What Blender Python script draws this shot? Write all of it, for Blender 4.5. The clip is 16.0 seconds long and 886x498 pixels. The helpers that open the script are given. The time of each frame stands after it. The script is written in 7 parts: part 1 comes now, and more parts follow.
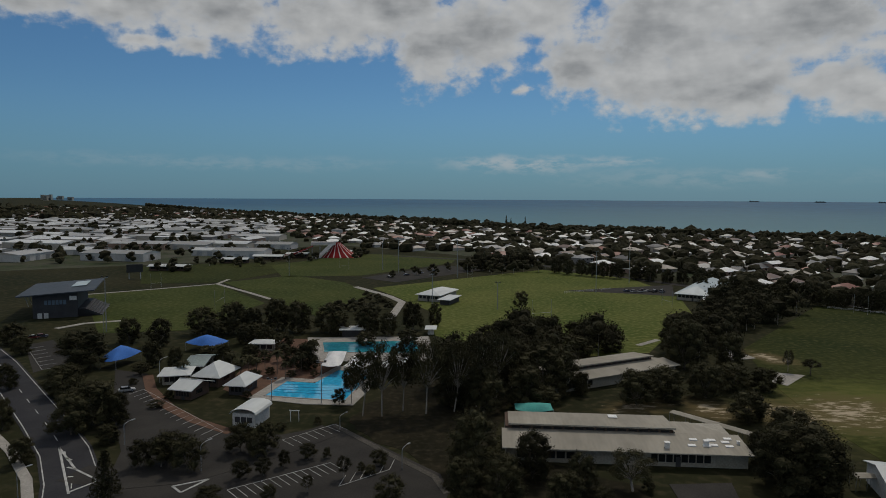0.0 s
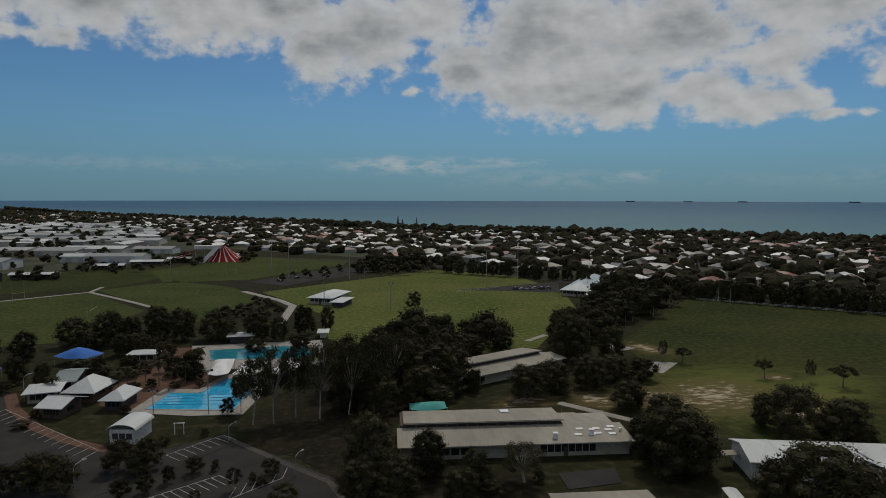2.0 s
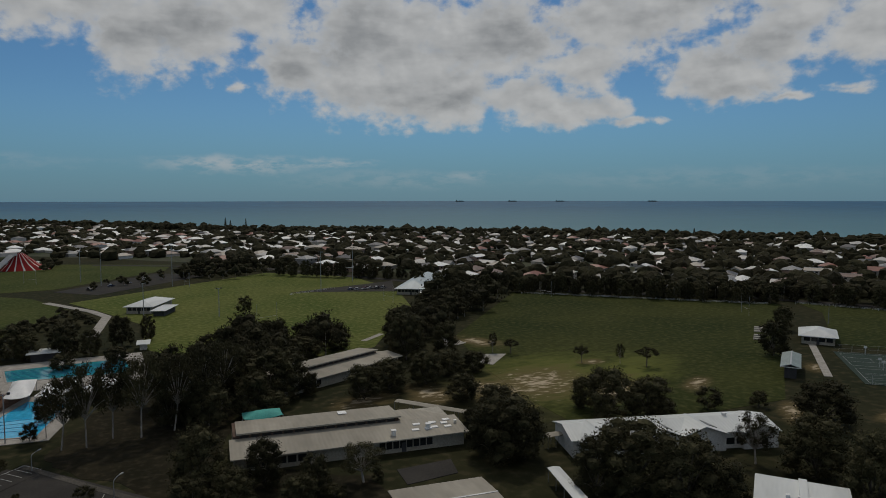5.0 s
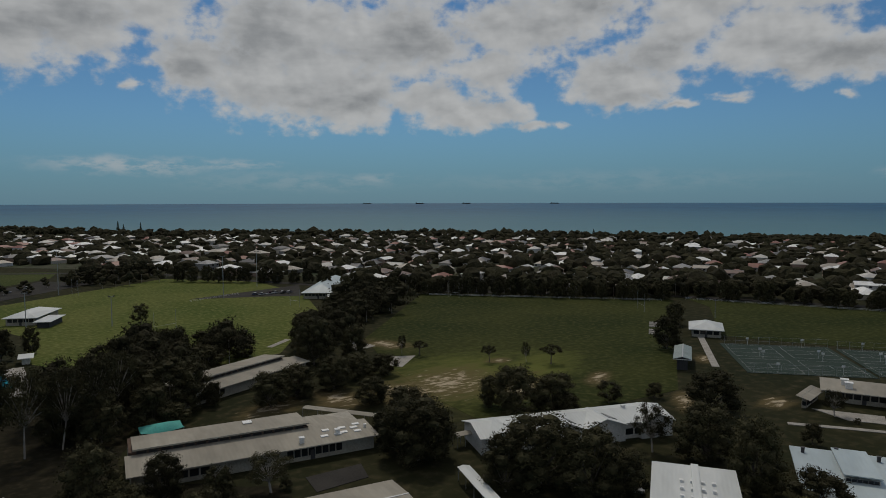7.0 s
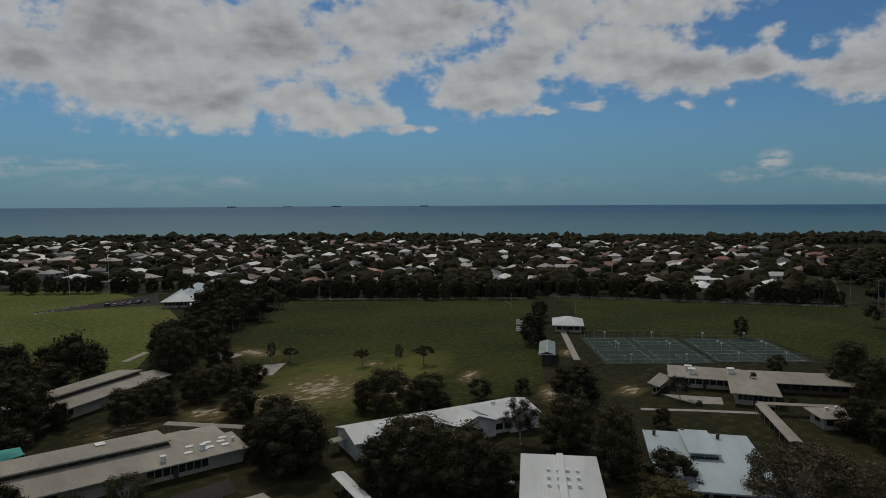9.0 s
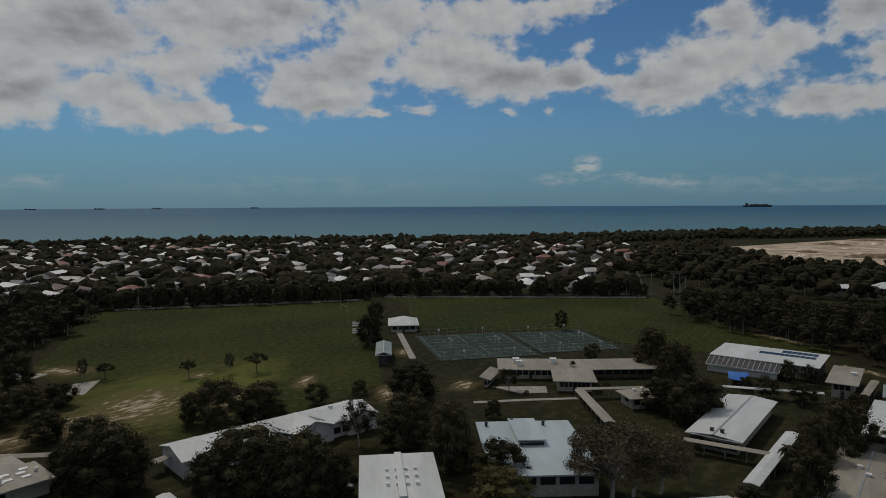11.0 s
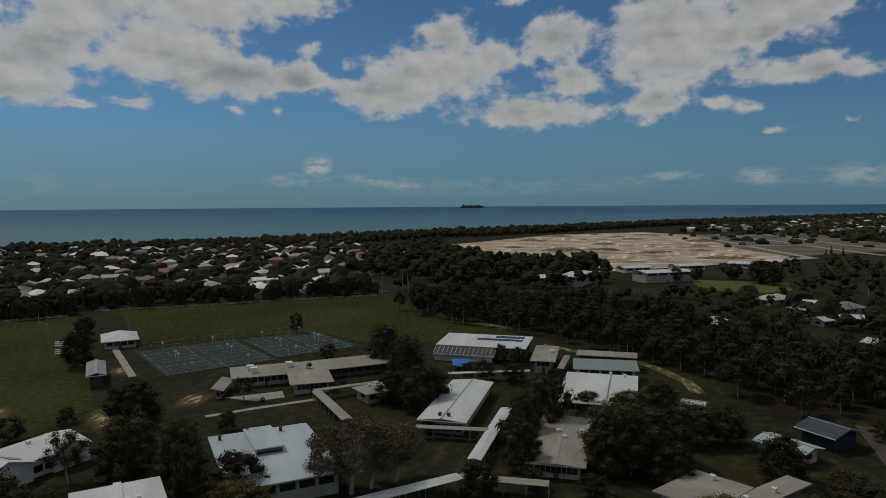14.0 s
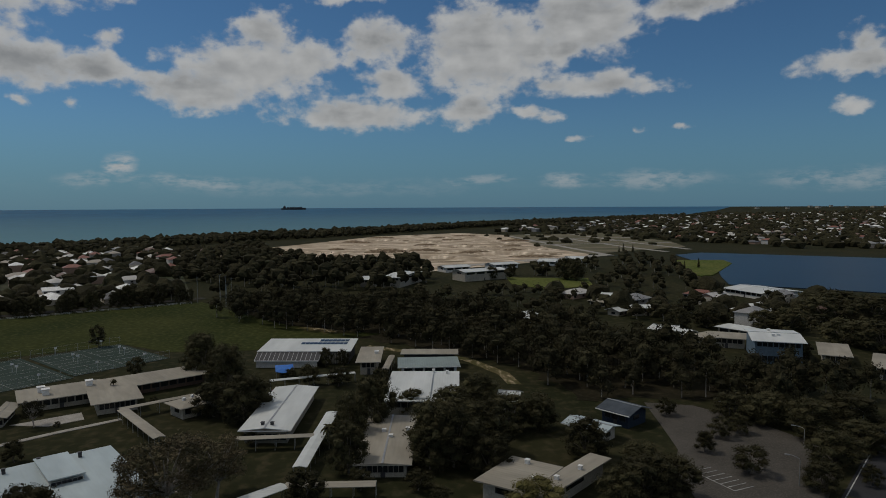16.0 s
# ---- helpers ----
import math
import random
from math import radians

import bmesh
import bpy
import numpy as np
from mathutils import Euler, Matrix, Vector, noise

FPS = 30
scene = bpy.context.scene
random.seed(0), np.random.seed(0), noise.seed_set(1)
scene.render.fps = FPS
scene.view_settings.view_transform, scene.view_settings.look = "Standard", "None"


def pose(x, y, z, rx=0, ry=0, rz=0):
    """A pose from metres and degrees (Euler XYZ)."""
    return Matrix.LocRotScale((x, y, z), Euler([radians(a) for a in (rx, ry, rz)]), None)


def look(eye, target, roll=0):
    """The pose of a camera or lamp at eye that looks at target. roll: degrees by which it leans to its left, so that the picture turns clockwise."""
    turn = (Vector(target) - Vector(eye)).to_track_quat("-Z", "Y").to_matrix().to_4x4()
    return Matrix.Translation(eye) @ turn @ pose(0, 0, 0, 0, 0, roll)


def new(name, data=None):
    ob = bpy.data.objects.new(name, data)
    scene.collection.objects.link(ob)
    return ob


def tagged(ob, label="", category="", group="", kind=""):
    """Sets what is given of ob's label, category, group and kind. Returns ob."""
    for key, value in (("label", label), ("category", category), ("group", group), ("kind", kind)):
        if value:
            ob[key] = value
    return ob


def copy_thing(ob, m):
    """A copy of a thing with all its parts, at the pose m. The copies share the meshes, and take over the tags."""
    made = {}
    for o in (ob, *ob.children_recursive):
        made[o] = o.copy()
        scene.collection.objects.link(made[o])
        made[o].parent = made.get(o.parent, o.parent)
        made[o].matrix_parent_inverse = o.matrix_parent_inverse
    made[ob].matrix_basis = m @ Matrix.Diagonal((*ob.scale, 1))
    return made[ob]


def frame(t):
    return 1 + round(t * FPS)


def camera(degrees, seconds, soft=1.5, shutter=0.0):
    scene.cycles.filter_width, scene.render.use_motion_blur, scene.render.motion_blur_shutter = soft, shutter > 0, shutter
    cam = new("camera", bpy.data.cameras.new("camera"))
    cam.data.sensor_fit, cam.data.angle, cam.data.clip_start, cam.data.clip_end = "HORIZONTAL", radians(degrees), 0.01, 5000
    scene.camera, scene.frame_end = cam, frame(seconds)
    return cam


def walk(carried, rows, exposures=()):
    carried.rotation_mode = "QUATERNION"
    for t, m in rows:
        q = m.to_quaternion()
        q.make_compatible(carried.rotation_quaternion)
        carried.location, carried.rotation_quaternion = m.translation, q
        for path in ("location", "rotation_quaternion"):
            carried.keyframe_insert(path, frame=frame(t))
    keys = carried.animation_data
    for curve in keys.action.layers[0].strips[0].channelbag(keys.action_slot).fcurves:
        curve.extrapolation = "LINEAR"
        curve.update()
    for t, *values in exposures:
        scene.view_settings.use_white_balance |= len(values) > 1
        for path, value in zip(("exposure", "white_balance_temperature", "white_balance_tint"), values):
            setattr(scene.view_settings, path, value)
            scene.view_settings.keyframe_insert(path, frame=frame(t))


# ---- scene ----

# ---------------------------------------------------------------- camera
cam = camera(67.32, 16.0, soft=0.9)
H = 55.0
ROWS = [
    (0, -0.00, -4.50, -0.31),
    (0.5, -2.33, -4.46, -0.25),
    (1, -4.65, -4.42, -0.22),
    (1.5, -6.97, -4.40, -0.18),
    (2, -9.31, -4.38, -0.11),
    (2.5, -11.60, -4.38, -0.08),
    (3, -13.90, -4.38, -0.03),
    (3.5, -16.18, -4.39, -0.00),
    (4, -18.50, -4.39, -0.01),
    (6.5, -29.99, -4.25, 0.16),
    (7, -31.50, -4.18, 0.14),
    (7.5, -33.85, -4.13, 0.20),
    (8, -36.56, -4.06, 0.23),
    (10.5, -53.01, -3.90, 0.31),
    (11, -56.77, -3.88, 0.29),
    (11.5, -60.57, -3.87, 0.29),
    (12, -64.35, -3.88, 0.35),
    (12.5, -68.12, -3.88, 0.36),
    (13, -71.91, -3.89, 0.35),
    (13.5, -75.68, -3.90, 0.34),
    (14, -79.51, -3.88, 0.39),
    (14.5, -83.32, -3.89, 0.41),
    (15, -87.07, -3.87, 0.38),
    (15.5, -90.88, -3.84, 0.36),
    (16, -94.65, -3.81, 0.28)]
walk(cam, [(t, pose(0, 0, H, 90 + pitch, roll, yaw)) for t, yaw, pitch, roll in ROWS], exposures=[(0, -1.12), (8, -1.22), (16, -1.28)])

# ---------------------------------------------------------------- world and sun
SUN_AZ, SUN_EL = 24.0, 54.0      # degrees clockwise from +y, and up
SKY = 0.1


def make_sky():
    world = bpy.data.worlds.new("sky")
    scene.world = world
    world.use_nodes = True
    nt = world.node_tree
    N, Lk = nt.nodes.new, nt.links.new

    def math_node(op, a, b=None, c=None, clamp=False):
        n = N("ShaderNodeMath")
        n.operation, n.use_clamp = op, clamp
        for i, v in enumerate((a, b, c)):
            if v is None:
                continue
            if isinstance(v, (int, float)):
                n.inputs[i].default_value = v
            else:
                Lk(v, n.inputs[i])
        return n.outputs[0]

    def ramp(v, a, b, lo=0.0, hi=1.0):
        n = N("ShaderNodeMapRange")
        n.interpolation_type = "SMOOTHSTEP"
        Lk(v, n.inputs[0])
        for i, k in enumerate((a, b, lo, hi)):
            n.inputs[i + 1].default_value = k
        return n.outputs[0]

    def mix(f, a, b):
        n = N("ShaderNodeMix")
        n.data_type = "RGBA"
        Lk(f, n.inputs[0])
        for s, v in ((n.inputs[6], a), (n.inputs[7], b)):
            if isinstance(v, tuple):
                s.default_value = (*v, 1)
            else:
                Lk(v, s)
        return n.outputs[2]

    tex = N("ShaderNodeTexCoord")
    sky = N("ShaderNodeTexSky")
    sky.sky_type, sky.sun_disc = "NISHITA", False
    sky.sun_elevation, sky.sun_rotation = radians(SUN_EL), radians(SUN_AZ)
    sky.air_density, sky.dust_density, sky.ozone_density = 1.0, 0.3, 2.5
    sep = N("ShaderNodeSeparateXYZ")
    Lk(tex.outputs["Generated"], sep.inputs[0])
    az = math_node("MULTIPLY", math_node("ARCTAN2", sep.outputs[0], sep.outputs[1]), 57.2958)
    el = math_node("MULTIPLY", math_node("ARCSINE", sep.outputs[2]), 57.2958)
    comb = N("ShaderNodeCombineXYZ")
    Lk(az, comb.inputs[0])
    Lk(el, comb.inputs[1])
    flat = comb.outputs[0]

    def cloud_noise(scale, detail, sx, sy, rough=0.55, off=0.0):
        m = N("ShaderNodeMapping")
        m.inputs["Scale"].default_value = (sx, sy, 1)
        m.inputs["Location"].default_value = (off, off * 0.7, 3.1)
        Lk(flat, m.inputs[0])
        n = N("ShaderNodeTexNoise")
        n.inputs["Scale"].default_value, n.inputs["Detail"].default_value, n.inputs["Roughness"].default_value = scale, detail, rough
        Lk(m.outputs[0], n.inputs["Vector"])
        return n.outputs[0]

    # heaps of cumulus: azimuth, elevation, half width, half height
    BANKS = []
    BANKS += [(-31.0, 14.4, 3.8, 1.7), (-25.1, 14.1, 5.1, 2.2), (-18.2, 14.4, 6.0, 2.4), (-10.6, 14.2, 5.9, 2.9), (-4.5, 15.1, 5.6, 3.0), (-0.7, 12.5, 3.6, 3.8), (3.1, 13.4, 5.2, 3.3), (11.5, 10.6, 3.9, 2.3), (8.2, 15.1, 4.2, 2.6), (18.6, 12.9, 5.5, 3.2), (18.3, 9.0, 6.5, 2.5), (24.1, 8.7, 5.6, 2.5), (25.9, 13.1, 5.8, 3.4), (31.2, 8.2, 3.2, 2.0), (-20.1, 11.7, 1.8, 0.8), (6.7, 8.8, 0.7, 0.4), (-8.7, 19.1, 32.9, 3.0), (29.9, 13.4, 2.5, 1.3), (-23.6, 11.7, 2.4, 0.6)]
    BANKS += [(11.4, 10.9, 4.1, 2.4), (15.8, 10.3, 6.7, 3.3), (22.2, 8.0, 7.0, 1.9), (19.5, 13.5, 9.1, 3.9), (28.9, 13.2, 7.1, 3.3), (33.7, 7.5, 5.2, 1.5), (35.6, 10.9, 3.8, 1.9), (38.4, 14.0, 6.5, 2.6), (46.2, 9.2, 4.9, 1.9), (48.7, 11.2, 3.9, 1.8), (50.8, 13.2, 3.3, 1.3), (57.1, 12.2, 4.9, 2.6), (59.8, 10.3, 4.0, 1.4), (54.6, 7.8, 1.9, 0.4), (50.5, 7.5, 2.5, 0.3), (39.4, 6.2, 1.9, 0.4), (26.1, 18.4, 22.4, 2.9), (52.0, 15.5, 3.7, 1.0)]
    BANKS += [(46.2, 10.0, 5.2, 2.1), (49.1, 11.8, 3.6, 1.7), (57.7, 12.2, 6.2, 2.8), (61.4, 10.3, 6.5, 1.8), (51.9, 14.9, 5.2, 2.2), (60.0, 15.2, 6.1, 1.8), (67.0, 10.5, 3.6, 1.2), (66.0, 15.8, 5.0, 0.8), (74.8, 9.2, 5.4, 1.5), (79.1, 10.9, 5.8, 2.5), (79.8, 14.0, 2.3, 1.8), (82.8, 11.7, 2.7, 2.0), (68.3, 12.7, 1.1, 0.7), (42.5, 15.2, 5.5, 2.4), (36.7, 14.4, 4.8, 2.5), (31.0, 8.5, 4.5, 1.5), (23.2, 8.2, 4.7, 1.9), (20.6, 11.3, 5.1, 3.2), (27.1, 12.8, 6.2, 3.2)]
    BANKS += [(87.3, 7.5, 5.6, 1.3), (88.9, 13.4, 3.1, 1.9), (87.2, 12.2, 1.2, 1.0), (90.5, 9.8, 2.6, 1.0), (98.0, 12.1, 4.8, 3.7), (96.6, 7.8, 2.2, 1.3), (102.0, 13.2, 2.5, 1.9), (103.9, 10.0, 2.1, 0.6), (104.8, 12.8, 2.4, 1.3), (54.5, 8.1, 1.8, 0.4), (62.5, 7.6, 0.6, 0.4), (65.8, 7.6, 0.6, 0.4), (102.2, 7.6, 2.1, 0.4), (68.9, 3.0, 0.9, 0.5)]
    BANKS += [(98.1, 12.5, 5.5, 4.1), (97.1, 8.2, 2.3, 1.5), (106.3, 14.7, 5.0, 2.7), (108.2, 9.8, 5.2, 0.9), (114.6, 15.4, 3.6, 1.1), (125.9, 10.1, 3.3, 1.0), (126.6, 11.3, 1.4, 1.2), (126.0, 7.1, 1.2, 0.9), (105.7, 5.3, 1.2, 0.3), (111.2, 6.1, 0.7, 0.4), (113.7, 6.3, 0.9, 0.4), (103.2, 7.3, 1.1, 0.4), (101.7, 7.9, 1.9, 0.5), (62.3, 7.8, 0.4, 0.3), (65.6, 7.7, 0.5, 0.3), (68.4, 12.8, 0.9, 0.8), (87.0, 16.7, 2.8, 0.4), (68.9, 3.1, 0.8, 0.4), (90.7, 10.5, 2.9, 1.1)]
    # ragged outlines: the place is shifted by noise before the heaps are looked up
    def vector_noise(scale, detail, amount, stretch):
        m = N("ShaderNodeMapping")
        m.inputs["Scale"].default_value = (1, stretch, 1)
        Lk(flat, m.inputs[0])
        n = N("ShaderNodeTexNoise")
        n.inputs["Scale"].default_value, n.inputs["Detail"].default_value, n.inputs["Roughness"].default_value = scale, detail, 0.6
        Lk(m.outputs[0], n.inputs["Vector"])
        d = N("ShaderNodeVectorMath")
        d.operation = "SUBTRACT"
        Lk(n.outputs["Color"], d.inputs[0])
        d.inputs[1].default_value = (0.5, 0.5, 0.5)
        k = N("ShaderNodeVectorMath")
        k.operation = "MULTIPLY"
        Lk(d.outputs[0], k.inputs[0])
        k.inputs[1].default_value = amount
        return k.outputs[0]

    def vadd(p, q):
        n = N("ShaderNodeVectorMath")
        n.operation = "ADD"
        Lk(p, n.inputs[0])
        if isinstance(q, tuple):
            n.inputs[1].default_value = q
        else:
            Lk(q, n.inputs[1])
        return n.outputs[0]

    warped = vadd(flat, vector_noise(0.26, 4, (3.4, 1.7, 0), 1.4))
    total = None
    for a, e, sx, sy in BANKS:
        d = N("ShaderNodeVectorMath")
        d.operation = "MULTIPLY_ADD"
        Lk(warped, d.inputs[0])
        d.inputs[1].default_value = (1 / sx, 1 / sy, 0)
        d.inputs[2].default_value = (-a / sx, -e / sy, 0)
        q = N("ShaderNodeVectorMath")
        q.operation = "LENGTH"
        Lk(d.outputs[0], q.inputs[0])
        v = math_node("MULTIPLY", math_node("SUBTRACT", 1.28, q.outputs["Value"]), min(1.0, 0.35 + 0.25 * min(sx, sy * 2)))
        total = v if total is None else math_node("SMOOTH_MAX", total, v, 0.25)
    # beyond the view broken cloud goes on all round
    side = math_node("MAXIMUM", ramp(el, 19, 30), math_node("MAXIMUM", ramp(az, 131, 145), ramp(az, -38, -55)))
    side = math_node("MULTIPLY", side, ramp(el, 5, 14, 0.0, 1.0))
    side = math_node("SUBTRACT", math_node("MULTIPLY", side, ramp(cloud_noise(0.07, 3, 1, 1.3, 0.5, 5.0), 0.35, 0.6, 1.0, 1.9)), 0.9)
    total = math_node("MAXIMUM", total, side)
    billow = cloud_noise(0.5, 9, 1, 1.35, 0.56)
    field = math_node("ADD", total, math_node("MULTIPLY", math_node("SUBTRACT", billow, 0.53), 1.9))
    cover = math_node("MULTIPLY", ramp(field, -0.02, 0.5), ramp(field, -0.1, 0.8, 0.6, 1.0))
    # broken streaks low over the sea, each with a length of its own
    thin = None
    for a, e, sx, sy, k in ((6.5, 2.75, 6.0, 0.42, 0.55), (14, 2.85, 4.0, 0.25, 0.4), (-18, 2.7, 14, 0.35, 0.14), (26, 2.0, 2.2, 0.3, 0.3), (20, 1.6, 9, 0.5, 0.16), (73.5, 1.9, 5.5, 0.3, 0.42),
                            (67, 2.1, 2.2, 0.35, 0.45), (68.9, 3.1, 0.9, 0.55, 0.75), (105, 2.0, 1.6, 0.3, 0.5), (112, 2.0, 5, 0.4, 0.4), (125.5, 1.9, 5, 0.45, 0.36), (98, 2.0, 3, 0.22, 0.36), (84, 1.5, 14, 0.4, 0.14), (45, 1.6, 14, 0.5, 0.1)):
        d = N("ShaderNodeVectorMath")
        d.operation = "MULTIPLY_ADD"
        Lk(warped, d.inputs[0])
        d.inputs[1].default_value = (1 / sx, 1 / sy / 1.6, 0)
        d.inputs[2].default_value = (-a / sx, -e / sy / 1.6, 0)
        q = N("ShaderNodeVectorMath")
        q.operation = "LENGTH"
        Lk(d.outputs[0], q.inputs[0])
        v = ramp(q.outputs["Value"], 0.2, 1.5, k, 0.0)
        thin = v if thin is None else math_node("MAXIMUM", thin, v)
    thin = math_node("MULTIPLY", thin, ramp(cloud_noise(0.5, 8, 1, 3, 0.62, 11.0), 0.36, 0.62))
    # thick bodies are grey underneath and in the middle; rims and the sides of the billows towards the sun are white
    lifted = N("ShaderNodeMapping")
    lifted.inputs["Scale"].default_value, lifted.inputs["Location"].default_value = (1, 1.35, 1), (0.35, 1.1, 3.1)
    Lk(flat, lifted.inputs[0])
    above = N("ShaderNodeTexNoise")
    above.inputs["Scale"].default_value, above.inputs["Detail"].default_value, above.inputs["Roughness"].default_value = 0.5, 4, 0.45
    Lk(lifted.outputs[0], above.inputs["Vector"])
    here = cloud_noise(0.5, 4, 1, 1.35, 0.45)
    lit = math_node("MULTIPLY", math_node("SUBTRACT", above.outputs[0], here), 0.8)
    grey_patch = ramp(cloud_noise(0.16, 4, 0.75, 2.3, 0.5, 2.35), 0.40, 0.68, 0.03, 0.52)
    thick = math_node("MULTIPLY", ramp(field, 0.35, 1.15), grey_patch)
    body = math_node("ADD", math_node("ADD", thick, lit), ramp(field, 0.1, 0.9, 0.02, 0.16), clamp=True)
    cloud = mix(body, (9.9, 10.0, 9.9), (3.3, 3.5, 3.65))
    hazy = mix(ramp(el, 8.0, 0.0, 0.0, 0.6), sky.outputs[0], (2.3, 4.0, 5.2))
    tint = N("ShaderNodeMix")
    tint.data_type, tint.blend_type = "RGBA", "MULTIPLY"
    tint.inputs[0].default_value = 1.0
    Lk(hazy, tint.inputs[6])
    tint.inputs[7].default_value = (0.56, 0.89, 1.14, 1)
    with_thin = mix(thin, tint.outputs[2], (9.6, 9.7, 9.7))
    final = mix(math_node("MULTIPLY", cover, 0.96), with_thin, cloud)
    bg = nt.nodes["Background"]
    Lk(final, bg.inputs[0])
    bg.inputs[1].default_value = SKY


make_sky()
sun = new("sun", bpy.data.lights.new("sun", "SUN"))
sun.data.energy, sun.data.angle, sun.data.color = 2.8, radians(3.0), (1.0, 0.91, 0.78)
_a, _e = radians(SUN_AZ), radians(SUN_EL)
sun.matrix_world = look((math.sin(_a) * math.cos(_e) * 300, math.cos(_a) * math.cos(_e) * 300, math.sin(_e) * 300), (0, 0, 0))


# ---------------------------------------------------------------- materials
def srgb(r, g, b):
    return tuple(((c / 255 + 0.055) / 1.055) ** 2.4 if c > 10 else c / 255 / 12.92 for c in (r, g, b))


MATS = {}


def mat(name, a, b, scale=0.5, fine=6.0, rough=0.7, metal=0.0, bump=0.1, ribs=0.0, per_object=0.0, per_island=0.0, spec=0.5, c=None, streak=None, vary=0.18, relief=0.02):
    """Two colours mixed by coarse and fine noise, with relief; ribs: width of roofing ribs in metres."""
    m = bpy.data.materials.new(name)
    m.use_nodes = True
    nt = m.node_tree
    N, Lk = nt.nodes.new, nt.links.new
    bsdf = nt.nodes["Principled BSDF"]
    bsdf.inputs["Roughness"].default_value, bsdf.inputs["Metallic"].default_value = rough, metal
    bsdf.inputs["Specular IOR Level"].default_value = spec
    tc = N("ShaderNodeTexCoord")
    src = tc.outputs["Object"]
    if streak:
        mp = N("ShaderNodeMapping")
        mp.inputs["Scale"].default_value = streak
        Lk(src, mp.inputs[0])
        src = mp.outputs[0]
    n1, n2 = N("ShaderNodeTexNoise"), N("ShaderNodeTexNoise")
    for n, s, d in ((n1, scale, 5), (n2, fine, 4)):
        n.inputs["Scale"].default_value, n.inputs["Detail"].default_value = s, d
        Lk(src, n.inputs["Vector"])
    r1 = N("ShaderNodeMapRange")
    Lk(n1.outputs[0], r1.inputs[0])
    r1.inputs[1].default_value, r1.inputs[2].default_value = 0.34, 0.66
    mx = N("ShaderNodeMix")
    mx.data_type = "RGBA"
    Lk(r1.outputs[0], mx.inputs[0])
    mx.inputs[6].default_value, mx.inputs[7].default_value = (*a, 1), (*b, 1)
    col = mx.outputs[2]
    if c:
        r2 = N("ShaderNodeMapRange")
        Lk(n2.outputs[0], r2.inputs[0])
        r2.inputs[1].default_value, r2.inputs[2].default_value = 0.5, 0.75
        m2 = N("ShaderNodeMix")
        m2.data_type = "RGBA"
        Lk(r2.outputs[0], m2.inputs[0])
        Lk(col, m2.inputs[6])
        m2.inputs[7].default_value = (*c, 1)
        col = m2.outputs[2]
    hsv = N("ShaderNodeHueSaturation")
    Lk(col, hsv.inputs["Color"])
    val = N("ShaderNodeMapRange")
    Lk(n2.outputs[0], val.inputs[0])
    val.inputs[1].default_value, val.inputs[2].default_value, val.inputs[3].default_value, val.inputs[4].default_value = 0.3, 0.7, 1 - vary, 1 + vary
    out = val.outputs[0]
    for amount, node, socket in ((per_object, "ShaderNodeObjectInfo", "Random"), (per_island, "ShaderNodeNewGeometry", "Random Per Island")):
        if amount:
            info = N(node)
            ran = N("ShaderNodeMapRange")
            Lk(info.outputs[socket], ran.inputs[0])
            ran.inputs[3].default_value, ran.inputs[4].default_value = 1 - amount, 1 + amount
            mu = N("ShaderNodeMath")
            mu.operation = "MULTIPLY"
            Lk(out, mu.inputs[0])
            Lk(ran.outputs[0], mu.inputs[1])
            out = mu.outputs[0]
            hue = N("ShaderNodeMapRange")
            Lk(info.outputs[socket], hue.inputs[0])
            hue.inputs[3].default_value, hue.inputs[4].default_value = 0.5 - 0.04 * amount, 0.5 + 0.05 * amount
            Lk(hue.outputs[0], hsv.inputs["Hue"])
    Lk(out, hsv.inputs["Value"])
    Lk(hsv.outputs[0], bsdf.inputs["Base Color"])
    height = n2.outputs[0]
    dist = relief
    if ribs:
        wv = N("ShaderNodeTexWave")
        wv.bands_direction = "X"
        wv.inputs["Scale"].default_value = 0.314 / ribs
        Lk(tc.outputs["Object"], wv.inputs["Vector"])
        height, dist = wv.outputs[0], 0.03
    bp = N("ShaderNodeBump")
    bp.inputs["Strength"].default_value, bp.inputs["Distance"].default_value = min(1.0, bump * 2), dist
    Lk(height, bp.inputs["Height"])
    Lk(bp.outputs[0], bsdf.inputs["Normal"])
    MATS[name] = m
    return m


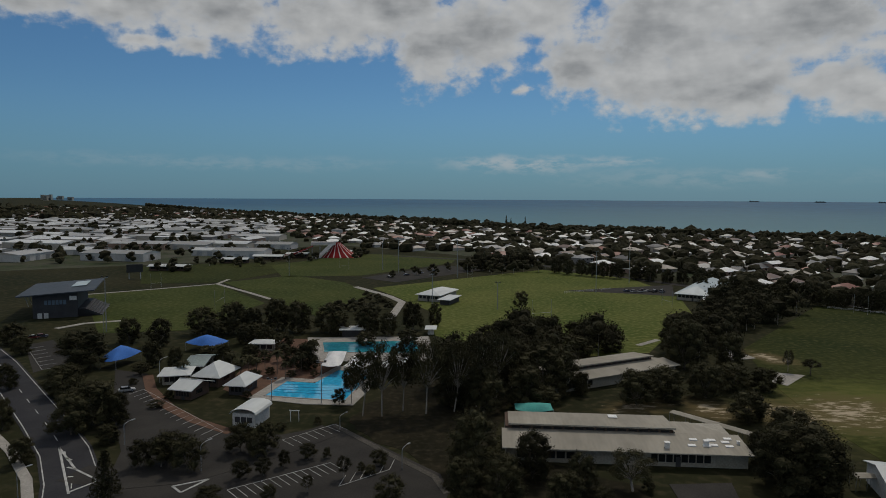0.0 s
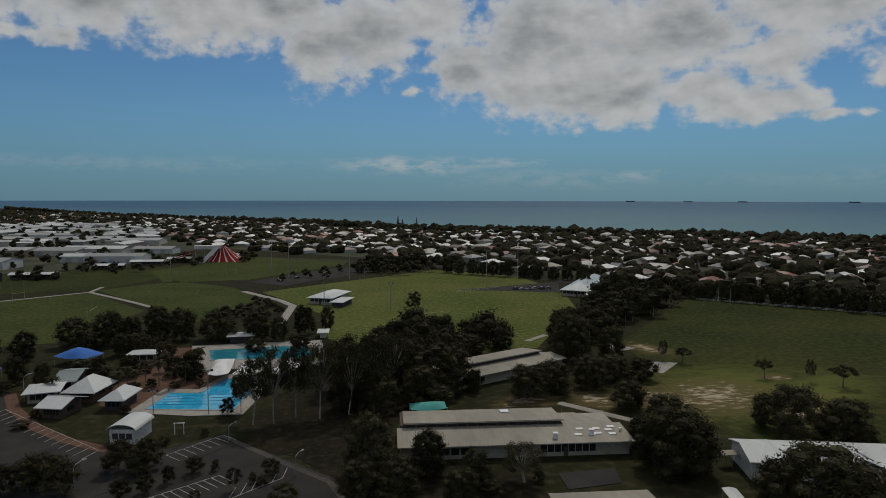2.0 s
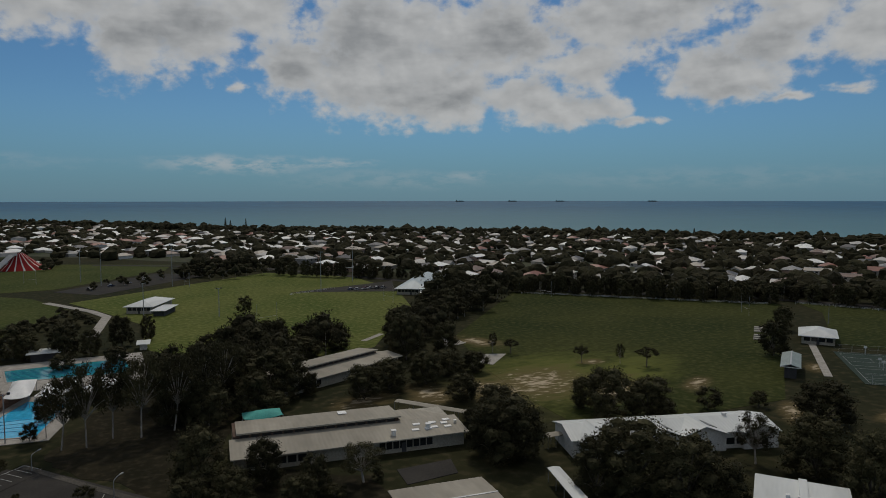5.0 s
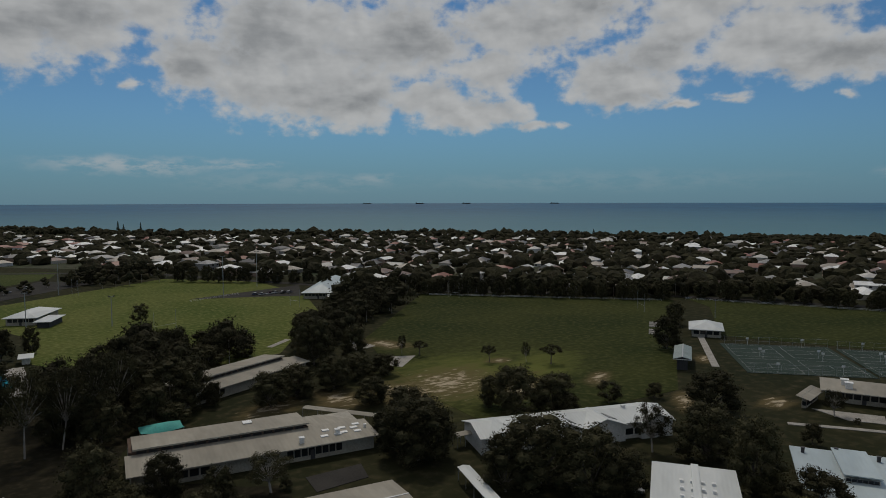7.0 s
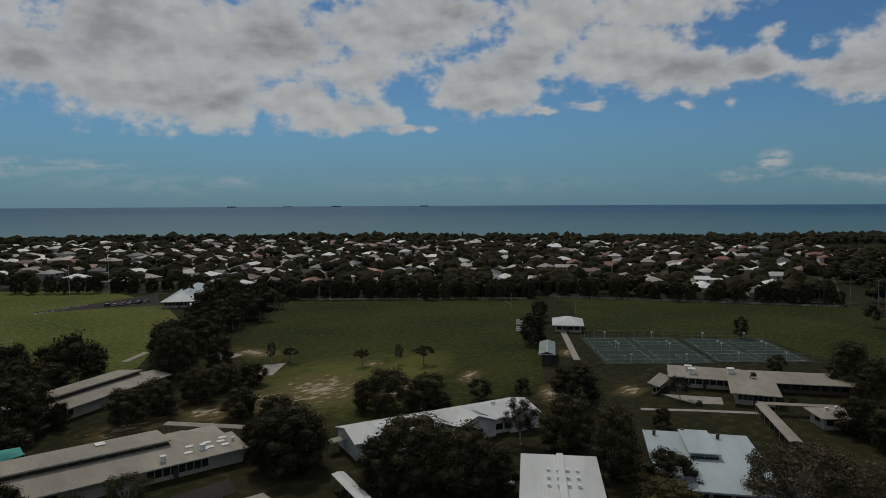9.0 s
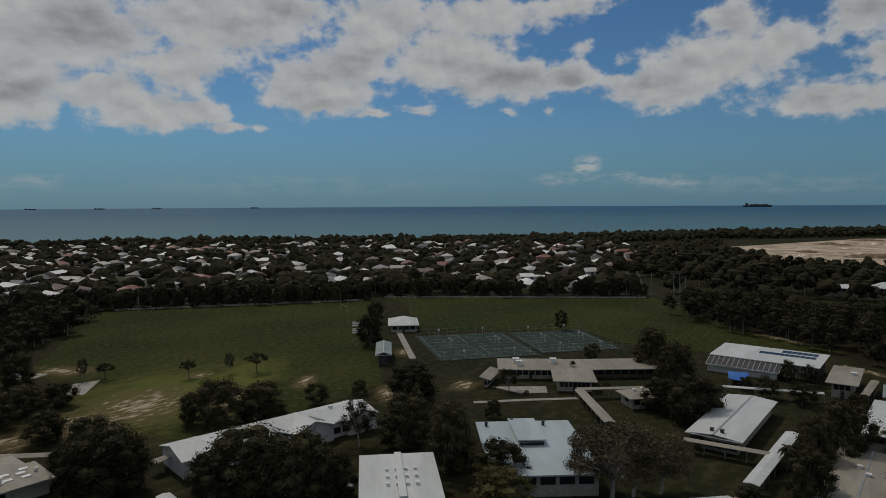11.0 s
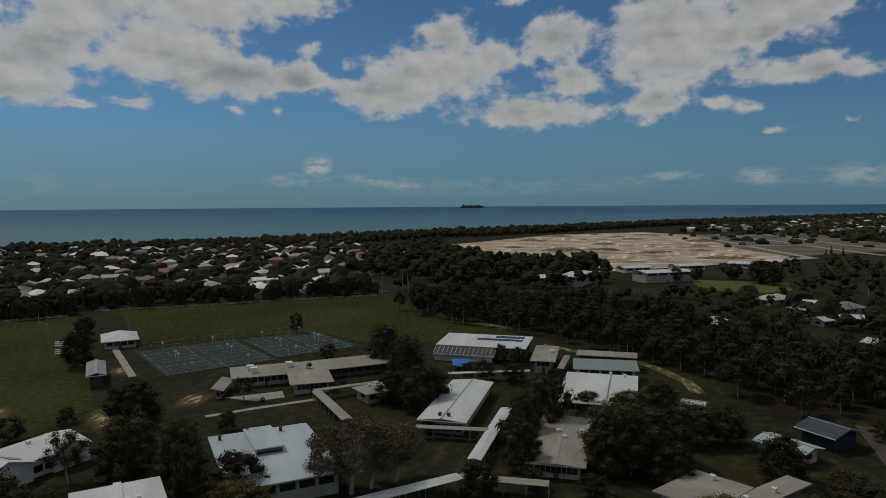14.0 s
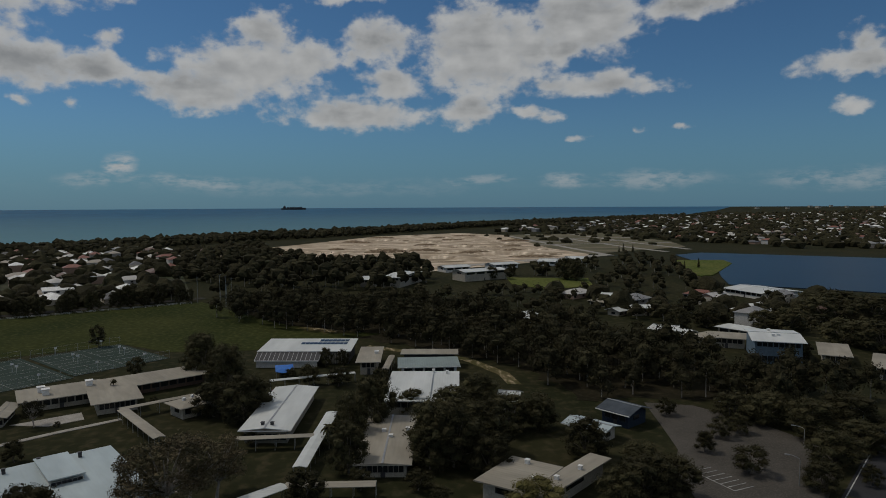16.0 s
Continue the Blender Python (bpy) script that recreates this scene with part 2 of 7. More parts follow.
def palette(name, colours, rough=0.6):
    """One roofing or wall material whose colour is picked object by object (or island by island)."""
    m = mat(name, (0.5, 0.5, 0.5), (0.44, 0.44, 0.44), 0.3, 3.0, rough=rough, bump=0.1, ribs=0.5)
    nt = m.node_tree
    N, Lk = nt.nodes.new, nt.links.new
    info, geo = N("ShaderNodeObjectInfo"), N("ShaderNodeNewGeometry")
    ad = N("ShaderNodeMath")
    ad.operation = "ADD"
    Lk(info.outputs["Random"], ad.inputs[0])
    Lk(geo.outputs["Random Per Island"], ad.inputs[1])
    fr = N("ShaderNodeMath")
    fr.operation = "FRACT"
    Lk(ad.outputs[0], fr.inputs[0])
    rp = N("ShaderNodeValToRGB")
    rp.color_ramp.interpolation = "CONSTANT"
    for i, (at, col) in enumerate(colours):
        e = rp.color_ramp.elements[i] if i < 2 else rp.color_ramp.elements.new(at)
        e.position, e.color = at, (*col, 1)
    Lk(fr.outputs[0], rp.inputs[0])
    mu = N("ShaderNodeMix")
    mu.data_type, mu.blend_type = "RGBA", "MULTIPLY"
    mu.inputs[0].default_value = 1.0
    hs = nt.nodes["Hue/Saturation/Value"]
    Lk(hs.outputs[0], mu.inputs[6])
    Lk(rp.outputs[0], mu.inputs[7])
    gn = N("ShaderNodeVectorMath")
    gn.operation = "SCALE"
    gn.inputs["Scale"].default_value = 2.0
    Lk(mu.outputs[2], gn.inputs[0])
    Lk(gn.outputs[0], nt.nodes["Principled BSDF"].inputs["Base Color"])
    return m


GRASS = mat("dry_grass", (0.019, 0.022, 0.010), (0.032, 0.031, 0.015), 0.02, 0.35, 0.95, c=(0.048, 0.041, 0.023), bump=0.3, spec=0.04)
# one mown turf in three tones: sunlit, half shaded and under cloud shadow
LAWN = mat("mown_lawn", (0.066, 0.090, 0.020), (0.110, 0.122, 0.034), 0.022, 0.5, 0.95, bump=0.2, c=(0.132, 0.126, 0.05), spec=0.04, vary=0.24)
LAWN_HALF_SHADE = mat("damp_lawn", (0.035, 0.050, 0.013), (0.060, 0.070, 0.020), 0.022, 0.5, 0.95, bump=0.2, c=(0.076, 0.076, 0.032), spec=0.04, vary=0.24)
LAWN_CLOUD_SHADE = mat("worn_lawn", (0.024, 0.033, 0.009), (0.044, 0.050, 0.014), 0.022, 0.5, 0.95, bump=0.2, c=(0.058, 0.056, 0.022), spec=0.04, vary=0.24)
# dark ground colour with the shade under trees painted in
TREE_SHADE = mat("leaf_litter", (0.017, 0.016, 0.010), (0.03, 0.026, 0.016), 0.06, 0.6, 0.95, bump=0.4, c=(0.036, 0.03, 0.02), spec=0.03)
TOWN = mat("suburban_yards", (0.035, 0.045, 0.022), (0.085, 0.08, 0.062), 0.035, 0.22, 0.95, bump=0.2, c=(0.05, 0.07, 0.03), spec=0.06)
BARE = mat("bare_sand", (0.13, 0.105, 0.055), (0.055, 0.06, 0.02), 0.05, 0.22, 0.95, bump=0.3, c=(0.36, 0.29, 0.20), streak=(1, 2.6, 1), spec=0.05)
SAND = mat("graded_sand", (0.56, 0.46, 0.35), (0.24, 0.185, 0.125), 0.010, 0.035, 0.95, bump=0.3, c=(0.66, 0.57, 0.46), streak=(3.2, 1, 1), spec=0.06, vary=0.3)
SOIL = mat("brown_subsoil", (0.20, 0.145, 0.095), (0.12, 0.088, 0.06), 0.05, 0.3, 0.95, bump=0.3, c=(0.34, 0.27, 0.19), spec=0.05)
LOTS = mat("half_grassed_lots", (0.10, 0.098, 0.062), (0.19, 0.165, 0.12), 0.012, 0.06, 0.95, bump=0.2, c=(0.075, 0.08, 0.04), streak=(3.0, 1, 1), spec=0.05)
ASPHALT = mat("asphalt", (0.034, 0.032, 0.030), (0.048, 0.045, 0.041), 0.12, 4.0, 0.9, bump=0.2, spec=0.06)
OLD_ASPHALT = mat("bleached_asphalt", (0.085, 0.078, 0.069), (0.062, 0.057, 0.05), 0.1, 3.0, 0.9, bump=0.2, c=(0.10, 0.092, 0.08), spec=0.06)
ROADMAT = mat("road_asphalt", (0.034, 0.034, 0.038), (0.045, 0.045, 0.048), 0.15, 4.0, 0.85, bump=0.2, spec=0.06)
CONCRETE = mat("concrete", (0.36, 0.34, 0.31), (0.27, 0.255, 0.23), 0.4, 4.0, 0.9, bump=0.15, spec=0.06)
BRICKPATH = mat("brick_paving", (0.14, 0.082, 0.058), (0.10, 0.062, 0.045), 0.4, 5.0, 0.9, bump=0.15, spec=0.06)
PAINT = mat("road_paint", (0.52, 0.52, 0.5), (0.3, 0.3, 0.29), 0.8, 5.0, 0.8, spec=0.1)
COURT = mat("court_surface", (0.035, 0.052, 0.044), (0.048, 0.064, 0.056), 0.08, 1.5, 0.95, bump=0.1, spec=0.04)
ROOF_WHITE = mat("white_steel_roofing", (0.60, 0.62, 0.61), (0.50, 0.52, 0.51), 0.15, 0.5, 0.5, bump=0.25, ribs=0.76, streak=(1, 0.25, 1), vary=0.06, spec=0.3)
ROOF_PALE = mat("pale_blue_steel_roofing", (0.43, 0.50, 0.52), (0.36, 0.42, 0.44), 0.15, 0.5, 0.5, bump=0.25, ribs=0.76, streak=(1, 0.25, 1), vary=0.06, spec=0.3)
ROOF_TAN = mat("weathered_fibre_cement_roofing", (0.325, 0.30, 0.25), (0.25, 0.23, 0.19), 0.12, 0.6, 0.75, bump=0.3, ribs=0.9, streak=(1, 0.3, 1), vary=0.1, spec=0.2)
ROOF_DARK = mat("blue_grey_steel_roofing", (0.06, 0.072, 0.088), (0.048, 0.058, 0.07), 0.2, 0.6, 0.6, bump=0.25, ribs=0.76, spec=0.2)
ROOF_GREEN = mat("grey_green_sheeting", (0.22, 0.27, 0.26), (0.18, 0.22, 0.215), 0.2, 2.0, 0.6, bump=0.25, ribs=0.76)
WALL_CREAM = mat("cream_block_wall", (0.37, 0.345, 0.29), (0.30, 0.28, 0.235), 0.3, 3.0, 0.85, bump=0.12)
WALL_BRICK = mat("brown_brick_wall", (0.12, 0.085, 0.065), (0.09, 0.062, 0.05), 0.5, 6.0, 0.9, bump=0.2, spec=0.1)
WALL_WHITE = mat("white_painted_wall", (0.62, 0.62, 0.60), (0.52, 0.52, 0.50), 0.3, 3.0, 0.8, bump=0.1)
WALL_BLUE = mat("blue_clad_wall", (0.13, 0.18, 0.23), (0.10, 0.15, 0.20), 0.3, 3.0, 0.7, bump=0.1, spec=0.15)
WALL_NAVY = mat("navy_clad_wall", (0.022, 0.034, 0.055), (0.017, 0.027, 0.045), 0.3, 3.0, 0.7, bump=0.1, spec=0.15)
WALL_DARK = mat("dark_clad_wall", (0.045, 0.045, 0.05), (0.03, 0.03, 0.034), 0.3, 3.0, 0.7, bump=0.1)
GLASS = mat("dark_window_glass", (0.012, 0.015, 0.018), (0.02, 0.024, 0.028), 0.3, 2.0, 0.12, bump=0.0)
STEEL = mat("galvanised_steel", (0.42, 0.43, 0.44), (0.34, 0.35, 0.36), 0.6, 6.0, 0.5, metal=0.6)
WHITE = mat("white_enamel", (0.75, 0.75, 0.74), (0.66, 0.66, 0.65), 0.6, 6.0, 0.5)
BLUE_SAIL = mat("blue_shade_cloth", (0.035, 0.16, 0.52), (0.03, 0.13, 0.43), 0.3, 4.0, 0.85)
TEAL_SAIL = mat("teal_shade_cloth", (0.06, 0.34, 0.30), (0.05, 0.28, 0.25), 0.3, 4.0, 0.85)
BLACK = mat("black_plastic", (0.02, 0.02, 0.02), (0.03, 0.03, 0.03), 0.5, 5.0, 0.6)
RED_CLOTH = mat("red_canvas", (0.27, 0.018, 0.018), (0.20, 0.014, 0.014), 0.2, 2.0, 0.8, spec=0.1)
PALE_CLOTH = mat("pale_canvas", (0.62, 0.58, 0.55), (0.52, 0.48, 0.45), 0.2, 2.0, 0.7)
BARK = mat("grey_bark", (0.17, 0.145, 0.12), (0.10, 0.085, 0.07), 1.5, 9.0, 0.95, bump=0.4)
PALE_BARK = mat("pale_gum_bark", (0.40, 0.36, 0.32), (0.27, 0.24, 0.21), 1.2, 8.0, 0.9, bump=0.3)
LEAF = mat("dark_foliage", (0.034, 0.033, 0.016), (0.058, 0.051, 0.025), 0.35, 2.5, 0.85, per_object=0.35, per_island=0.14, spec=0.1, bump=0.5, relief=0.35)
LEAF_OLIVE = mat("olive_foliage", (0.075, 0.066, 0.022), (0.095, 0.085, 0.03), 0.35, 2.5, 0.8, per_object=0.25, per_island=0.14, spec=0.15)
LEAF_RED = mat("rusty_foliage", (0.10, 0.078, 0.046), (0.075, 0.066, 0.034), 0.3, 2.5, 0.8, per_object=0.2, per_island=0.14, spec=0.15)
LEAF_FAR = mat("far_foliage", (0.028, 0.027, 0.015), (0.046, 0.041, 0.022), 0.12, 1.1, 0.9, per_island=0.2, spec=0.06, bump=0.5, relief=0.7, vary=0.35)
ROPE = mat("blue_float_rope", (0.05, 0.22, 0.42), (0.07, 0.28, 0.48), 0.6, 5.0, 0.6)
TYRE = mat("tyre_rubber", (0.02, 0.02, 0.02), (0.028, 0.028, 0.028), 3, 20, 0.8)
POOLWATER = mat("pool_water", (0.03, 0.36, 0.62), (0.04, 0.42, 0.68), 0.15, 0.9, 0.08, bump=0.12, spec=0.4)
POOLTEAL = mat("deep_pool_water", (0.03, 0.27, 0.33), (0.03, 0.23, 0.29), 0.15, 0.9, 0.08, bump=0.12, spec=0.4)
LAKE = mat("lake_water", (0.008, 0.02, 0.04), (0.011, 0.026, 0.05), 0.01, 0.3, 0.35, bump=0.25, spec=0.16)
SEA = mat("sea_water", (0.018, 0.088, 0.17), (0.026, 0.112, 0.195), 0.0016, 0.02, 0.5, bump=0.3, spec=0.08)


def worn(m, sand, soil, dry, patches, sunlit_turf):
    """Sand showing through thin turf about some worn places, and yellower turf round them, brightened as a painted
    patch of sun.
    """
    nt = m.node_tree
    N, Lk = nt.nodes.new, nt.links.new
    tc = N("ShaderNodeTexCoord")

    def calc(op, a, b):
        n = N("ShaderNodeMath")
        n.operation = op
        for k, v in enumerate((a, b)):
            if isinstance(v, (int, float)):
                n.inputs[k].default_value = v
            else:
                Lk(v, n.inputs[k])
        return n.outputs[0]

    def noise_at(scale, detail, stretch):
        mp, n = N("ShaderNodeMapping"), N("ShaderNodeTexNoise")
        mp.inputs["Scale"].default_value, mp.inputs["Rotation"].default_value = stretch, (0, 0, -0.55)
        n.inputs["Scale"].default_value, n.inputs["Detail"].default_value, n.inputs["Roughness"].default_value = scale, detail, 0.65
        Lk(tc.outputs["Object"], mp.inputs[0])
        Lk(mp.outputs[0], n.inputs["Vector"])
        return n.outputs[0]

    def near(places):
        total = None
        for x, y, rx, ry, turn in places:
            mp, ln = N("ShaderNodeMapping"), N("ShaderNodeVectorMath")
            mp.vector_type, ln.operation = "TEXTURE", "LENGTH"
            mp.inputs["Location"].default_value, mp.inputs["Rotation"].default_value, mp.inputs["Scale"].default_value = (x, y, 0), (0, 0, radians(turn)), (rx, ry, 50)
            Lk(tc.outputs["Object"], mp.inputs[0])
            Lk(mp.outputs[0], ln.inputs[0])
            v = calc("SUBTRACT", 1.0, ln.outputs["Value"])
            total = v if total is None else calc("MAXIMUM", total, v)
        return total

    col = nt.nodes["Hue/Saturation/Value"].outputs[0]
    for places, colour, lo, hi, noisy, strong in ((sunlit_turf, dry, -0.1, 0.8, 1.1, 0.9), (patches, soil, -0.1, 0.6, 1.6, 0.8), (patches, sand, 0.42, 1.0, 3.4, 0.95)):
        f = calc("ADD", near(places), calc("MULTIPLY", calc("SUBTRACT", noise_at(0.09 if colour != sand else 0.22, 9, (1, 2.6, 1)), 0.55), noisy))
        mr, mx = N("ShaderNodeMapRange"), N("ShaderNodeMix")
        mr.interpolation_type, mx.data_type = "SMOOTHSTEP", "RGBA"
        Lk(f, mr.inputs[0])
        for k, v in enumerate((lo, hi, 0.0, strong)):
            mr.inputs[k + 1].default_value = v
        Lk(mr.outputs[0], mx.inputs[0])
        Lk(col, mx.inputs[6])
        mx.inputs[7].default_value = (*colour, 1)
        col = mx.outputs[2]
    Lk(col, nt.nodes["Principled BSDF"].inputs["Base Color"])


WORN = [(104, 168, 28, 20, 35), (122, 153, 20, 10, 35), (88, 165, 14, 20, 0), (147, 148, 12, 5, 30), (170, 104, 9, 6, 20), (296, 28, 20, 10, 55), (70, 170, 9, 14, 0), (113, 226, 9, 16, 20), (150, 118, 14, 5, 40), (196, 147, 9, 4, 40), (134, 182, 7, 5, 0), (52, 172, 14, 8, 20)]
# yellowed turf whose colour also carries the pool of sunlight on the field
DRY_SUNLIT = [(112, 172, 46, 32, 35), (136, 166, 40, 18, 35)]
for turf in (GRASS, LAWN_CLOUD_SHADE):
    worn(turf, (0.42, 0.35, 0.25), (0.115, 0.088, 0.042), (0.115, 0.125, 0.032), WORN, DRY_SUNLIT)


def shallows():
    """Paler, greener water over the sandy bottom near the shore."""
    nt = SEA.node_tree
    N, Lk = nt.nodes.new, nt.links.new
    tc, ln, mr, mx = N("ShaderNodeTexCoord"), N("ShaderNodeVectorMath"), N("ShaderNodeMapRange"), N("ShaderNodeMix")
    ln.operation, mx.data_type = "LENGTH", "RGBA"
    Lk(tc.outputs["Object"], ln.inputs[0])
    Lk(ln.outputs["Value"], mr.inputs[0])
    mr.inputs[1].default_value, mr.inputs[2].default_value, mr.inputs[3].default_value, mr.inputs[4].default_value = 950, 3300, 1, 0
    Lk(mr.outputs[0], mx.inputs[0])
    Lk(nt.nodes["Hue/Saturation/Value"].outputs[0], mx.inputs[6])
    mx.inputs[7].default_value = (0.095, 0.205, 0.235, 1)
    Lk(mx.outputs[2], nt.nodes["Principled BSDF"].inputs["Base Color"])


shallows()
ROOFS = palette("assorted_house_roofing", [(0.0, (0.78, 0.78, 0.76)), (0.19, (0.50, 0.48, 0.45)), (0.40, (0.24, 0.24, 0.24)), (0.5, (0.36, 0.32, 0.27)), (0.62, (0.22, 0.085, 0.06)), (0.76, (0.085, 0.085, 0.09)), (0.88, (0.15, 0.095, 0.075))])
SHEDS = palette("assorted_factory_roofing", [(0.0, (0.50, 0.51, 0.51)), (0.3, (0.36, 0.36, 0.355)), (0.6, (0.27, 0.27, 0.26)), (0.85, (0.60, 0.61, 0.61))])
WALLS = palette("assorted_house_walls", [(0.0, (0.50, 0.46, 0.40)), (0.35, (0.30, 0.21, 0.16)), (0.6, (0.55, 0.54, 0.52)), (0.85, (0.25, 0.24, 0.23))], 0.85)


# ---------------------------------------------------------------- mesh helpers
class Solid:
    """Collects vertices and faces."""

    def __init__(self):
        self.v, self.f = [], []

    def add(self, verts, faces):
        n = len(self.v)
        self.v += [tuple(p) for p in verts]
        self.f += [tuple(n + i for i in q) for q in faces]
        return self

    def box(self, x0, x1, y0, y1, z0, z1):
        return self.hexa([(x0, y0), (x1, y0), (x1, y1), (x0, y1)], [z0] * 4, [z1] * 4)

    def hexa(self, ring, low, high):
        """A prism over a ring of corners, with its own low and high level at each."""
        n = len(ring)
        verts = [(x, y, z) for (x, y), z in zip(ring, low)] + [(x, y, z) for (x, y), z in zip(ring, high)]
        faces = [tuple(range(n))[::-1], tuple(range(n, 2 * n))] + [(i, (i + 1) % n, n + (i + 1) % n, n + i) for i in range(n)]
        return self.add(verts, faces)

    def slab(self, corners, t):
        """A sloping plate over corners (x, y, z), t thick downwards."""
        n = len(corners)
        verts = [(x, y, z - t) for x, y, z in corners] + list(corners)
        faces = [tuple(range(n))[::-1], tuple(range(n, 2 * n))] + [(i, (i + 1) % n, n + (i + 1) % n, n + i) for i in range(n)]
        return self.add(verts, faces)

    def tube(self, a, b, ra, rb, n=8):
        a, b = Vector(a), Vector(b)
        d = (b - a).normalized()
        s = d.orthogonal().normalized()
        w = d.cross(s)
        ring = [(math.cos(2 * math.pi * i / n), math.sin(2 * math.pi * i / n)) for i in range(n)]
        verts = [a + (s * c + w * k) * ra for c, k in ring] + [b + (s * c + w * k) * rb for c, k in ring]
        faces = [tuple(range(n))[::-1], tuple(range(n, 2 * n))] + [(i, (i + 1) % n, n + (i + 1) % n, n + i) for i in range(n)]
        return self.add(verts, faces)

    def mesh(self, name, material, smooth=False):
        me = bpy.data.meshes.new(name)
        me.from_pydata(self.v, [], self.f)
        if smooth:
            me.shade_smooth()
        me.materials.append(material)
        me.update()
        return me


def part(name, solid, material, parent, label=""):
    ob = new(name, solid.mesh(name, material, name in ("cloth", "sand_body")))
    ob.parent = parent
    if label:
        ob["label"] = label
    return ob


def thing(name, m, label, category, group="", kind=""):
    ob = new(name)
    ob.empty_display_size = 0.5
    ob.matrix_basis = m
    return tagged(ob, label, category, group, kind)


def plot(a, b, d):
    """The pose and size of a rectangle with one side from a to b and the next from b to d; the longer of the two sets its direction."""
    a, b, d = Vector(a), Vector(b), Vector(d)
    if (d - b).length > (b - a).length:
        v = (d - b).normalized()
        u = Vector((v.y, -v.x))
        if (b - a).dot(u) < 0:
            u = -u
    else:
        u = (b - a).normalized()
        v = Vector((-u.y, u.x))
        if (d - b).dot(v) < 0:
            v = -v
    wide, depth = (b - a).dot(u), (d - b).dot(v)
    middle = (a + d) / 2
    corner = middle - u * wide / 2 - v * depth / 2
    if u.x * v.y - u.y * v.x < 0:
        corner, u = corner + u * wide, -u
    m = Matrix(((u.x, v.x, 0, corner.x), (u.y, v.y, 0, corner.y), (0, 0, 1, 0), (0, 0, 0, 1)))
    return m, wide, depth


def rise(x, y):
    r = math.hypot(x, y)
    return 34.0 * max(0.0, (r - 1200) / 3700) ** 1.3


def ragged(ring, amount, seed):
    """The same ring with an uneven edge."""
    rr = random.Random(seed)
    out = []
    for a, b in zip(ring, ring[1:] + ring[:1]):
        a, b = Vector(a), Vector(b)
        n = max(2, int((b - a).length / 2.5))
        for i in range(n):
            p = a.lerp(b, i / n)
            q = Vector((p.x * 0.12, p.y * 0.12, seed))
            k = amount * (noise.noise(q) * 1.6 + rr.uniform(-0.25, 0.25))
            d = (b - a).normalized()
            out.append(tuple(p + Vector((-d.y, d.x)) * k))
    return out


def sheet(name, ring, z, material, label, category, kind="structure", low=-0.4):
    """A thin level plate on the ground."""
    s = Solid()
    ring = [tuple(p) for p in ring]
    area = sum(a[0] * b[1] - b[0] * a[1] for a, b in zip(ring, ring[1:] + ring[:1]))
    if area < 0:
        ring = ring[::-1]
    s.hexa(ring, [low + rise(*p) for p in ring], [z + rise(*p) for p in ring])
    ob = new(name, s.mesh(name, material))
    return tagged(ob, label, category, "", kind)


def ribbon(name, line, width, z, material, label, category, low=-0.3, parent=None):
    """A strip of even width along a line on the ground."""
    pts = [Vector(p) for p in line]
    left, right = [], []
    for i, p in enumerate(pts):
        d = (pts[min(i + 1, len(pts) - 1)] - pts[max(i - 1, 0)]).normalized()
        n = Vector((-d.y, d.x)) * width / 2
        left.append(p + n)
        right.append(p - n)
    s = Solid()
    for i in range(len(pts) - 1):
        ring = [right[i], right[i + 1], left[i + 1], left[i]]
        s.hexa([tuple(p) for p in ring], [low] * 4, [z] * 4)
    ob = new(name, s.mesh(name, material))
    if parent:
        ob.parent = parent
        return ob
    return tagged(ob, label, category, "", "structure")


def inside(p, ring):
    x, y = p
    hit = False
    for (x0, y0), (x1, y1) in zip(ring, ring[1:] + ring[:1]):
        if (y0 > y) != (y1 > y) and x < (x1 - x0) * (y - y0) / (y1 - y0) + x0:
            hit = not hit
    return hit


def scatter(ring, gap, rng, keep=1.0):
    """Uneven points inside a ring, about gap apart."""
    xs, ys = [p[0] for p in ring], [p[1] for p in ring]
    out = []
    y = min(ys)
    while y < max(ys):
        x = min(xs) + rng.uniform(0, gap)
        while x < max(xs):
            p = (x + rng.uniform(-0.4, 0.4) * gap, y + rng.uniform(-0.4, 0.4) * gap)
            if rng.random() < keep and inside(p, ring):
                out.append(p)
            x += gap
        y += gap
    return out


# ---------------------------------------------------------------- ground and sea
COAST = [(-31, 4300), (-24, 2900), (-19, 2100), (-11, 1683), (0, 1349), (8, 1140), (15, 1085), (24, 1047), (33, 1003), (43, 991), (57, 985), (66, 1022),
         (72, 1110), (80, 1260), (86, 1330), (91, 1465), (98, 1729), (105, 2000), (114, 2500), (117, 3600), (118, 4700)]


def coast(az):
    for (a0, r0), (a1, r1) in zip(COAST, COAST[1:]):
        if a0 <= az <= a1:
            return r0 + (r1 - r0) * (az - a0) / (a1 - a0)
    return 4800


def polar(az, r, z=0.0):
    x, y = math.sin(radians(az)) * r, math.cos(radians(az)) * r
    return (x, y, rise(x, y) + z)


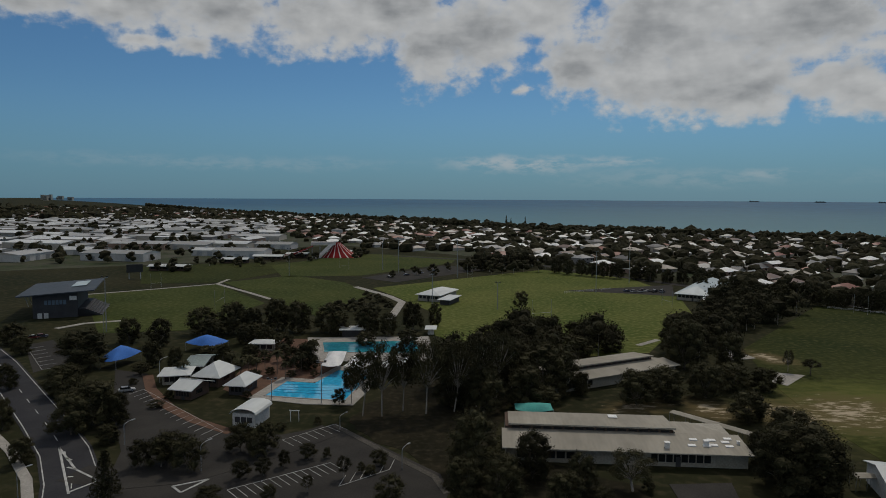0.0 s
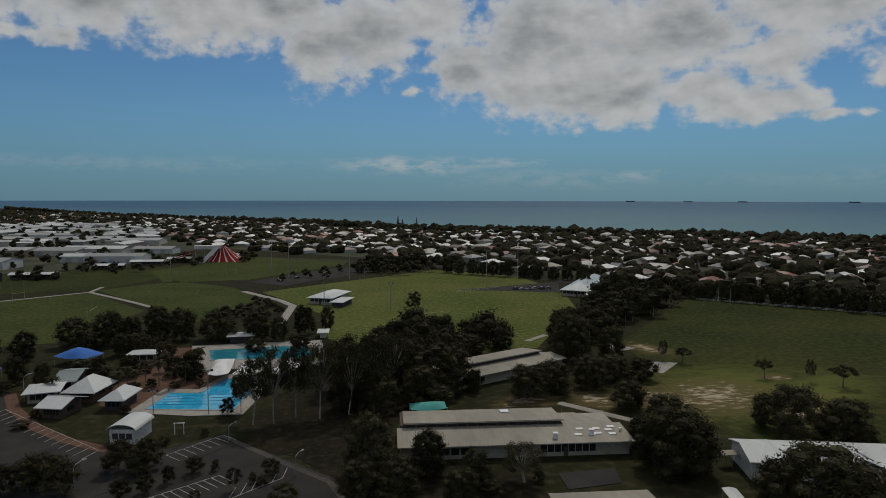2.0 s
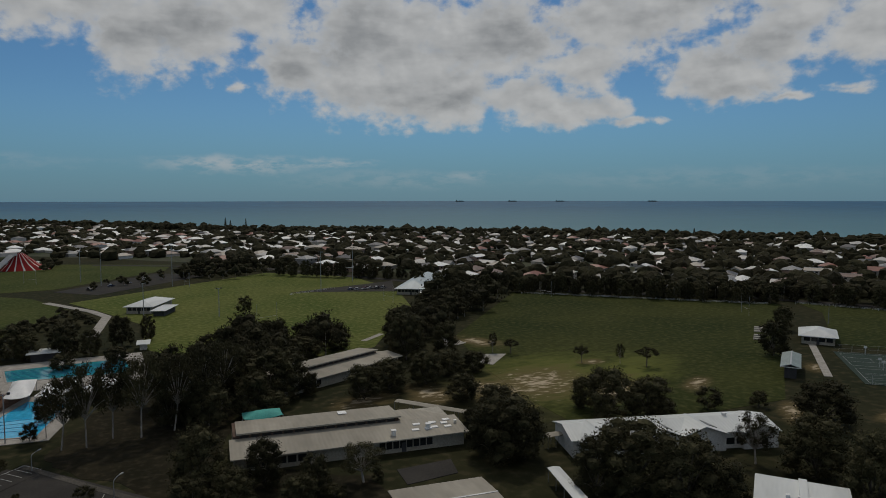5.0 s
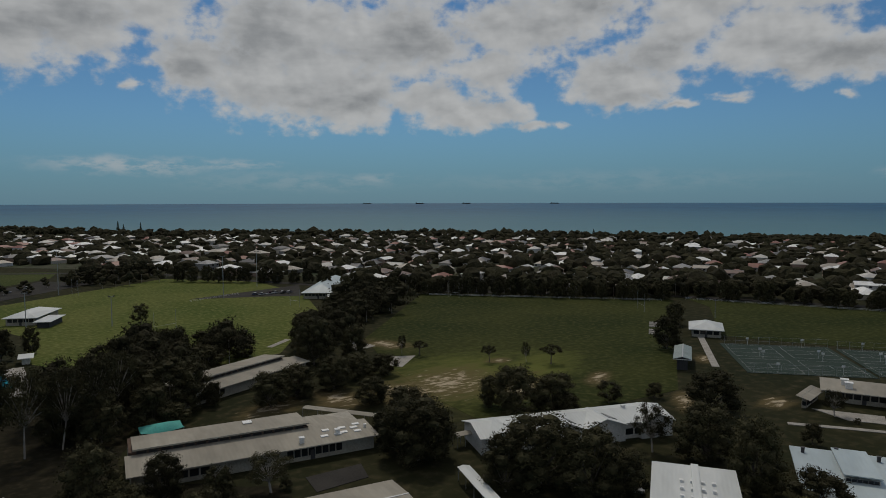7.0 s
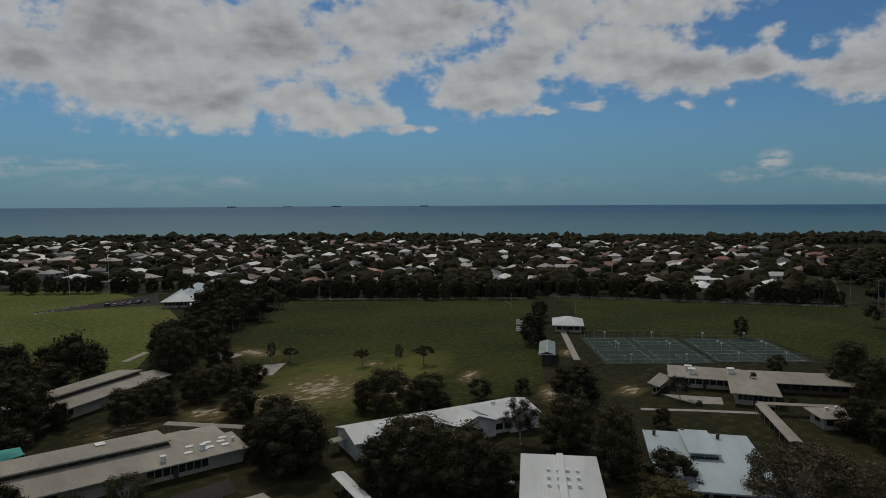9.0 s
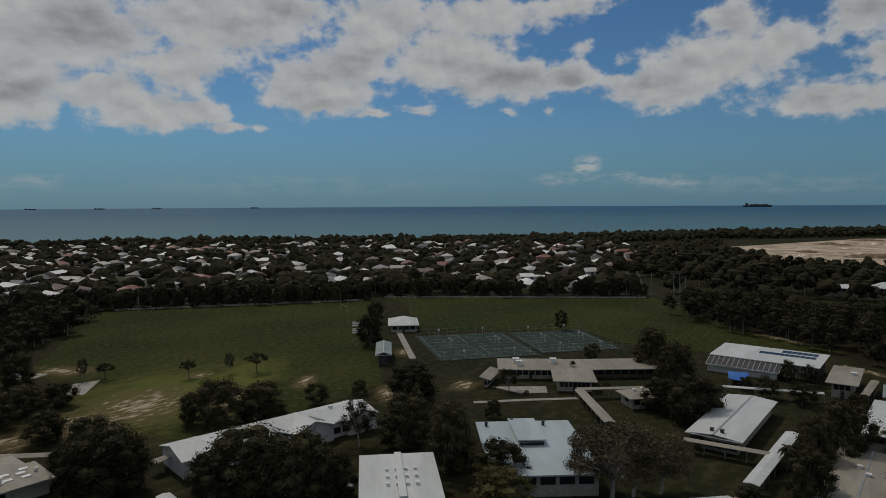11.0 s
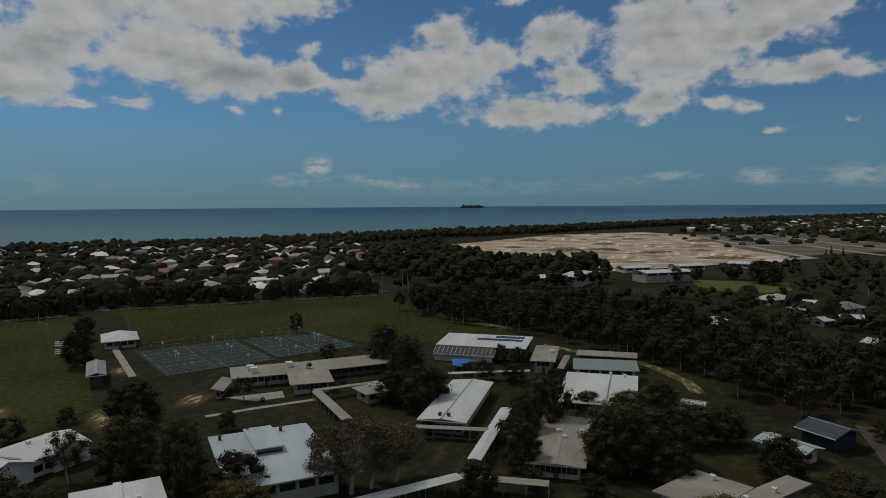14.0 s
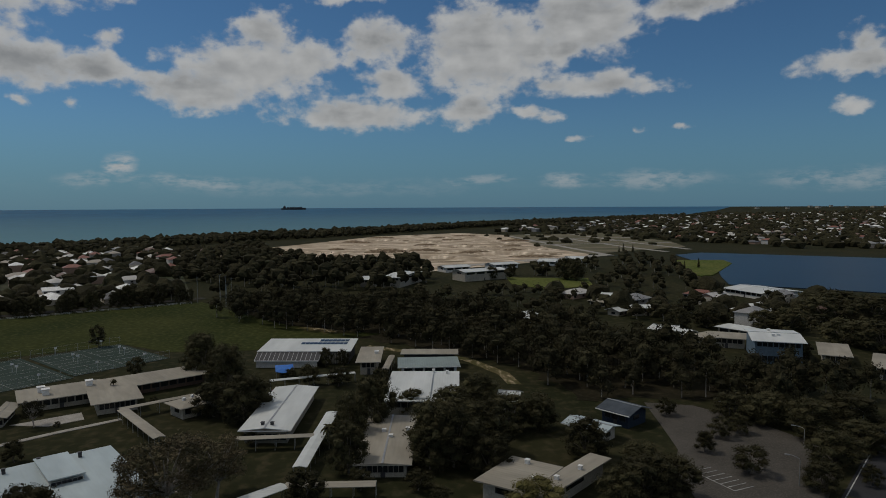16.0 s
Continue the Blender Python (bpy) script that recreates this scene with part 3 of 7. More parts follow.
def make_ground():
    s = Solid()
    radii = [60, 150, 300, 500, 800, 1200, 1400, 1700, 2100, 2600, 3200, 4000, 4850]
    n = 96
    verts = [(0, 0, 0)] + [polar(360 * i / n, r) for r in radii for i in range(n)]
    faces = [(0, 1 + (i + 1) % n, 1 + i) for i in range(n)]
    for k in range(len(radii) - 1):
        a, b = 1 + k * n, 1 + (k + 1) * n
        faces += [(a + i, a + (i + 1) % n, b + (i + 1) % n, b + i) for i in range(n)]
    s.add(verts, faces)
    tagged(new("ground", s.mesh("ground", GRASS)), "dry green and brown grassy ground reaching the horizon", "ground", "", "structure")
    # sea
    s = Solid()
    azs = [-31 + 149 * i / 150 for i in range(151)]
    cols = 14
    verts = []
    for a in azs:
        r0 = coast(a) + 6 * math.sin(a * 1.7)
        verts += [polar(a, r0 + (4850 - r0) * (k / cols) ** 1.6, 0.8) for k in range(cols + 1)]
    faces = [(i * (cols + 1) + k, i * (cols + 1) + k + 1, (i + 1) * (cols + 1) + k + 1, (i + 1) * (cols + 1) + k) for i in range(150) for k in range(cols)]
    s.add(verts, faces)
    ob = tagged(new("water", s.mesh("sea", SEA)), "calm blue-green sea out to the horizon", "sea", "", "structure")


make_ground()

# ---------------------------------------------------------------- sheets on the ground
# sun and cloud shadow on the fields are put into their turf colours
sheet("sports_field", [(-187, 409), (-231, 506), (-186, 536), (-129, 553), (-104, 505), (-140, 420)], 0.045, LAWN_CLOUD_SHADE, "dull green training field behind the stadium", "sports field")
sheet("sports_field", [(-197.3, 363.5), (-140.2, 411.1), (-90.8, 337.9), (-104.6, 268.1), (-137.0, 261.6)], 0.06, LAWN_HALF_SHADE, "mown green stadium playing field", "sports field")
sheet("sports_field", [(-139.4, 419.3), (-103.1, 457.4), (-62.8, 422.6), (-39.6, 373.7), (-57.9, 301.7), (-91.3, 351.1)], 0.06, LAWN_HALF_SHADE, "grassy green bank beside a path", "grass bank")
sheet("sports_field", [(-135.9, 524.0), (-78.3, 637.9), (13.3, 596.0), (7.6, 549.8), (-56.5, 459.5), (-109.3, 450.6)], 0.06, LAWN_HALF_SHADE, "far mown green playing field", "sports field")
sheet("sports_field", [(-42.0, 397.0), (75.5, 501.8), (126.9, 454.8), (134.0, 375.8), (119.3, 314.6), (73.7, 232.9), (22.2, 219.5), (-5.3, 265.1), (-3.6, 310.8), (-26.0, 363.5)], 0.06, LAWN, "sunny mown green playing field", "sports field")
sheet("sports_field", [(110.2, 239.9), (191.8, 337.9), (297.9, 244.0), (157.2, 126.1), (132.0, 126.0), (92.9, 134.0), (93.2, 159.5), (98.2, 194.1)], 0.06, LAWN_CLOUD_SHADE, "wide mown green playing field", "sports field")
sheet("sports_field", [(293.8, 217.4), (308.6, 243.8), (388.7, 107.9), (306.9, 46.4), (282.1, 3.6), (255.3, 51.5), (255.1, 83.8), (271.0, 104.8), (234.5, 168.0)], 0.06, LAWN_CLOUD_SHADE, "mown green playing field beside courts", "sports field")
sheet("sand_pit", [(104.1, 207.4), (113.2, 203.7), (101.7, 191.9), (98.9, 195.5)], 0.12, CONCRETE, "pale rectangular slab in the grass", "slab")
sheet("sand_pit", [(98.0, 233.4), (106.1, 238.0), (108.0, 225.4), (99.4, 222.8)], 0.12, CONCRETE, "pale slab under trees", "slab")
sheet("sand_estate", [(744.0, 234.3), (918.3, 134.5), (1165.4, 21.1), (1267.6, -134.9), (1178.5, -202.0), (816.6, -198.9), (713.2, -218.8), (644.4, -187.7), (618.9, -136.2), (543.2, -31.1), (638.7, -20.6), (705.9, 72.9)], 0.3, SAND, "bare graded sand of a building estate", "bare ground")
sheet("estate_land", [(1178.5, -202.0), (1229.5, -405.0), (929.7, -406.2), (818.7, -376.5), (713.2, -218.8), (816.6, -198.9)], 0.25, LOTS, "half-grassed graded land", "bare ground")
sheet("lake", [(685.4, -304.4), (712.8, -345.8), (614.1, -486.8), (494.5, -455.7), (360.2, -332.7), (376.6, -299.4), (402.3, -266.8), (428.2, -227.9), (478.8, -248.1), (528.3, -271.1), (615.2, -290.2)], 0.5, LAKE, "dark blue lake", "lake")
sheet("park_lawn", [(617.8, -271.7), (611.1, -319.1), (575.9, -308.7), (487.1, -246.5), (480.7, -233.6), (532.5, -239.2)], 0.8, LAWN, "green lakeside lawn", "lawn")
sheet("park_lawn", [(491.5, -87.1), (480.1, -146.5), (430.1, -135.2), (422.6, -99.0), (452.3, -84.2)], 0.3, LAWN, "green oval among trees", "lawn")
sheet("canal", [(-1081.6, 1508.7), (-844.9, 1373.4), (-661.8, 1067.4), (-734.2, 1022.7)], 0.6, LAKE, "blue canal between houses", "canal")
sheet("suburb_land", [(-111.0, 741.8), (88.8, 557.7), (260.5, 343.7), (410.0, 188.0), (415.7, 121.1), (785.3, 246.7), (1000, 330), (900, 480), (760, 640), (600, 800), (330, 990), (170, 1090), (0, 1300), (-300, 1600), (-600, 1900), (-790.6, 1743.2), (-179.7, 693.8)], 0.02, TOWN, "patchy suburban gardens and streets", "ground")
sheet("industrial_yard", [(-448.1, 507.5), (-318.1, 475.0), (-148.0, 570.6), (-175.3, 779.6), (-343.4, 1328.5), (-1054.2, 1199.5)], 0.03, TOWN, "paved industrial yards", "ground")
sheet("car_park", [(-102.9, 206.0), (-90.8, 201.5), (-70.7, 168.8), (-49.7, 151.3), (-36.8, 149.6), (-25.5, 156.7), (-0.2, 128.2), (1.4, 120.1), (-1.1, 107.7), (-40.5, 101.8), (-63.2, 119.8), (-68.8, 138.9), (-85.7, 169.5)], 0.08, ASPHALT, "worn grey asphalt car park with trees", "car park")
sheet("car_park", [(-152.1, 239.1), (-147.5, 248.8), (-122.0, 216.4), (-126.4, 202.1)], 0.08, ASPHALT, "small asphalt car park beside the road", "car park")
sheet("car_park", [(176, -70), (172, -82), (158, -91), (142, -97), (128, -93), (112, -79), (107, -66), (113, -56), (130, -58.5), (141, -64), (152, -66)], 0.08, OLD_ASPHALT, "grey asphalt car park among trees", "car park")
sheet("car_park", [(72.1, 389.3), (145.1, 417.5), (130.1, 369.2), (106.0, 379.1)], 0.10, ASPHALT, "clubhouse car park", "car park")
sheet("car_park", [(-54.9, 446.7), (2.8, 531.3), (32.5, 499.7), (-30.3, 423.9)], 0.10, ASPHALT, "car park between the fields", "car park")
# these three dark sheets stand in for the shade below the trees
sheet("leaf_litter", ragged([(-20.7, 166.9), (-16.5, 186.0), (1.3, 219.1), (28.7, 186.9), (15.6, 166.6), (7.5, 125.6), (2.0, 122.5), (-10.1, 141.4), (-23.0, 158.3)], 2.5, 4), 0.05, TREE_SHADE, "dark leaf-littered ground under tall trees", "ground")
sheet("leaf_litter", ragged([(1.9, 120.6), (12.0, 140.1), (37.7, 123.5), (38.0, 108.1), (3.6, 105.8)], 2.0, 5), 0.05, TREE_SHADE, "dark leaf-littered ground before the long block", "ground")
sheet("leaf_litter", ragged([(343, 96), (366, 63), (359, 12), (338, -22), (298, -54), (276, -75), (236, -92), (209, -105), (188, -108), (176, -92), (181, -55), (221, -44), (262, -2), (291, 37), (306, 58)], 3.0, 6), 0.05, TREE_SHADE, "dark leaf-littered woodland floor", "ground")
sheet("pool_terrace", [(-62.2, 185.2), (-52.6, 176.9), (-48.3, 197.2), (-37.9, 195.0), (-33.8, 213.8), (-48.5, 252.3), (-68.5, 253.8), (-64.5, 217.6)], 0.09, BRICKPATH, "red-brown paved terrace beside the pools", "paving")
sheet("pool_deck", [(-52.7, 177.4), (-48.6, 198.5), (-38.7, 196.2), (-33.6, 212.4), (-21.2, 207.7), (-20.6, 186.0), (-23.4, 171.5), (-36.3, 172.2)], 0.12, CONCRETE, "pale concrete deck round the pool", "paving")
sheet("pool_deck", [(-52.4, 255.3), (-5.2, 258.6), (-2.4, 219.0), (-43.9, 218.1)], 0.12, CONCRETE, "pale concrete deck round the large pool", "paving")
sheet("paved_court", [(43.8, 124.0), (56.1, 124.7), (54.6, 117.7), (43.3, 116.5)], 0.12, ASPHALT, "small asphalt court in the school grounds", "paving")
sheet("paved_court", [(172.5, 95.8), (181.6, 82.3), (175.6, 79.0), (170.7, 85.5)], 0.12, CONCRETE, "concrete terrace beside the low block", "paving")

ROAD = [(-252.6, 318.7), (-187.4, 258.1), (-143.5, 212.2), (-119.3, 184.1), (-96.3, 157.5), (-80.8, 138.8), (-71.4, 124.6), (-65.3, 113.0), (-52, 60), (-20, 18), (22, -22), (109.9, -86.5), (135.1, -111.8), (160.5, -140.2)]
ribbon("road", ROAD, 10.5, 0.10, ROADMAT, "dark two-way asphalt road with white lines", "road")
ribbon("road", [(-72.9, 127.8), (-61.2, 124.2), (-50.2, 127.0), (-36.8, 139.4), (-25.7, 153.5)], 8.0, 0.13, ASPHALT, "side road into the car park", "road")
ribbon("road", [(-46.1, 616.0), (67.7, 551.9), (186.0, 359.1), (311.2, 259.1), (310.1, 253.0), (404.5, 110.4)], 8.0, 0.12, ASPHALT, "asphalt street behind the playing fields", "road")
ribbon("path", [(-89.9, 199.6), (-82.4, 184.8), (-70.7, 168.8), (-60.5, 158.9), (-48.9, 150.9)], 3.0, 0.14, BRICKPATH, "curved brick-red footpath", "path")
ribbon("path", [(-158.8, 270.1), (-153.2, 281.3), (-140.7, 288.1)], 3.0, 0.14, CONCRETE, "pale forecourt path behind the grandstand", "path")
ribbon("path", [(-140.2, 411.1), (-110.5, 375.5), (-91.3, 351.1)], 2.6, 0.14, CONCRETE, "pale path along the field", "path")
ribbon("path", [(-197.3, 363.5), (-164.7, 389.7), (-140.2, 411.1), (-140.5, 433.7)], 2.6, 0.15, CONCRETE, "pale path round the stadium field", "path")
ribbon("path", [(-52.8, 401.6), (-29.1, 363.4), (-21.1, 344.0), (-22.5, 314.8), (-23.7, 295.7)], 4.0, 0.14, CONCRETE, "pale winding path", "path")
ribbon("path", [(-26.2, 156.6), (-12.4, 139.7), (-1.3, 126.8), (1.1, 119.4)], 1.5, 0.14, OLD_ASPHALT, "worn kerbside footpath round the car park", "path")
ribbon("path", [(-114.5, 160.1), (-92.2, 138.6), (-80.1, 124.5), (-72.6, 112.9)], 2.0, 0.16, CONCRETE, "footpath beside the road", "path")
ribbon("path", [(155.9, 92.3), (165.7, 81.2), (174.9, 69.5)], 1.8, 0.14, CONCRETE, "narrow concrete path across the lawn", "path")
ribbon("path", [(231.5, 176.0), (189.4, 137.2)], 2.4, 0.14, CONCRETE, "concrete path beside the courts", "path")
ribbon("path", [(257.4, 9.1), (232.4, -27.0), (210.8, -36.7), (198.1, -37.8)], 4.0, 0.14, BARE, "sandy track beside the sheds", "path")
ribbon("path", [(73.1, 244.5), (83.7, 254.6)], 2.4, 0.14, CONCRETE, "short pale path", "path")


def line_between(a, b, w, parent, z=0.15):
    return ribbon("line", [a, b], w, z, PAINT, "", "", low=0.05, parent=parent)


def road_marks():
    m = thing("road_marking", Matrix(), "white painted road lines and turning island", "road marking", "", "structure")
    for side in (-4.6, 4.6):
        pts = [Vector(p) for p in ROAD]
        line = []
        for i, p in enumerate(pts):
            d = (pts[min(i + 1, len(pts) - 1)] - pts[max(i - 1, 0)]).normalized()
            line.append(tuple(p + Vector((-d.y, d.x)) * side))
        ribbon("edge_line", line, 0.22, 0.125, PAINT, "", "", low=0.05, parent=m)
    pts = [Vector(p) for p in ROAD]
    for a, b in zip(pts[:-4], pts[1:-3]):
        n = int((b - a).length / 9)
        for k in range(n):
            p, q = a.lerp(b, k / n), a.lerp(b, (k + 0.33) / n)
            ribbon("dash", [tuple(p), tuple(q)], 0.2, 0.125, PAINT, "", "", low=0.05, parent=m)
    for a, b in (((-83.3, 141.0), (-68.6, 118.5)), ((-83.3, 141.0), (-73.3, 129.4)), ((-73.3, 129.4), (-66.6, 124.7)), ((-69.0, 119.2), (-66.0, 124.2)), ((-78.4, 135.1), (-76.8, 134.2)), ((-75.6, 130.5), (-73.1, 129.4)), ((-72.9, 125.9), (-71.9, 125.9)),
                 ((-50.9, 121.9), (-45.2, 125.2)), ((-50.9, 121.9), (-48.3, 119.3)), ((-48.3, 119.3), (-45.2, 125.2))):
        line_between(a, b, 0.45, m)


road_marks()


def stall_rows():
    m = thing("parking_marking", Matrix(), "white painted parking bay lines on asphalt", "parking marking", "", "structure")
    rows = [((-40.1, 120.5), (-23.0, 133.5), (-37.5, 118.2), 13), ((-35.9, 146.1), (-25.9, 156.7), (-32.5, 142.0), 7), ((-19.5, 122.3), (-10.5, 130.2), (-17.1, 126.6), 5),
            ((-84.5, 184.8), (-51.0, 151.2), (-84.4, 179.4), 14), ((-147.8, 233.7), (-125.8, 205.5), (-145.0, 239.2), 6), ((128.8, -61.7), (119.0, -65.4), (129.9, -65.2), 6)]
    for a, b, c, n in rows:
        a, b, c = Vector(a), Vector(b), Vector(c)
        u = (b - a)
        out = (c - a) - (c - a).project(u.normalized()) * 0.6
        out = out.normalized() * 5.0
        for i in range(n + 1):
            p = a + u * i / n
            line_between(tuple(p), tuple(p + out), 0.1, m)
        line_between(tuple(a), tuple(b), 0.1, m)


stall_rows()


def sports_courts():
    """Two fenced blocks of netball and tennis courts with lines, goals and posts."""
    for a, b, d, cols in (((223.3, 160.9), (247.7, 131.7), (215.8, 97.7), 2), ((250.3, 131.7), (270.6, 106.0), (243.4, 78.1), 2)):
        m, L, W = plot(a, b, d)
        W = min(W, 44)
        ob = thing("sports_court", m, "dark green hard courts with white lines behind wire mesh", "sports court", "hard courts", "structure")
        part("surface", Solid().box(0, L, 0, W, -0.2, 0.12), COURT, ob)
        for c in range(cols):
            w = L / cols
            x0, x1 = c * w + 1.6, (c + 1) * w - 1.6
            for y0, y1 in ((2, W / 2 - 2), (W / 2 + 2, W - 2)):
                s = Solid()
                for xx in (x0, x1):
                    s.box(xx - 0.04, xx + 0.04, y0, y1, 0.1, 0.135)
                for k in range(4):
                    yy = y0 + (y1 - y0) * k / 3
                    s.box(x0, x1, yy - 0.04, yy + 0.04, 0.1, 0.14)
                s.box((x0 + x1) / 2 - 0.04, (x0 + x1) / 2 + 0.04, y0 + (y1 - y0) / 3, y1 - (y1 - y0) / 3, 0.1, 0.14)
                part("court_lines", s, PAINT, ob)
                for yy in (y0, y1):
                    g = Solid().tube(((x0 + x1) / 2, yy, 0.1), ((x0 + x1) / 2, yy, 3.2), 0.05, 0.04, 6)
                    g.box((x0 + x1) / 2 - 0.5, (x0 + x1) / 2 + 0.5, yy - 0.04, yy + 0.04, 2.5, 3.2)
                    part("goal", g, WHITE, ob)
        for i in range(int(L / 4) + 1):
            for yy in (0, W):
                part("fence_post", Solid().tube((i * 4, yy, 0), (i * 4, yy, 3.0), 0.04, 0.04, 5), STEEL, ob)
        for yy in (0, W):
            for zz in (0.2, 1.5, 3.0):
                part("fence_rail", Solid().tube((0, yy, zz), (L, yy, zz), 0.025, 0.025, 4), STEEL, ob)


sports_courts()


# ---------------------------------------------------------------- buildings
def windows_on(ob, x0, x1, y, z0, z1, n, out, material=None, frame_mat=None):
    """A row of framed panes along a wall face at y; out is the way it faces."""
    w = (x1 - x0) / n
    for i in range(n):
        a, b = x0 + i * w + 0.12 * w, x0 + (i + 1) * w - 0.12 * w
        y1, y2 = sorted((y - 0.05 * out, y + 0.05 * out))
        win = part("window", Solid().box(a - 0.08, b + 0.08, y1, y2, z0 - 0.08, z1 + 0.08), frame_mat or WALL_DARK, ob)
        y1, y2 = sorted((y + 0.03 * out, y + 0.07 * out))
        part("pane", Solid().box(a, b, y1, y2, z0, z1), material or GLASS, win)


def building(label, corners, eave, ridge, style, roof, wall, over=1.2, panes=8, category="school building", name="school_building", group="school buildings", axis="x", back=False, posts=0):
    """A low building whose roof covers the plot; style: gable, hip, mono (rises to the back) or flat."""
    m, L, W = plot(*corners)
    ob = thing(name, m, label, category, group)
    o = over
    part("wall", Solid().hexa([(o, o), (L - o, o), (L - o, W - o), (o, W - o)], [-0.3] * 4,
                              [eave - 0.15] * 4 if style != "mono" else [eave - 0.15, eave - 0.15, ridge - 0.15, ridge - 0.15]), wall, ob)
    s = Solid()
    t = 0.16
    if style == "gable" and axis == "x":
        s.slab([(0, 0, eave), (L, 0, eave), (L, W / 2, ridge), (0, W / 2, ridge)], t).slab([(0, W / 2, ridge), (L, W / 2, ridge), (L, W, eave), (0, W, eave)], t)
        for x in (o, L - o - 0.15):
            part("gable_wall", Solid().add([(x, o, eave - 0.3), (x, W - o, eave - 0.3), (x, W / 2, ridge - 0.2), (x + 0.15, o, eave - 0.3), (x + 0.15, W - o, eave - 0.3), (x + 0.15, W / 2, ridge - 0.2)],
                                            [(0, 2, 1), (3, 4, 5), (0, 1, 4, 3), (1, 2, 5, 4), (2, 0, 3, 5)]), wall, ob)
        part("ridge_cap", Solid().box(0, L, W / 2 - 0.2, W / 2 + 0.2, ridge - 0.05, ridge + 0.07), STEEL, ob)
    elif style == "gable":
        s.slab([(0, 0, eave), (L / 2, 0, ridge), (L / 2, W, ridge), (0, W, eave)], t).slab([(L / 2, 0, ridge), (L, 0, eave), (L, W, eave), (L / 2, W, ridge)], t)
        for y in (o, W - o - 0.15):
            part("gable_wall", Solid().add([(o, y, eave - 0.3), (L - o, y, eave - 0.3), (L / 2, y, ridge - 0.2), (o, y + 0.15, eave - 0.3), (L - o, y + 0.15, eave - 0.3), (L / 2, y + 0.15, ridge - 0.2)],
                                            [(0, 1, 2), (3, 5, 4), (0, 3, 4, 1), (1, 4, 5, 2), (2, 5, 3, 0)]), wall, ob)
        part("ridge_cap", Solid().box(L / 2 - 0.2, L / 2 + 0.2, 0, W, ridge - 0.05, ridge + 0.07), STEEL, ob)
    elif style == "hip":
        k = min(L, W) / 2
        a, b = ((k, W / 2, ridge), (L - k, W / 2, ridge)) if L >= W else ((L / 2, k, ridge), (L / 2, W - k, ridge))
        v = [(0, 0, eave), (L, 0, eave), (L, W, eave), (0, W, eave), a, b]
        f = [(0, 1, 5, 4), (1, 2, 5), (2, 3, 4, 5), (3, 0, 4)] if L >= W else [(0, 1, 4), (1, 2, 5, 4), (2, 3, 5), (3, 0, 4, 5)]
        s.add(v, f).box(0, L, 0, W, eave - 0.18, eave - 0.01)
    elif style == "mono":
        s.slab([(0, 0, eave), (L, 0, eave), (L, W, ridge), (0, W, ridge)], t)
    else:
        s.slab([(0, 0, eave), (L, 0, eave), (L, W, eave + 0.25), (0, W, eave + 0.25)], 0.25)
    part("roof", s, roof, ob)
    gut = Solid().box(0, L, -0.12, -0.003, eave - 0.22, eave - 0.02)
    part("gutter", gut, WHITE if roof is not ROOF_TAN else WALL_CREAM, ob)
    if panes:
        windows_on(ob, o + 0.5, L - o - 0.5, o, eave - 2.0, eave - 0.7, panes, -1)
        part("door", Solid().box(L * 0.46, L * 0.46 + 1.0, o - 0.06, o + 0.02, 0, 2.05), WALL_DARK, ob)
        windows_on(ob, o + 0.5, L - o - 0.5, W - o, eave - 2.0, eave - 0.7, max(3, panes // 2), 1)
        for side, x in ((-1, o), (1, L - o)):
            x1, x2 = sorted((x, x + 0.06 * side))
            part("window", Solid().box(x1, x2, W * 0.35, W * 0.6, eave - 1.9, eave - 0.8), GLASS, ob)
    for i in range(posts):
        x = 0.3 + (L - 0.6) * i / max(1, posts - 1)
        part("post", Solid().box(x - 0.08, x + 0.08, 0.1, 0.26, -0.2, eave - 0.2), WHITE, ob)
    return ob, L, W


def vents(ob, places, z, size=0.9, tall=0.9, skin=None):
    """Rooftop ventilators and air coolers, each a capped box on a base."""
    for x, y in places:
        v = part("roof_vent", Solid().box(x - size / 2, x + size / 2, y - size / 2, y + size / 2, z - 0.4, z + tall), skin or WHITE, ob)
        part("cap", Solid().box(x - size * 0.62, x + size * 0.62, y - size * 0.62, y + size * 0.62, z + tall, z + tall + 0.12), skin or WHITE, v)


def skylights(ob, places, zfun, w=1.6, d=0.9):
    for x, y in places:
        part("skylight", Solid().slab([(x, y, zfun(y) + 0.18), (x + w, y, zfun(y) + 0.18), (x + w, y + d, zfun(y + d) + 0.18), (x, y + d, zfun(y + d) + 0.18)], 0.2), WHITE, ob)


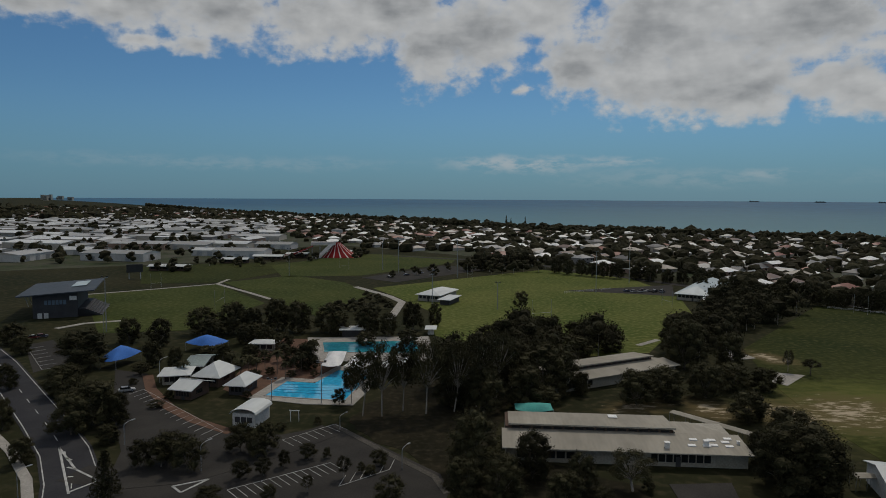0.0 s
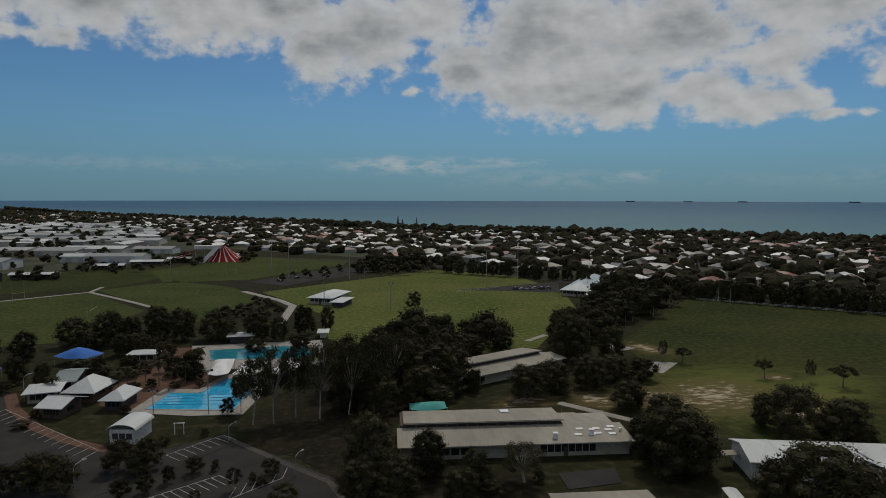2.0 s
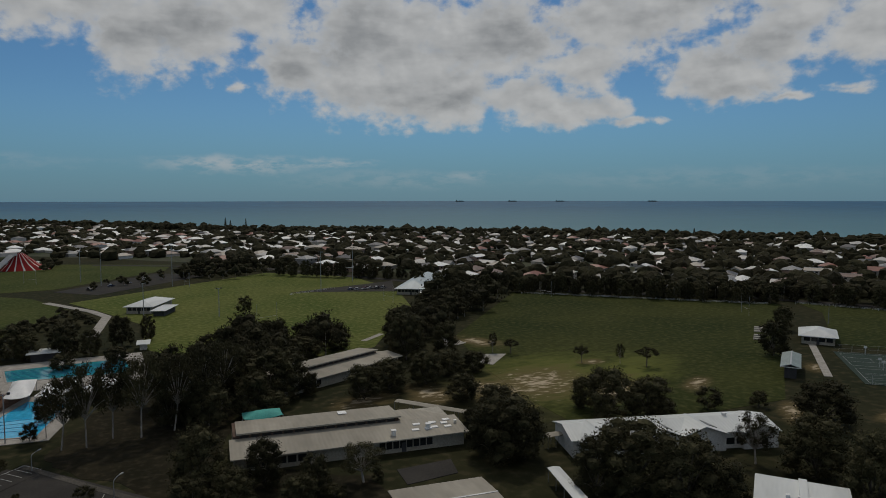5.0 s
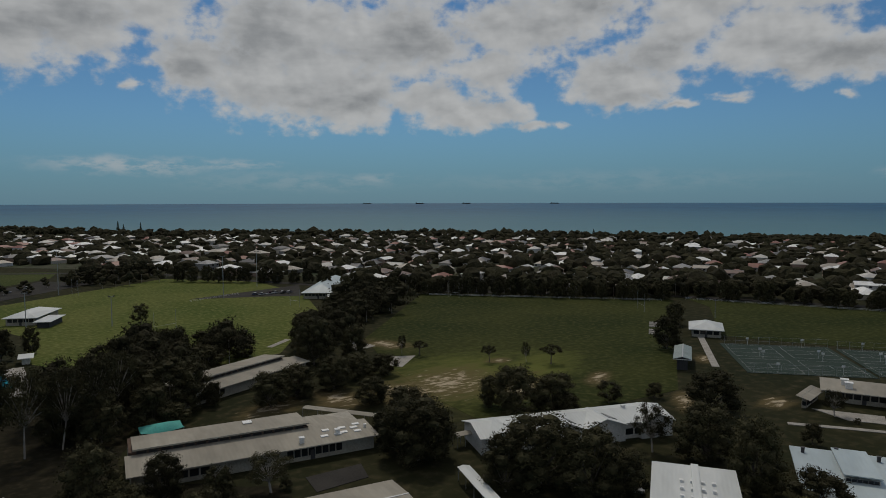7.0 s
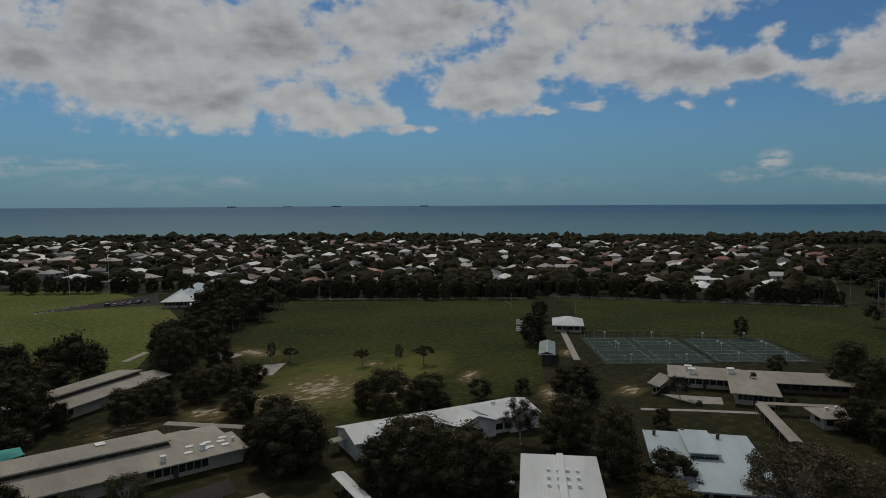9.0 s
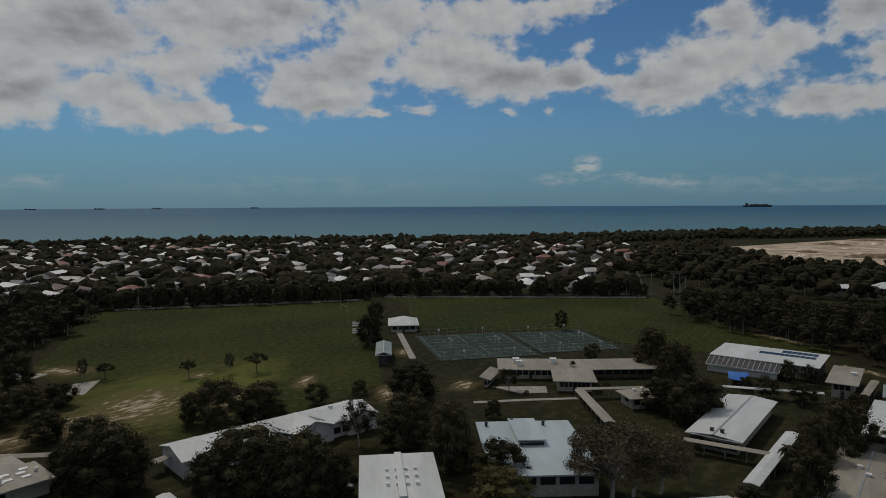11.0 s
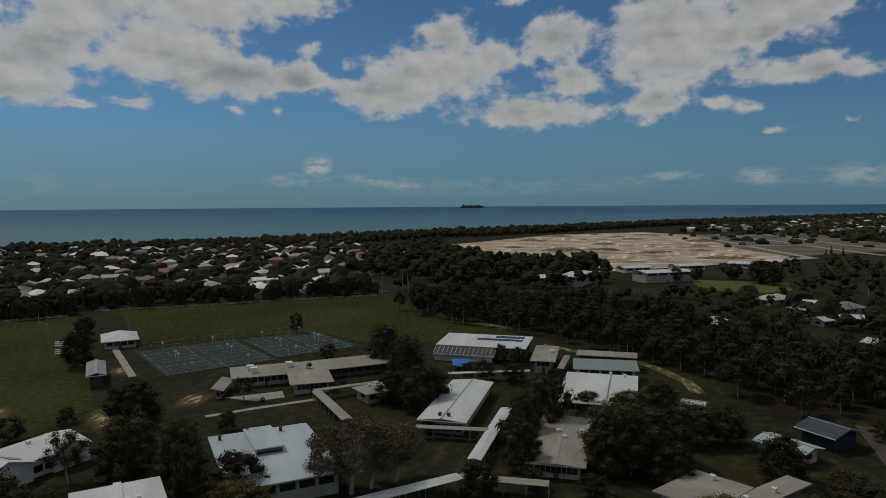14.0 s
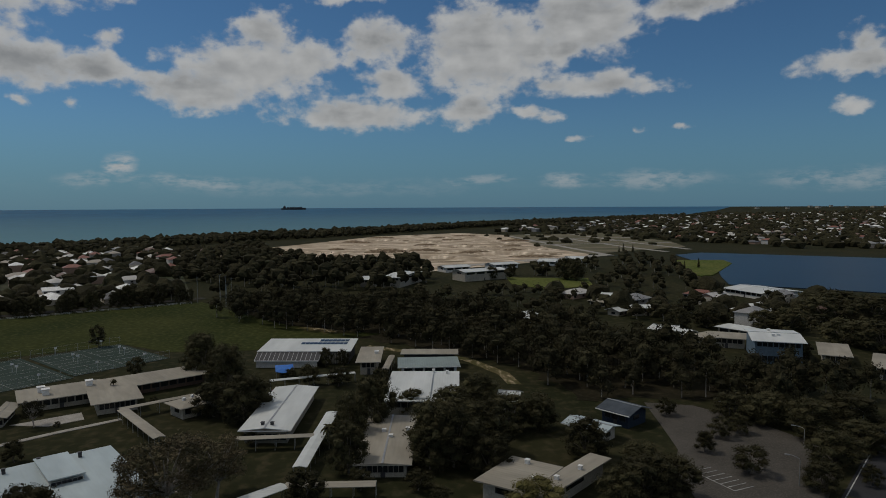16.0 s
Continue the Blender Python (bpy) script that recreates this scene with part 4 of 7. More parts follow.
def stepped_block(label, corners, front_part=0.48, step_to=0.74, low=3.3, mid=4.1, high=5.3, back=4.5):
    """A long block with a low front roof, a clerestory step along part of it and an upper rear roof."""
    m, L, W = plot(*corners)
    ob = thing("school_building", m, label, "school building", "school buildings")
    yf = W * front_part
    xs = L * step_to
    part("wall", Solid().box(0.8, L - 0.8, 1.2, W - 0.8, -0.3, low - 0.1), WALL_CREAM, ob)
    part("upper_wall", Solid().box(0.8, xs - 0.4, yf + 0.1, W - 0.9, low - 0.1, high - 0.75), WALL_BRICK, ob)
    part("roof", Solid().slab([(0, 0, low), (L, 0, low), (L, yf, mid), (0, yf, mid)], 0.2), ROOF_TAN, ob)
    part("roof", Solid().slab([(1.5, yf - 0.5, high), (xs, yf - 0.5, high), (xs, W, back), (1.5, W, back)], 0.22), ROOF_TAN, ob)
    part("roof", Solid().slab([(xs + 0.02, yf, mid + 0.004), (L - 2, yf, mid + 0.004), (L - 8, W - 1, low + 0.2), (xs + 0.02, W - 1, low + 0.2)], 0.2), ROOF_TAN, ob)
    n = int(xs / 2.4)
    windows_on(ob, 2, xs - 1, yf + 0.1, mid + 0.12, high - 0.5, n, -1)
    windows_on(ob, L * 0.6, L * 0.84, 1.2, 1.0, 2.5, 8, -1)
    windows_on(ob, 3, L * 0.3, 1.2, 1.0, 2.3, 6, -1)
    part("door", Solid().box(L * 0.7, L * 0.7 + 1.0, 1.08, 1.18, 0, 2.1), WALL_DARK, ob)
    part("gutter", Solid().box(0, L, -0.14, -0.003, low - 0.24, low - 0.02), WALL_CREAM, ob)
    part("fascia", Solid().box(1.5, xs, yf - 0.56, yf - 0.503, high - 0.3, high + 0.02), WALL_CREAM, ob)
    slope = lambda y: low + (mid - low) * min(1, y / yf)
    return ob, L, W, slope


def school():
    ob, L, W, sl = stepped_block("long low block with a weathered tan sheet roof and clerestory", ((63.2, 130.3), (12.6, 134.2), (14.0, 154.2)))
    skylights(ob, [(L * 0.76, W * 0.16), (L * 0.78, W * 0.3), (L * 0.82, W * 0.16), (L * 0.85, W * 0.18), (L * 0.855, W * 0.3), (L * 0.905, W * 0.26), (L * 0.91, W * 0.16), (L * 0.925, W * 0.34)], sl)
    vents(ob, [(L * 0.67, W * 0.12), (L * 0.835, W * 0.2)], 3.6, 0.9, 1.0)
    vents(ob, [(L * 0.97, W * 0.25)], 3.7, 0.5, 0.6)
    vents(ob, [(L * 0.5, W * 0.85)], 4.6, 1.6, 0.3)
    stepped_block("low block among trees with a tan sheet roof and clerestory", ((30.5, 180.8), (73.2, 203.0), (67.8, 217.9)), 0.45, 0.9)

    # white building with cross gables and roof windows
    m, L, W = plot((77.7, 114.9), (124.4, 102.6), (129.8, 109.4))
    W = min(max(W, 13), 18)
    ob = thing("school_building", m, "long white building with cross gables and roof windows", "school building", "school buildings")
    part("wall", Solid().box(0.6, L - 0.6, 0.6, W - 0.6, -0.3, 3.8), WALL_WHITE, ob)
    part("roof", Solid().slab([(0, 0, 3.9), (L, 0, 3.9), (L, W / 2, 5.5), (0, W / 2, 5.5)], 0.18).slab([(0, W / 2, 5.5), (L, W / 2, 5.5), (L, W, 3.9), (0, W, 3.9)], 0.18), ROOF_WHITE, ob)
    for x in (0.6, L - 0.75):
        part("gable_wall", Solid().add([(x, 0.6, 3.6), (x, W - 0.6, 3.6), (x, W / 2, 5.3), (x + 0.15, 0.6, 3.6), (x + 0.15, W - 0.6, 3.6), (x + 0.15, W / 2, 5.3)], [(0, 2, 1), (3, 4, 5), (0, 1, 4, 3), (1, 2, 5, 4), (2, 0, 3, 5)]), WALL_WHITE, ob)
    for cx, half in ((L * 0.12, 4.0), (L * 0.42, 4.5), (L * 0.62, 5.5), (L * 0.9, 4.5)):
        gab = Solid().slab([(cx - half, -1.2, 3.9), (cx, -1.2, 5.8), (cx, W * 0.62, 5.8), (cx - half, W * 0.62, 3.9)], 0.16).slab([(cx, -1.2, 5.8), (cx + half, -1.2, 3.9), (cx + half, W * 0.62, 3.9), (cx, W * 0.62, 5.8)], 0.16)
        g = part("cross_gable", gab, ROOF_WHITE, ob)
        part("gable_wall", Solid().add([(cx - half + 0.4, -0.6, 0), (cx + half - 0.4, -0.6, 0), (cx + half - 0.4, -0.6, 3.9), (cx, -0.6, 5.55), (cx - half + 0.4, -0.6, 3.9), (cx - half + 0.4, 0.5, 0), (cx + half - 0.4, 0.5, 0), (cx + half - 0.4, 0.5, 3.9), (cx, 0.5, 5.55), (cx - half + 0.4, 0.5, 3.9)],
                                        [(0, 1, 2, 3, 4), (9, 8, 7, 6, 5), (0, 5, 6, 1), (1, 6, 7, 2), (2, 7, 8, 3), (3, 8, 9, 4), (4, 9, 5, 0)]), WALL_WHITE, g)
        part("roof_window", Solid().slab([(cx + half * 0.3, 1.5, 5.33), (cx + half * 0.75, 1.5, 4.5), (cx + half * 0.75, 4.6, 4.5), (cx + half * 0.3, 4.6, 5.33)], 0.15), GLASS, g)
        part("window", Solid().box(cx - 1.5, cx + 1.5, -0.68, -0.58, 1.0, 2.4), GLASS, g)
    windows_on(ob, 2, L - 2, 0.6, 1.0, 2.3, 16, -1)
    windows_on(ob, 2, L - 2, W - 0.6, 1.0, 2.3, 12, 1)
    vents(ob, [(L * 0.8, W * 0.5)], 5.4, 0.8, 0.5)

    # near corrugated white roof
    ob, L, W = building("white corrugated roof with rows of small vents", ((90.3, 58.6), (84.7, 73.1), (100.3, 86.2)), 5.0, 5.4, "mono", ROOF_WHITE, WALL_CREAM, panes=6)
    vents(ob, [(L * (0.35 + 0.12 * (i % 4)), W * (0.3 + 0.16 * (i // 4))) for i in range(12)], 5.2, 0.55, 0.35)
    part("roof_ridge", Solid().box(L * 0.47, L * 0.56, 0, W, 5.2, 5.75), ROOF_WHITE, ob)

    # white roof with a raised middle bay
    ob, L, W = building("white steel roof with a raised middle bay", ((129.8, 76.3), (144.3, 60.0), (118.6, 41.5)), 4.4, 4.4, "flat", ROOF_PALE, WALL_CREAM, panes=10)
    part("raised_roof", Solid().slab([(L * 0.38, W * 0.02, 5.3), (L * 0.66, W * 0.02, 5.3), (L * 0.66, W * 0.52, 5.9), (L * 0.38, W * 0.52, 5.9)], 0.2), ROOF_PALE, ob)
    part("raised_wall", Solid().box(L * 0.39, L * 0.65, W * 0.03, W * 0.5, 4.3, 5.1), WALL_WHITE, ob)
    vents(ob, [(L * 0.3, W * 0.1), (L * 0.62, W * 0.04), (L * 0.9, W * 0.1)], 4.7, 0.6, 0.7, WALL_DARK)
    windows_on(ob, L * 0.4, L * 0.64, W * 0.5, 4.6, 5.0, 6, 1)

    # low tan-roofed blocks beside the courts
    ob, L, W = building("low flat tan-roofed block with rooftop coolers", ((180.9, 98.0), (191.6, 79.5), (203.3, 86.8)), 3.3, 3.3, "flat", ROOF_TAN, WALL_CREAM, over=1.5, panes=9)
    vents(ob, [(L * 0.28, W * 0.6), (L * 0.32, W * 0.35), (L * 0.84, W * 0.6)], 3.6, 1.7, 1.3)
    ob, L, W = building("low flat tan-roofed front block with wide windows", ((176.1, 77.4), (183.5, 66.9), (197.2, 74.0)), 3.4, 3.4, "flat", ROOF_TAN, WALL_CREAM, over=1.5, panes=7)
    building("low tan-roofed wing behind palms", ((192.2, 80.2), (209.2, 56.1), (220.3, 63.1)), 3.1, 3.1, "flat", ROOF_TAN, WALL_BRICK, over=1.5, panes=10)
    ob, L, W = building("small tan-roofed classroom block with two roof vents", ((170.4, 54.7), (178.2, 46.7), (186.9, 50.6)), 3.2, 4.2, "hip", ROOF_TAN, WALL_CREAM, panes=4)
    vents(ob, [(L * 0.3, W * 0.5), (L * 0.55, W * 0.6)], 3.9, 0.7, 0.6)
    building("small skillion-roofed entry block", ((168.2, 94.7), (181.2, 98.1), (185.0, 102.6)), 2.6, 3.4, "mono", ROOF_TAN, WALL_CREAM, panes=2)

    # white gabled classroom block
    ob, L, W = building("white low-gabled classroom block with side shade", ((152.4, 35.2), (152.8, 22.9), (189.8, 20.4)), 3.4, 4.0, "gable", ROOF_WHITE, WALL_CREAM, panes=0, axis="y")
    windows_on(ob, 1.2, L - 1.2, 0.6, 1.0, 2.4, 6, -1)
    vents(ob, [(L * 0.42, W * 0.07), (L * 0.6, W * 0.07)], 3.9, 0.7, 0.6, WALL_DARK)
    # hall with open posts and solar panels
    ob, L, W = building("large sports hall with a white roof and dark lean-to", ((231.4, 46.1), (228.3, 13.8), (246.1, 11.5)), 4.8, 5.6, "mono", ROOF_WHITE, WALL_DARK, panes=0)
    lean = lambda y: 4.55 + (y - 0.1) * 0.42
    part("lean_to_roof", Solid().slab([(0.2, -4.6, lean(-4.6)), (L * 0.68, -4.6, lean(-4.6)), (L * 0.68, 0.1, 4.55), (0.2, 0.1, 4.55)], 0.12), WALL_DARK, ob, "dark sloping sheet roof with pale battens")
    for i in range(15):
        x = 0.2 + L * 0.675 * i / 14
        part("batten", Solid().slab([(x, -4.6, lean(-4.6) + 0.09), (x + 0.14, -4.6, lean(-4.6) + 0.09), (x + 0.14, 0.1, 4.64), (x, 0.1, 4.64)], 0.1), STEEL, ob)
    part("lean_to_fascia", Solid().box(0.2, L * 0.68, -4.75, -4.604, lean(-4.6) - 0.35, lean(-4.6) + 0.03), WHITE, ob)
    part("front_wall", Solid().box(0.6, L * 0.66, -3.9, -3.7, -0.2, lean(-3.9) - 0.15), WALL_WHITE, ob)
    for i in range(9):
        x = L * 0.70 + 0.03 * L * i
        part("louvre", Solid().box(x, x + 0.02 * L, 0.42, 0.58, 0.4, 4.2), WALL_CREAM, ob)
    for i in range(11):
        x = L * (0.40 + 0.047 * i)
        part("solar_panel", Solid().slab([(x, W * 0.52, 5.32), (x + L * 0.043, W * 0.52, 5.32), (x + L * 0.043, W * 0.66, 5.45), (x, W * 0.66, 5.45)], 0.08), GLASS, ob)
        if i > 3:
            part("solar_panel", Solid().slab([(x, W * 0.74, 5.5), (x + L * 0.043, W * 0.74, 5.5), (x + L * 0.043, W * 0.9, 5.65), (x, W * 0.9, 5.65)], 0.08), GLASS, ob)
    ob, L, W = building("tan-roofed store beside the hall", ((211.5, 11.4), (214.6, 3.1), (237.2, 2.1)), 4.4, 4.4, "flat", ROOF_TAN, WALL_CREAM, over=1.5, panes=3)
    vents(ob, [(L * 0.75, W * 0.55)], 4.6, 1.2, 0.6)
    ob, L, W = building("white-roofed workshop block with a raised middle roof", ((165.1, 3.0), (171.3, -18.0), (200.4, -21.1)), 4.6, 5.0, "mono", ROOF_WHITE, WALL_CREAM, panes=10)
    vents(ob, [(L * 0.62, W * 0.95), (L * 0.82, W * 0.9)], 5.0, 0.7, 0.9)
    part("roof_step", Solid().slab([(L * 0.34, W * 0.05, 5.1), (L * 0.62, W * 0.05, 5.1), (L * 0.62, W * 0.9, 5.5), (L * 0.34, W * 0.9, 5.5)], 0.35), ROOF_WHITE, ob)
    building("grey-green sheeted workshop roof with white edge", ((203.4, -1.7), (203.1, -21.3), (215.0, -22.5)), 4.8, 5.2, "mono", ROOF_GREEN, WALL_WHITE, panes=5)
    building("grey sheeted covered area", ((222.2, -3.4), (220.3, -22.9), (227.2, -23.5)), 4.8, 5.0, "mono", ROOF_TAN, WALL_DARK, panes=0)
    ob, L, W = building("tan flat-roofed block with a white ridge strip", ((129.6, 7.9), (131.7, -4.2), (162.5, -6.6)), 3.1, 3.4, "gable", ROOF_TAN, WALL_CREAM, panes=8, axis="y")
    vents(ob, [(L * 0.4, W * 0.62), (L * 0.55, W * 0.5), (L * 0.85, W * 0.65)], 3.3, 0.8, 0.5)
    # south side
    building("pale blue steel roof on a long shed", ((153.6, -40.0), (144.8, -47.8), (149.1, -54.6)), 2.9, 3.8, "gable", ROOF_PALE, WALL_CREAM, panes=5)
    building("navy-walled shed with a blue-grey gabled roof", ((161.4, -51.3), (153.9, -57.8), (160.0, -66.0)), 3.6, 5.0, "gable", ROOF_DARK, WALL_NAVY, panes=3)
    ob, L, W = building("tan flat-roofed classroom block", ((119.9, -14.9), (131.1, -24.4), (124.9, -33.9)), 3.6, 3.6, "flat", ROOF_TAN, WALL_CREAM, panes=8)
    vents(ob, [(L * 0.15, W * 0.4), (L * 0.6, W * 0.85)], 3.8, 0.8, 0.7)
    ob, L, W = building("long tan flat-roofed classroom block", ((131.1, -40.3), (129.1, -45.1), (110.5, -26.3)), 3.6, 3.6, "flat", ROOF_TAN, WALL_CREAM, panes=6)
    vents(ob, [(L * 0.4, W * 0.35), (L * 0.6, W * 0.62)], 3.8, 0.7, 0.6)
    building("tan sheet roof of a near classroom block", ((36.2, 108.5), (54.1, 107.2), (53.8, 92.3)), 3.4, 3.8, "gable", ROOF_TAN, WALL_CREAM, panes=6)
    # huts at the field
    ob, L, W = building("white hip-roofed clubhouse hut beside the field", ((222.6, 174.2), (230.5, 163.4), (244.8, 174.7)), 3.2, 5.4, "hip", ROOF_WHITE, WALL_CREAM, panes=4, name="clubhouse", category="clubhouse", group="field huts")
    building("grey-green gabled field shed", ((174.9, 142.6), (177.0, 137.0), (193.2, 149.7)), 3.8, 4.6, "gable", ROOF_GREEN, WALL_DARK, panes=0, axis="y", name="shed", category="shed", group="field huts")


school()


def covered_way(line, width, z, material, label):
    """A roofed walkway on posts."""
    pts = [Vector(p) for p in line]
    ob = thing("covered_walkway", Matrix.Translation((pts[0].x, pts[0].y, 0)), label, "walkway", "covered walkways")
    s = Solid()
    for i in range(len(pts) - 1):
        a, b = pts[i] - pts[0], pts[i + 1] - pts[0]
        d = (b - a).normalized()
        n = Vector((-d.y, d.x)) * width / 2
        s.slab([(*(a - n), z), (*(b - n), z), (*b, z + 0.25), (*a, z + 0.25)], 0.12).slab([(*a, z + 0.25), (*b, z + 0.25), (*(b + n), z), (*(a + n), z)], 0.12)
        k = max(2, int((b - a).length / 4))
        for j in range(k + 1):
            for side in (-0.8, 0.8):
                p = a.lerp(b, j / k) + n * side
                part("post", Solid().tube((p.x, p.y, -0.2), (p.x, p.y, z), 0.06, 0.06, 6), STEEL, ob)
    part("roof", s, material, ob)
    return ob


covered_way([(174.5, 68.9), (152.0, 52.2)], 2.8, 2.8, ROOF_TAN, "tan-roofed covered walkway on steel posts")
covered_way([(174.8, 69.9), (186.5, 54.3)], 2.4, 2.8, ROOF_TAN, "tan-roofed covered walkway on steel posts")
covered_way([(131.7, 18.3), (167.1, 14.8)], 3.0, 2.8, ROOF_WHITE, "white-roofed covered walkway on steel posts")
covered_way([(149.8, 34.7), (150.3, 17.5)], 2.4, 2.8, ROOF_TAN, "tan-roofed covered walkway beside a classroom block")
covered_way([(104.5, 41.6), (123.2, 19.9)], 3.2, 2.8, ROOF_WHITE, "long white-roofed covered walkway on steel posts")
covered_way([(123.2, 19.9), (122.5, 2.9)], 2.8, 2.8, ROOF_TAN, "tan-roofed covered walkway between blocks")
covered_way([(199.6, 35.9), (206.7, 11.1)], 2.2, 2.8, ROOF_WHITE, "pale covered walkway under trees")
covered_way([(56.5, 159.7), (70.1, 142.9)], 2.6, 2.8, ROOF_TAN, "tan-roofed covered walkway on steel posts")
covered_way([(78.0, 122.3), (82.1, 122.3)], 2.6, 2.8, ROOF_TAN, "short tan-roofed covered walkway on posts")
covered_way([(70.0, 106.8), (66.2, 90.3)], 2.6, 2.8, ROOF_WHITE, "white-roofed covered walkway on steel posts")
covered_way([(210.2, 1.7), (229.1, -0.6)], 2.2, 2.8, ROOF_TAN, "narrow tan-roofed covered walkway on posts")


# ---------------------------------------------------------------- trees
def ico(sub):
    bm = bmesh.new()
    bmesh.ops.create_icosphere(bm, subdivisions=sub, radius=1)
    v = np.array([p.co[:] for p in bm.verts])
    f = [tuple(p.index for p in q.verts) for q in bm.faces]
    bm.free()
    return v, f


ICO1, ICO2 = ico(1), ico(2)


def blob(s, rng, centre, size, shape=ICO1, rough=0.28):
    v, f = shape
    r = 1 + rng.uniform(-rough, rough, (len(v), 1))
    s.add((v * r * np.array(size) + np.array(centre)).tolist(), f)


def leaf_cards(s, rng, centre, size, n, leaf):
    d = rng.normal(size=(n, 3))
    d /= np.linalg.norm(d, axis=1)[:, None]
    p = d * rng.uniform(0.5, 1.15, (n, 1)) * np.array(size) + np.array(centre)
    a, b = rng.normal(size=(n, 3)) * leaf, rng.normal(size=(n, 3)) * leaf
    for q, i, j in zip(p, a, b):
        s.add([q - i, q + j, q + i * 0.9 - j * 0.3], [(0, 1, 2)])


def tree_kind(seed, style, far=False):
    """A tree ten metres high with a crown about eight metres wide: trunk with limbs, and a crown of leaf clumps."""
    rng = np.random.default_rng(seed)
    top = thing("tree", Matrix(), "", "tree")
    wood, leaves = Solid(), Solid()
    if style == "conifer":
        wood.tube((0, 0, -0.5), (0, 0, 9.6), 0.28, 0.04, 8)
        for k in range(15):
            z, r = 1.0 + k * 0.6, 4.0 * (1 - k / 16)
            n = 9
            for i in range(n):
                a = 2 * math.pi * (i + 0.4 * (k % 3)) / n + rng.uniform(-0.15, 0.15)
                tip = (math.cos(a) * r, math.sin(a) * r, z - 0.1)
                wood.tube((0, 0, z), tip, 0.05, 0.02, 3)
                for t in np.linspace(0.3, 1, max(2, int(r * 1.3))):
                    leaf_cards(leaves, rng, (tip[0] * t, tip[1] * t, z + 0.1), (0.35, 0.35, 0.18), 7, 0.2)
    elif style == "palm":
        wood.tube((0, 0, -0.5), (0.25, 0.1, 7.6), 0.22, 0.14, 8)
        for i in range(20):
            a, up = 2 * math.pi * i / 20 + rng.uniform(-0.1, 0.1), rng.uniform(0.1, 1.2)
            prev = None
            for k in range(6):
                t = k / 5
                r = 3.4 * t
                c = Vector((0.25 + math.cos(a) * r, 0.1 + math.sin(a) * r, 7.6 + up * 1.9 * t * 1.4 - 2.6 * t * t))
                w = Vector((-math.sin(a), math.cos(a), 0)) * (0.7 * math.sin(math.pi * min(1, t * 0.9 + 0.1)) + 0.06)
                now = (c - w + Vector((0, 0, -0.2)), c, c + w + Vector((0, 0, -0.2)))
                if prev:
                    leaves.add([*prev, *now], [(0, 1, 4, 3), (1, 2, 5, 4)])
                prev = now
    else:
        dense = {"round": (38, 1.35, 230, 0.10), "broad": (40, 1.3, 220, 0.10), "gum": (26, 1.05, 230, 0.09), "sparse": (28, 1.0, 270, 0.08), "umbrella": (18, 1.05, 190, 0.10), "small": (18, 1.5, 230, 0.12)}[style]
        n, size, cards, leaf = dense
        if far:
            cards, leaf = cards // 3, leaf * 1.6
        lean = rng.uniform(-0.4, 0.4, 2) * (2.2 if style == "gum" else 1)
        low = {"umbrella": 0.58, "gum": 0.44, "sparse": 0.36, "small": 0.2, "round": 0.12, "broad": 0.1}[style]
        fork = Vector((lean[0], lean[1], 10 * low * 0.75))
        stout = 0.6 if style == "gum" else 1.0
        wood.tube((0, 0, -0.6), fork, 0.24 * stout, 0.17 * stout, 8)
        for i in range(n):
            a = 2.4 * i + rng.uniform(-0.4, 0.4)
            t = (i + 0.5) / n
            z = 10 * (low + (0.9 - low) * t)
            env = math.sin(math.pi * (0.25 + 0.6 * t)) if style != "round" else math.sin(math.pi * (0.3 + 0.54 * t))
            r = (4.3 if style == "umbrella" else 3.8) * env * math.sqrt(rng.uniform(0.15, 1.0))
            c = (math.cos(a) * r + lean[0], math.sin(a) * r + lean[1], z)
            s = size * rng.uniform(0.72, 1.2)
            dims = (s, s, s * rng.uniform(0.75, 1.05))
            blob(leaves, rng, c, tuple(d * (0.34 if style in ("gum", "sparse") else 0.6) for d in dims), ICO1, 0.3)
            leaf_cards(leaves, rng, c, dims, cards, leaf)
            if style in ("gum", "sparse", "umbrella") or i % 3 == 0:
                mid = fork.lerp(Vector(c), 0.5) + Vector((0, 0, 0.3))
                wood.tube(fork, mid, 0.12 * stout, 0.08 * stout, 6).tube(mid, c, 0.08 * stout, 0.03, 5)
    part("trunk", wood, PALE_BARK if style in ("gum", "sparse") else BARK, top)
    part("crown", leaves, LEAF, top)
    return top


KINDS = {"round": [tree_kind(1, "round"), tree_kind(2, "round"), tree_kind(3, "broad"), tree_kind(4, "broad")], "gum": [tree_kind(5, "gum"), tree_kind(6, "gum")],
         "sparse": [tree_kind(7, "sparse"), tree_kind(8, "sparse")], "small": [tree_kind(9, "small"), tree_kind(10, "small")], "palm": [tree_kind(11, "palm")], "conifer": [tree_kind(12, "conifer")], "umbrella": [tree_kind(17, "umbrella"), tree_kind(18, "umbrella")],
         "round far": [tree_kind(13, "round", True), tree_kind(14, "broad", True), tree_kind(15, "broad", True)], "small far": [tree_kind(16, "small", True)]}
LABELS = {"round": "dense dark green tree with a rounded crown", "gum": "tall gum tree with pale trunk and open crown", "sparse": "thin-leaved tree with pale branches showing",
          "small": "small dark green tree on the ground", "palm": "palm tree with drooping green fronds", "conifer": "dark green tiered pine tree", "umbrella": "small flat-topped tree with a leaning trunk on grass"}
TREE_RNG = random.Random(5)
USED = set()


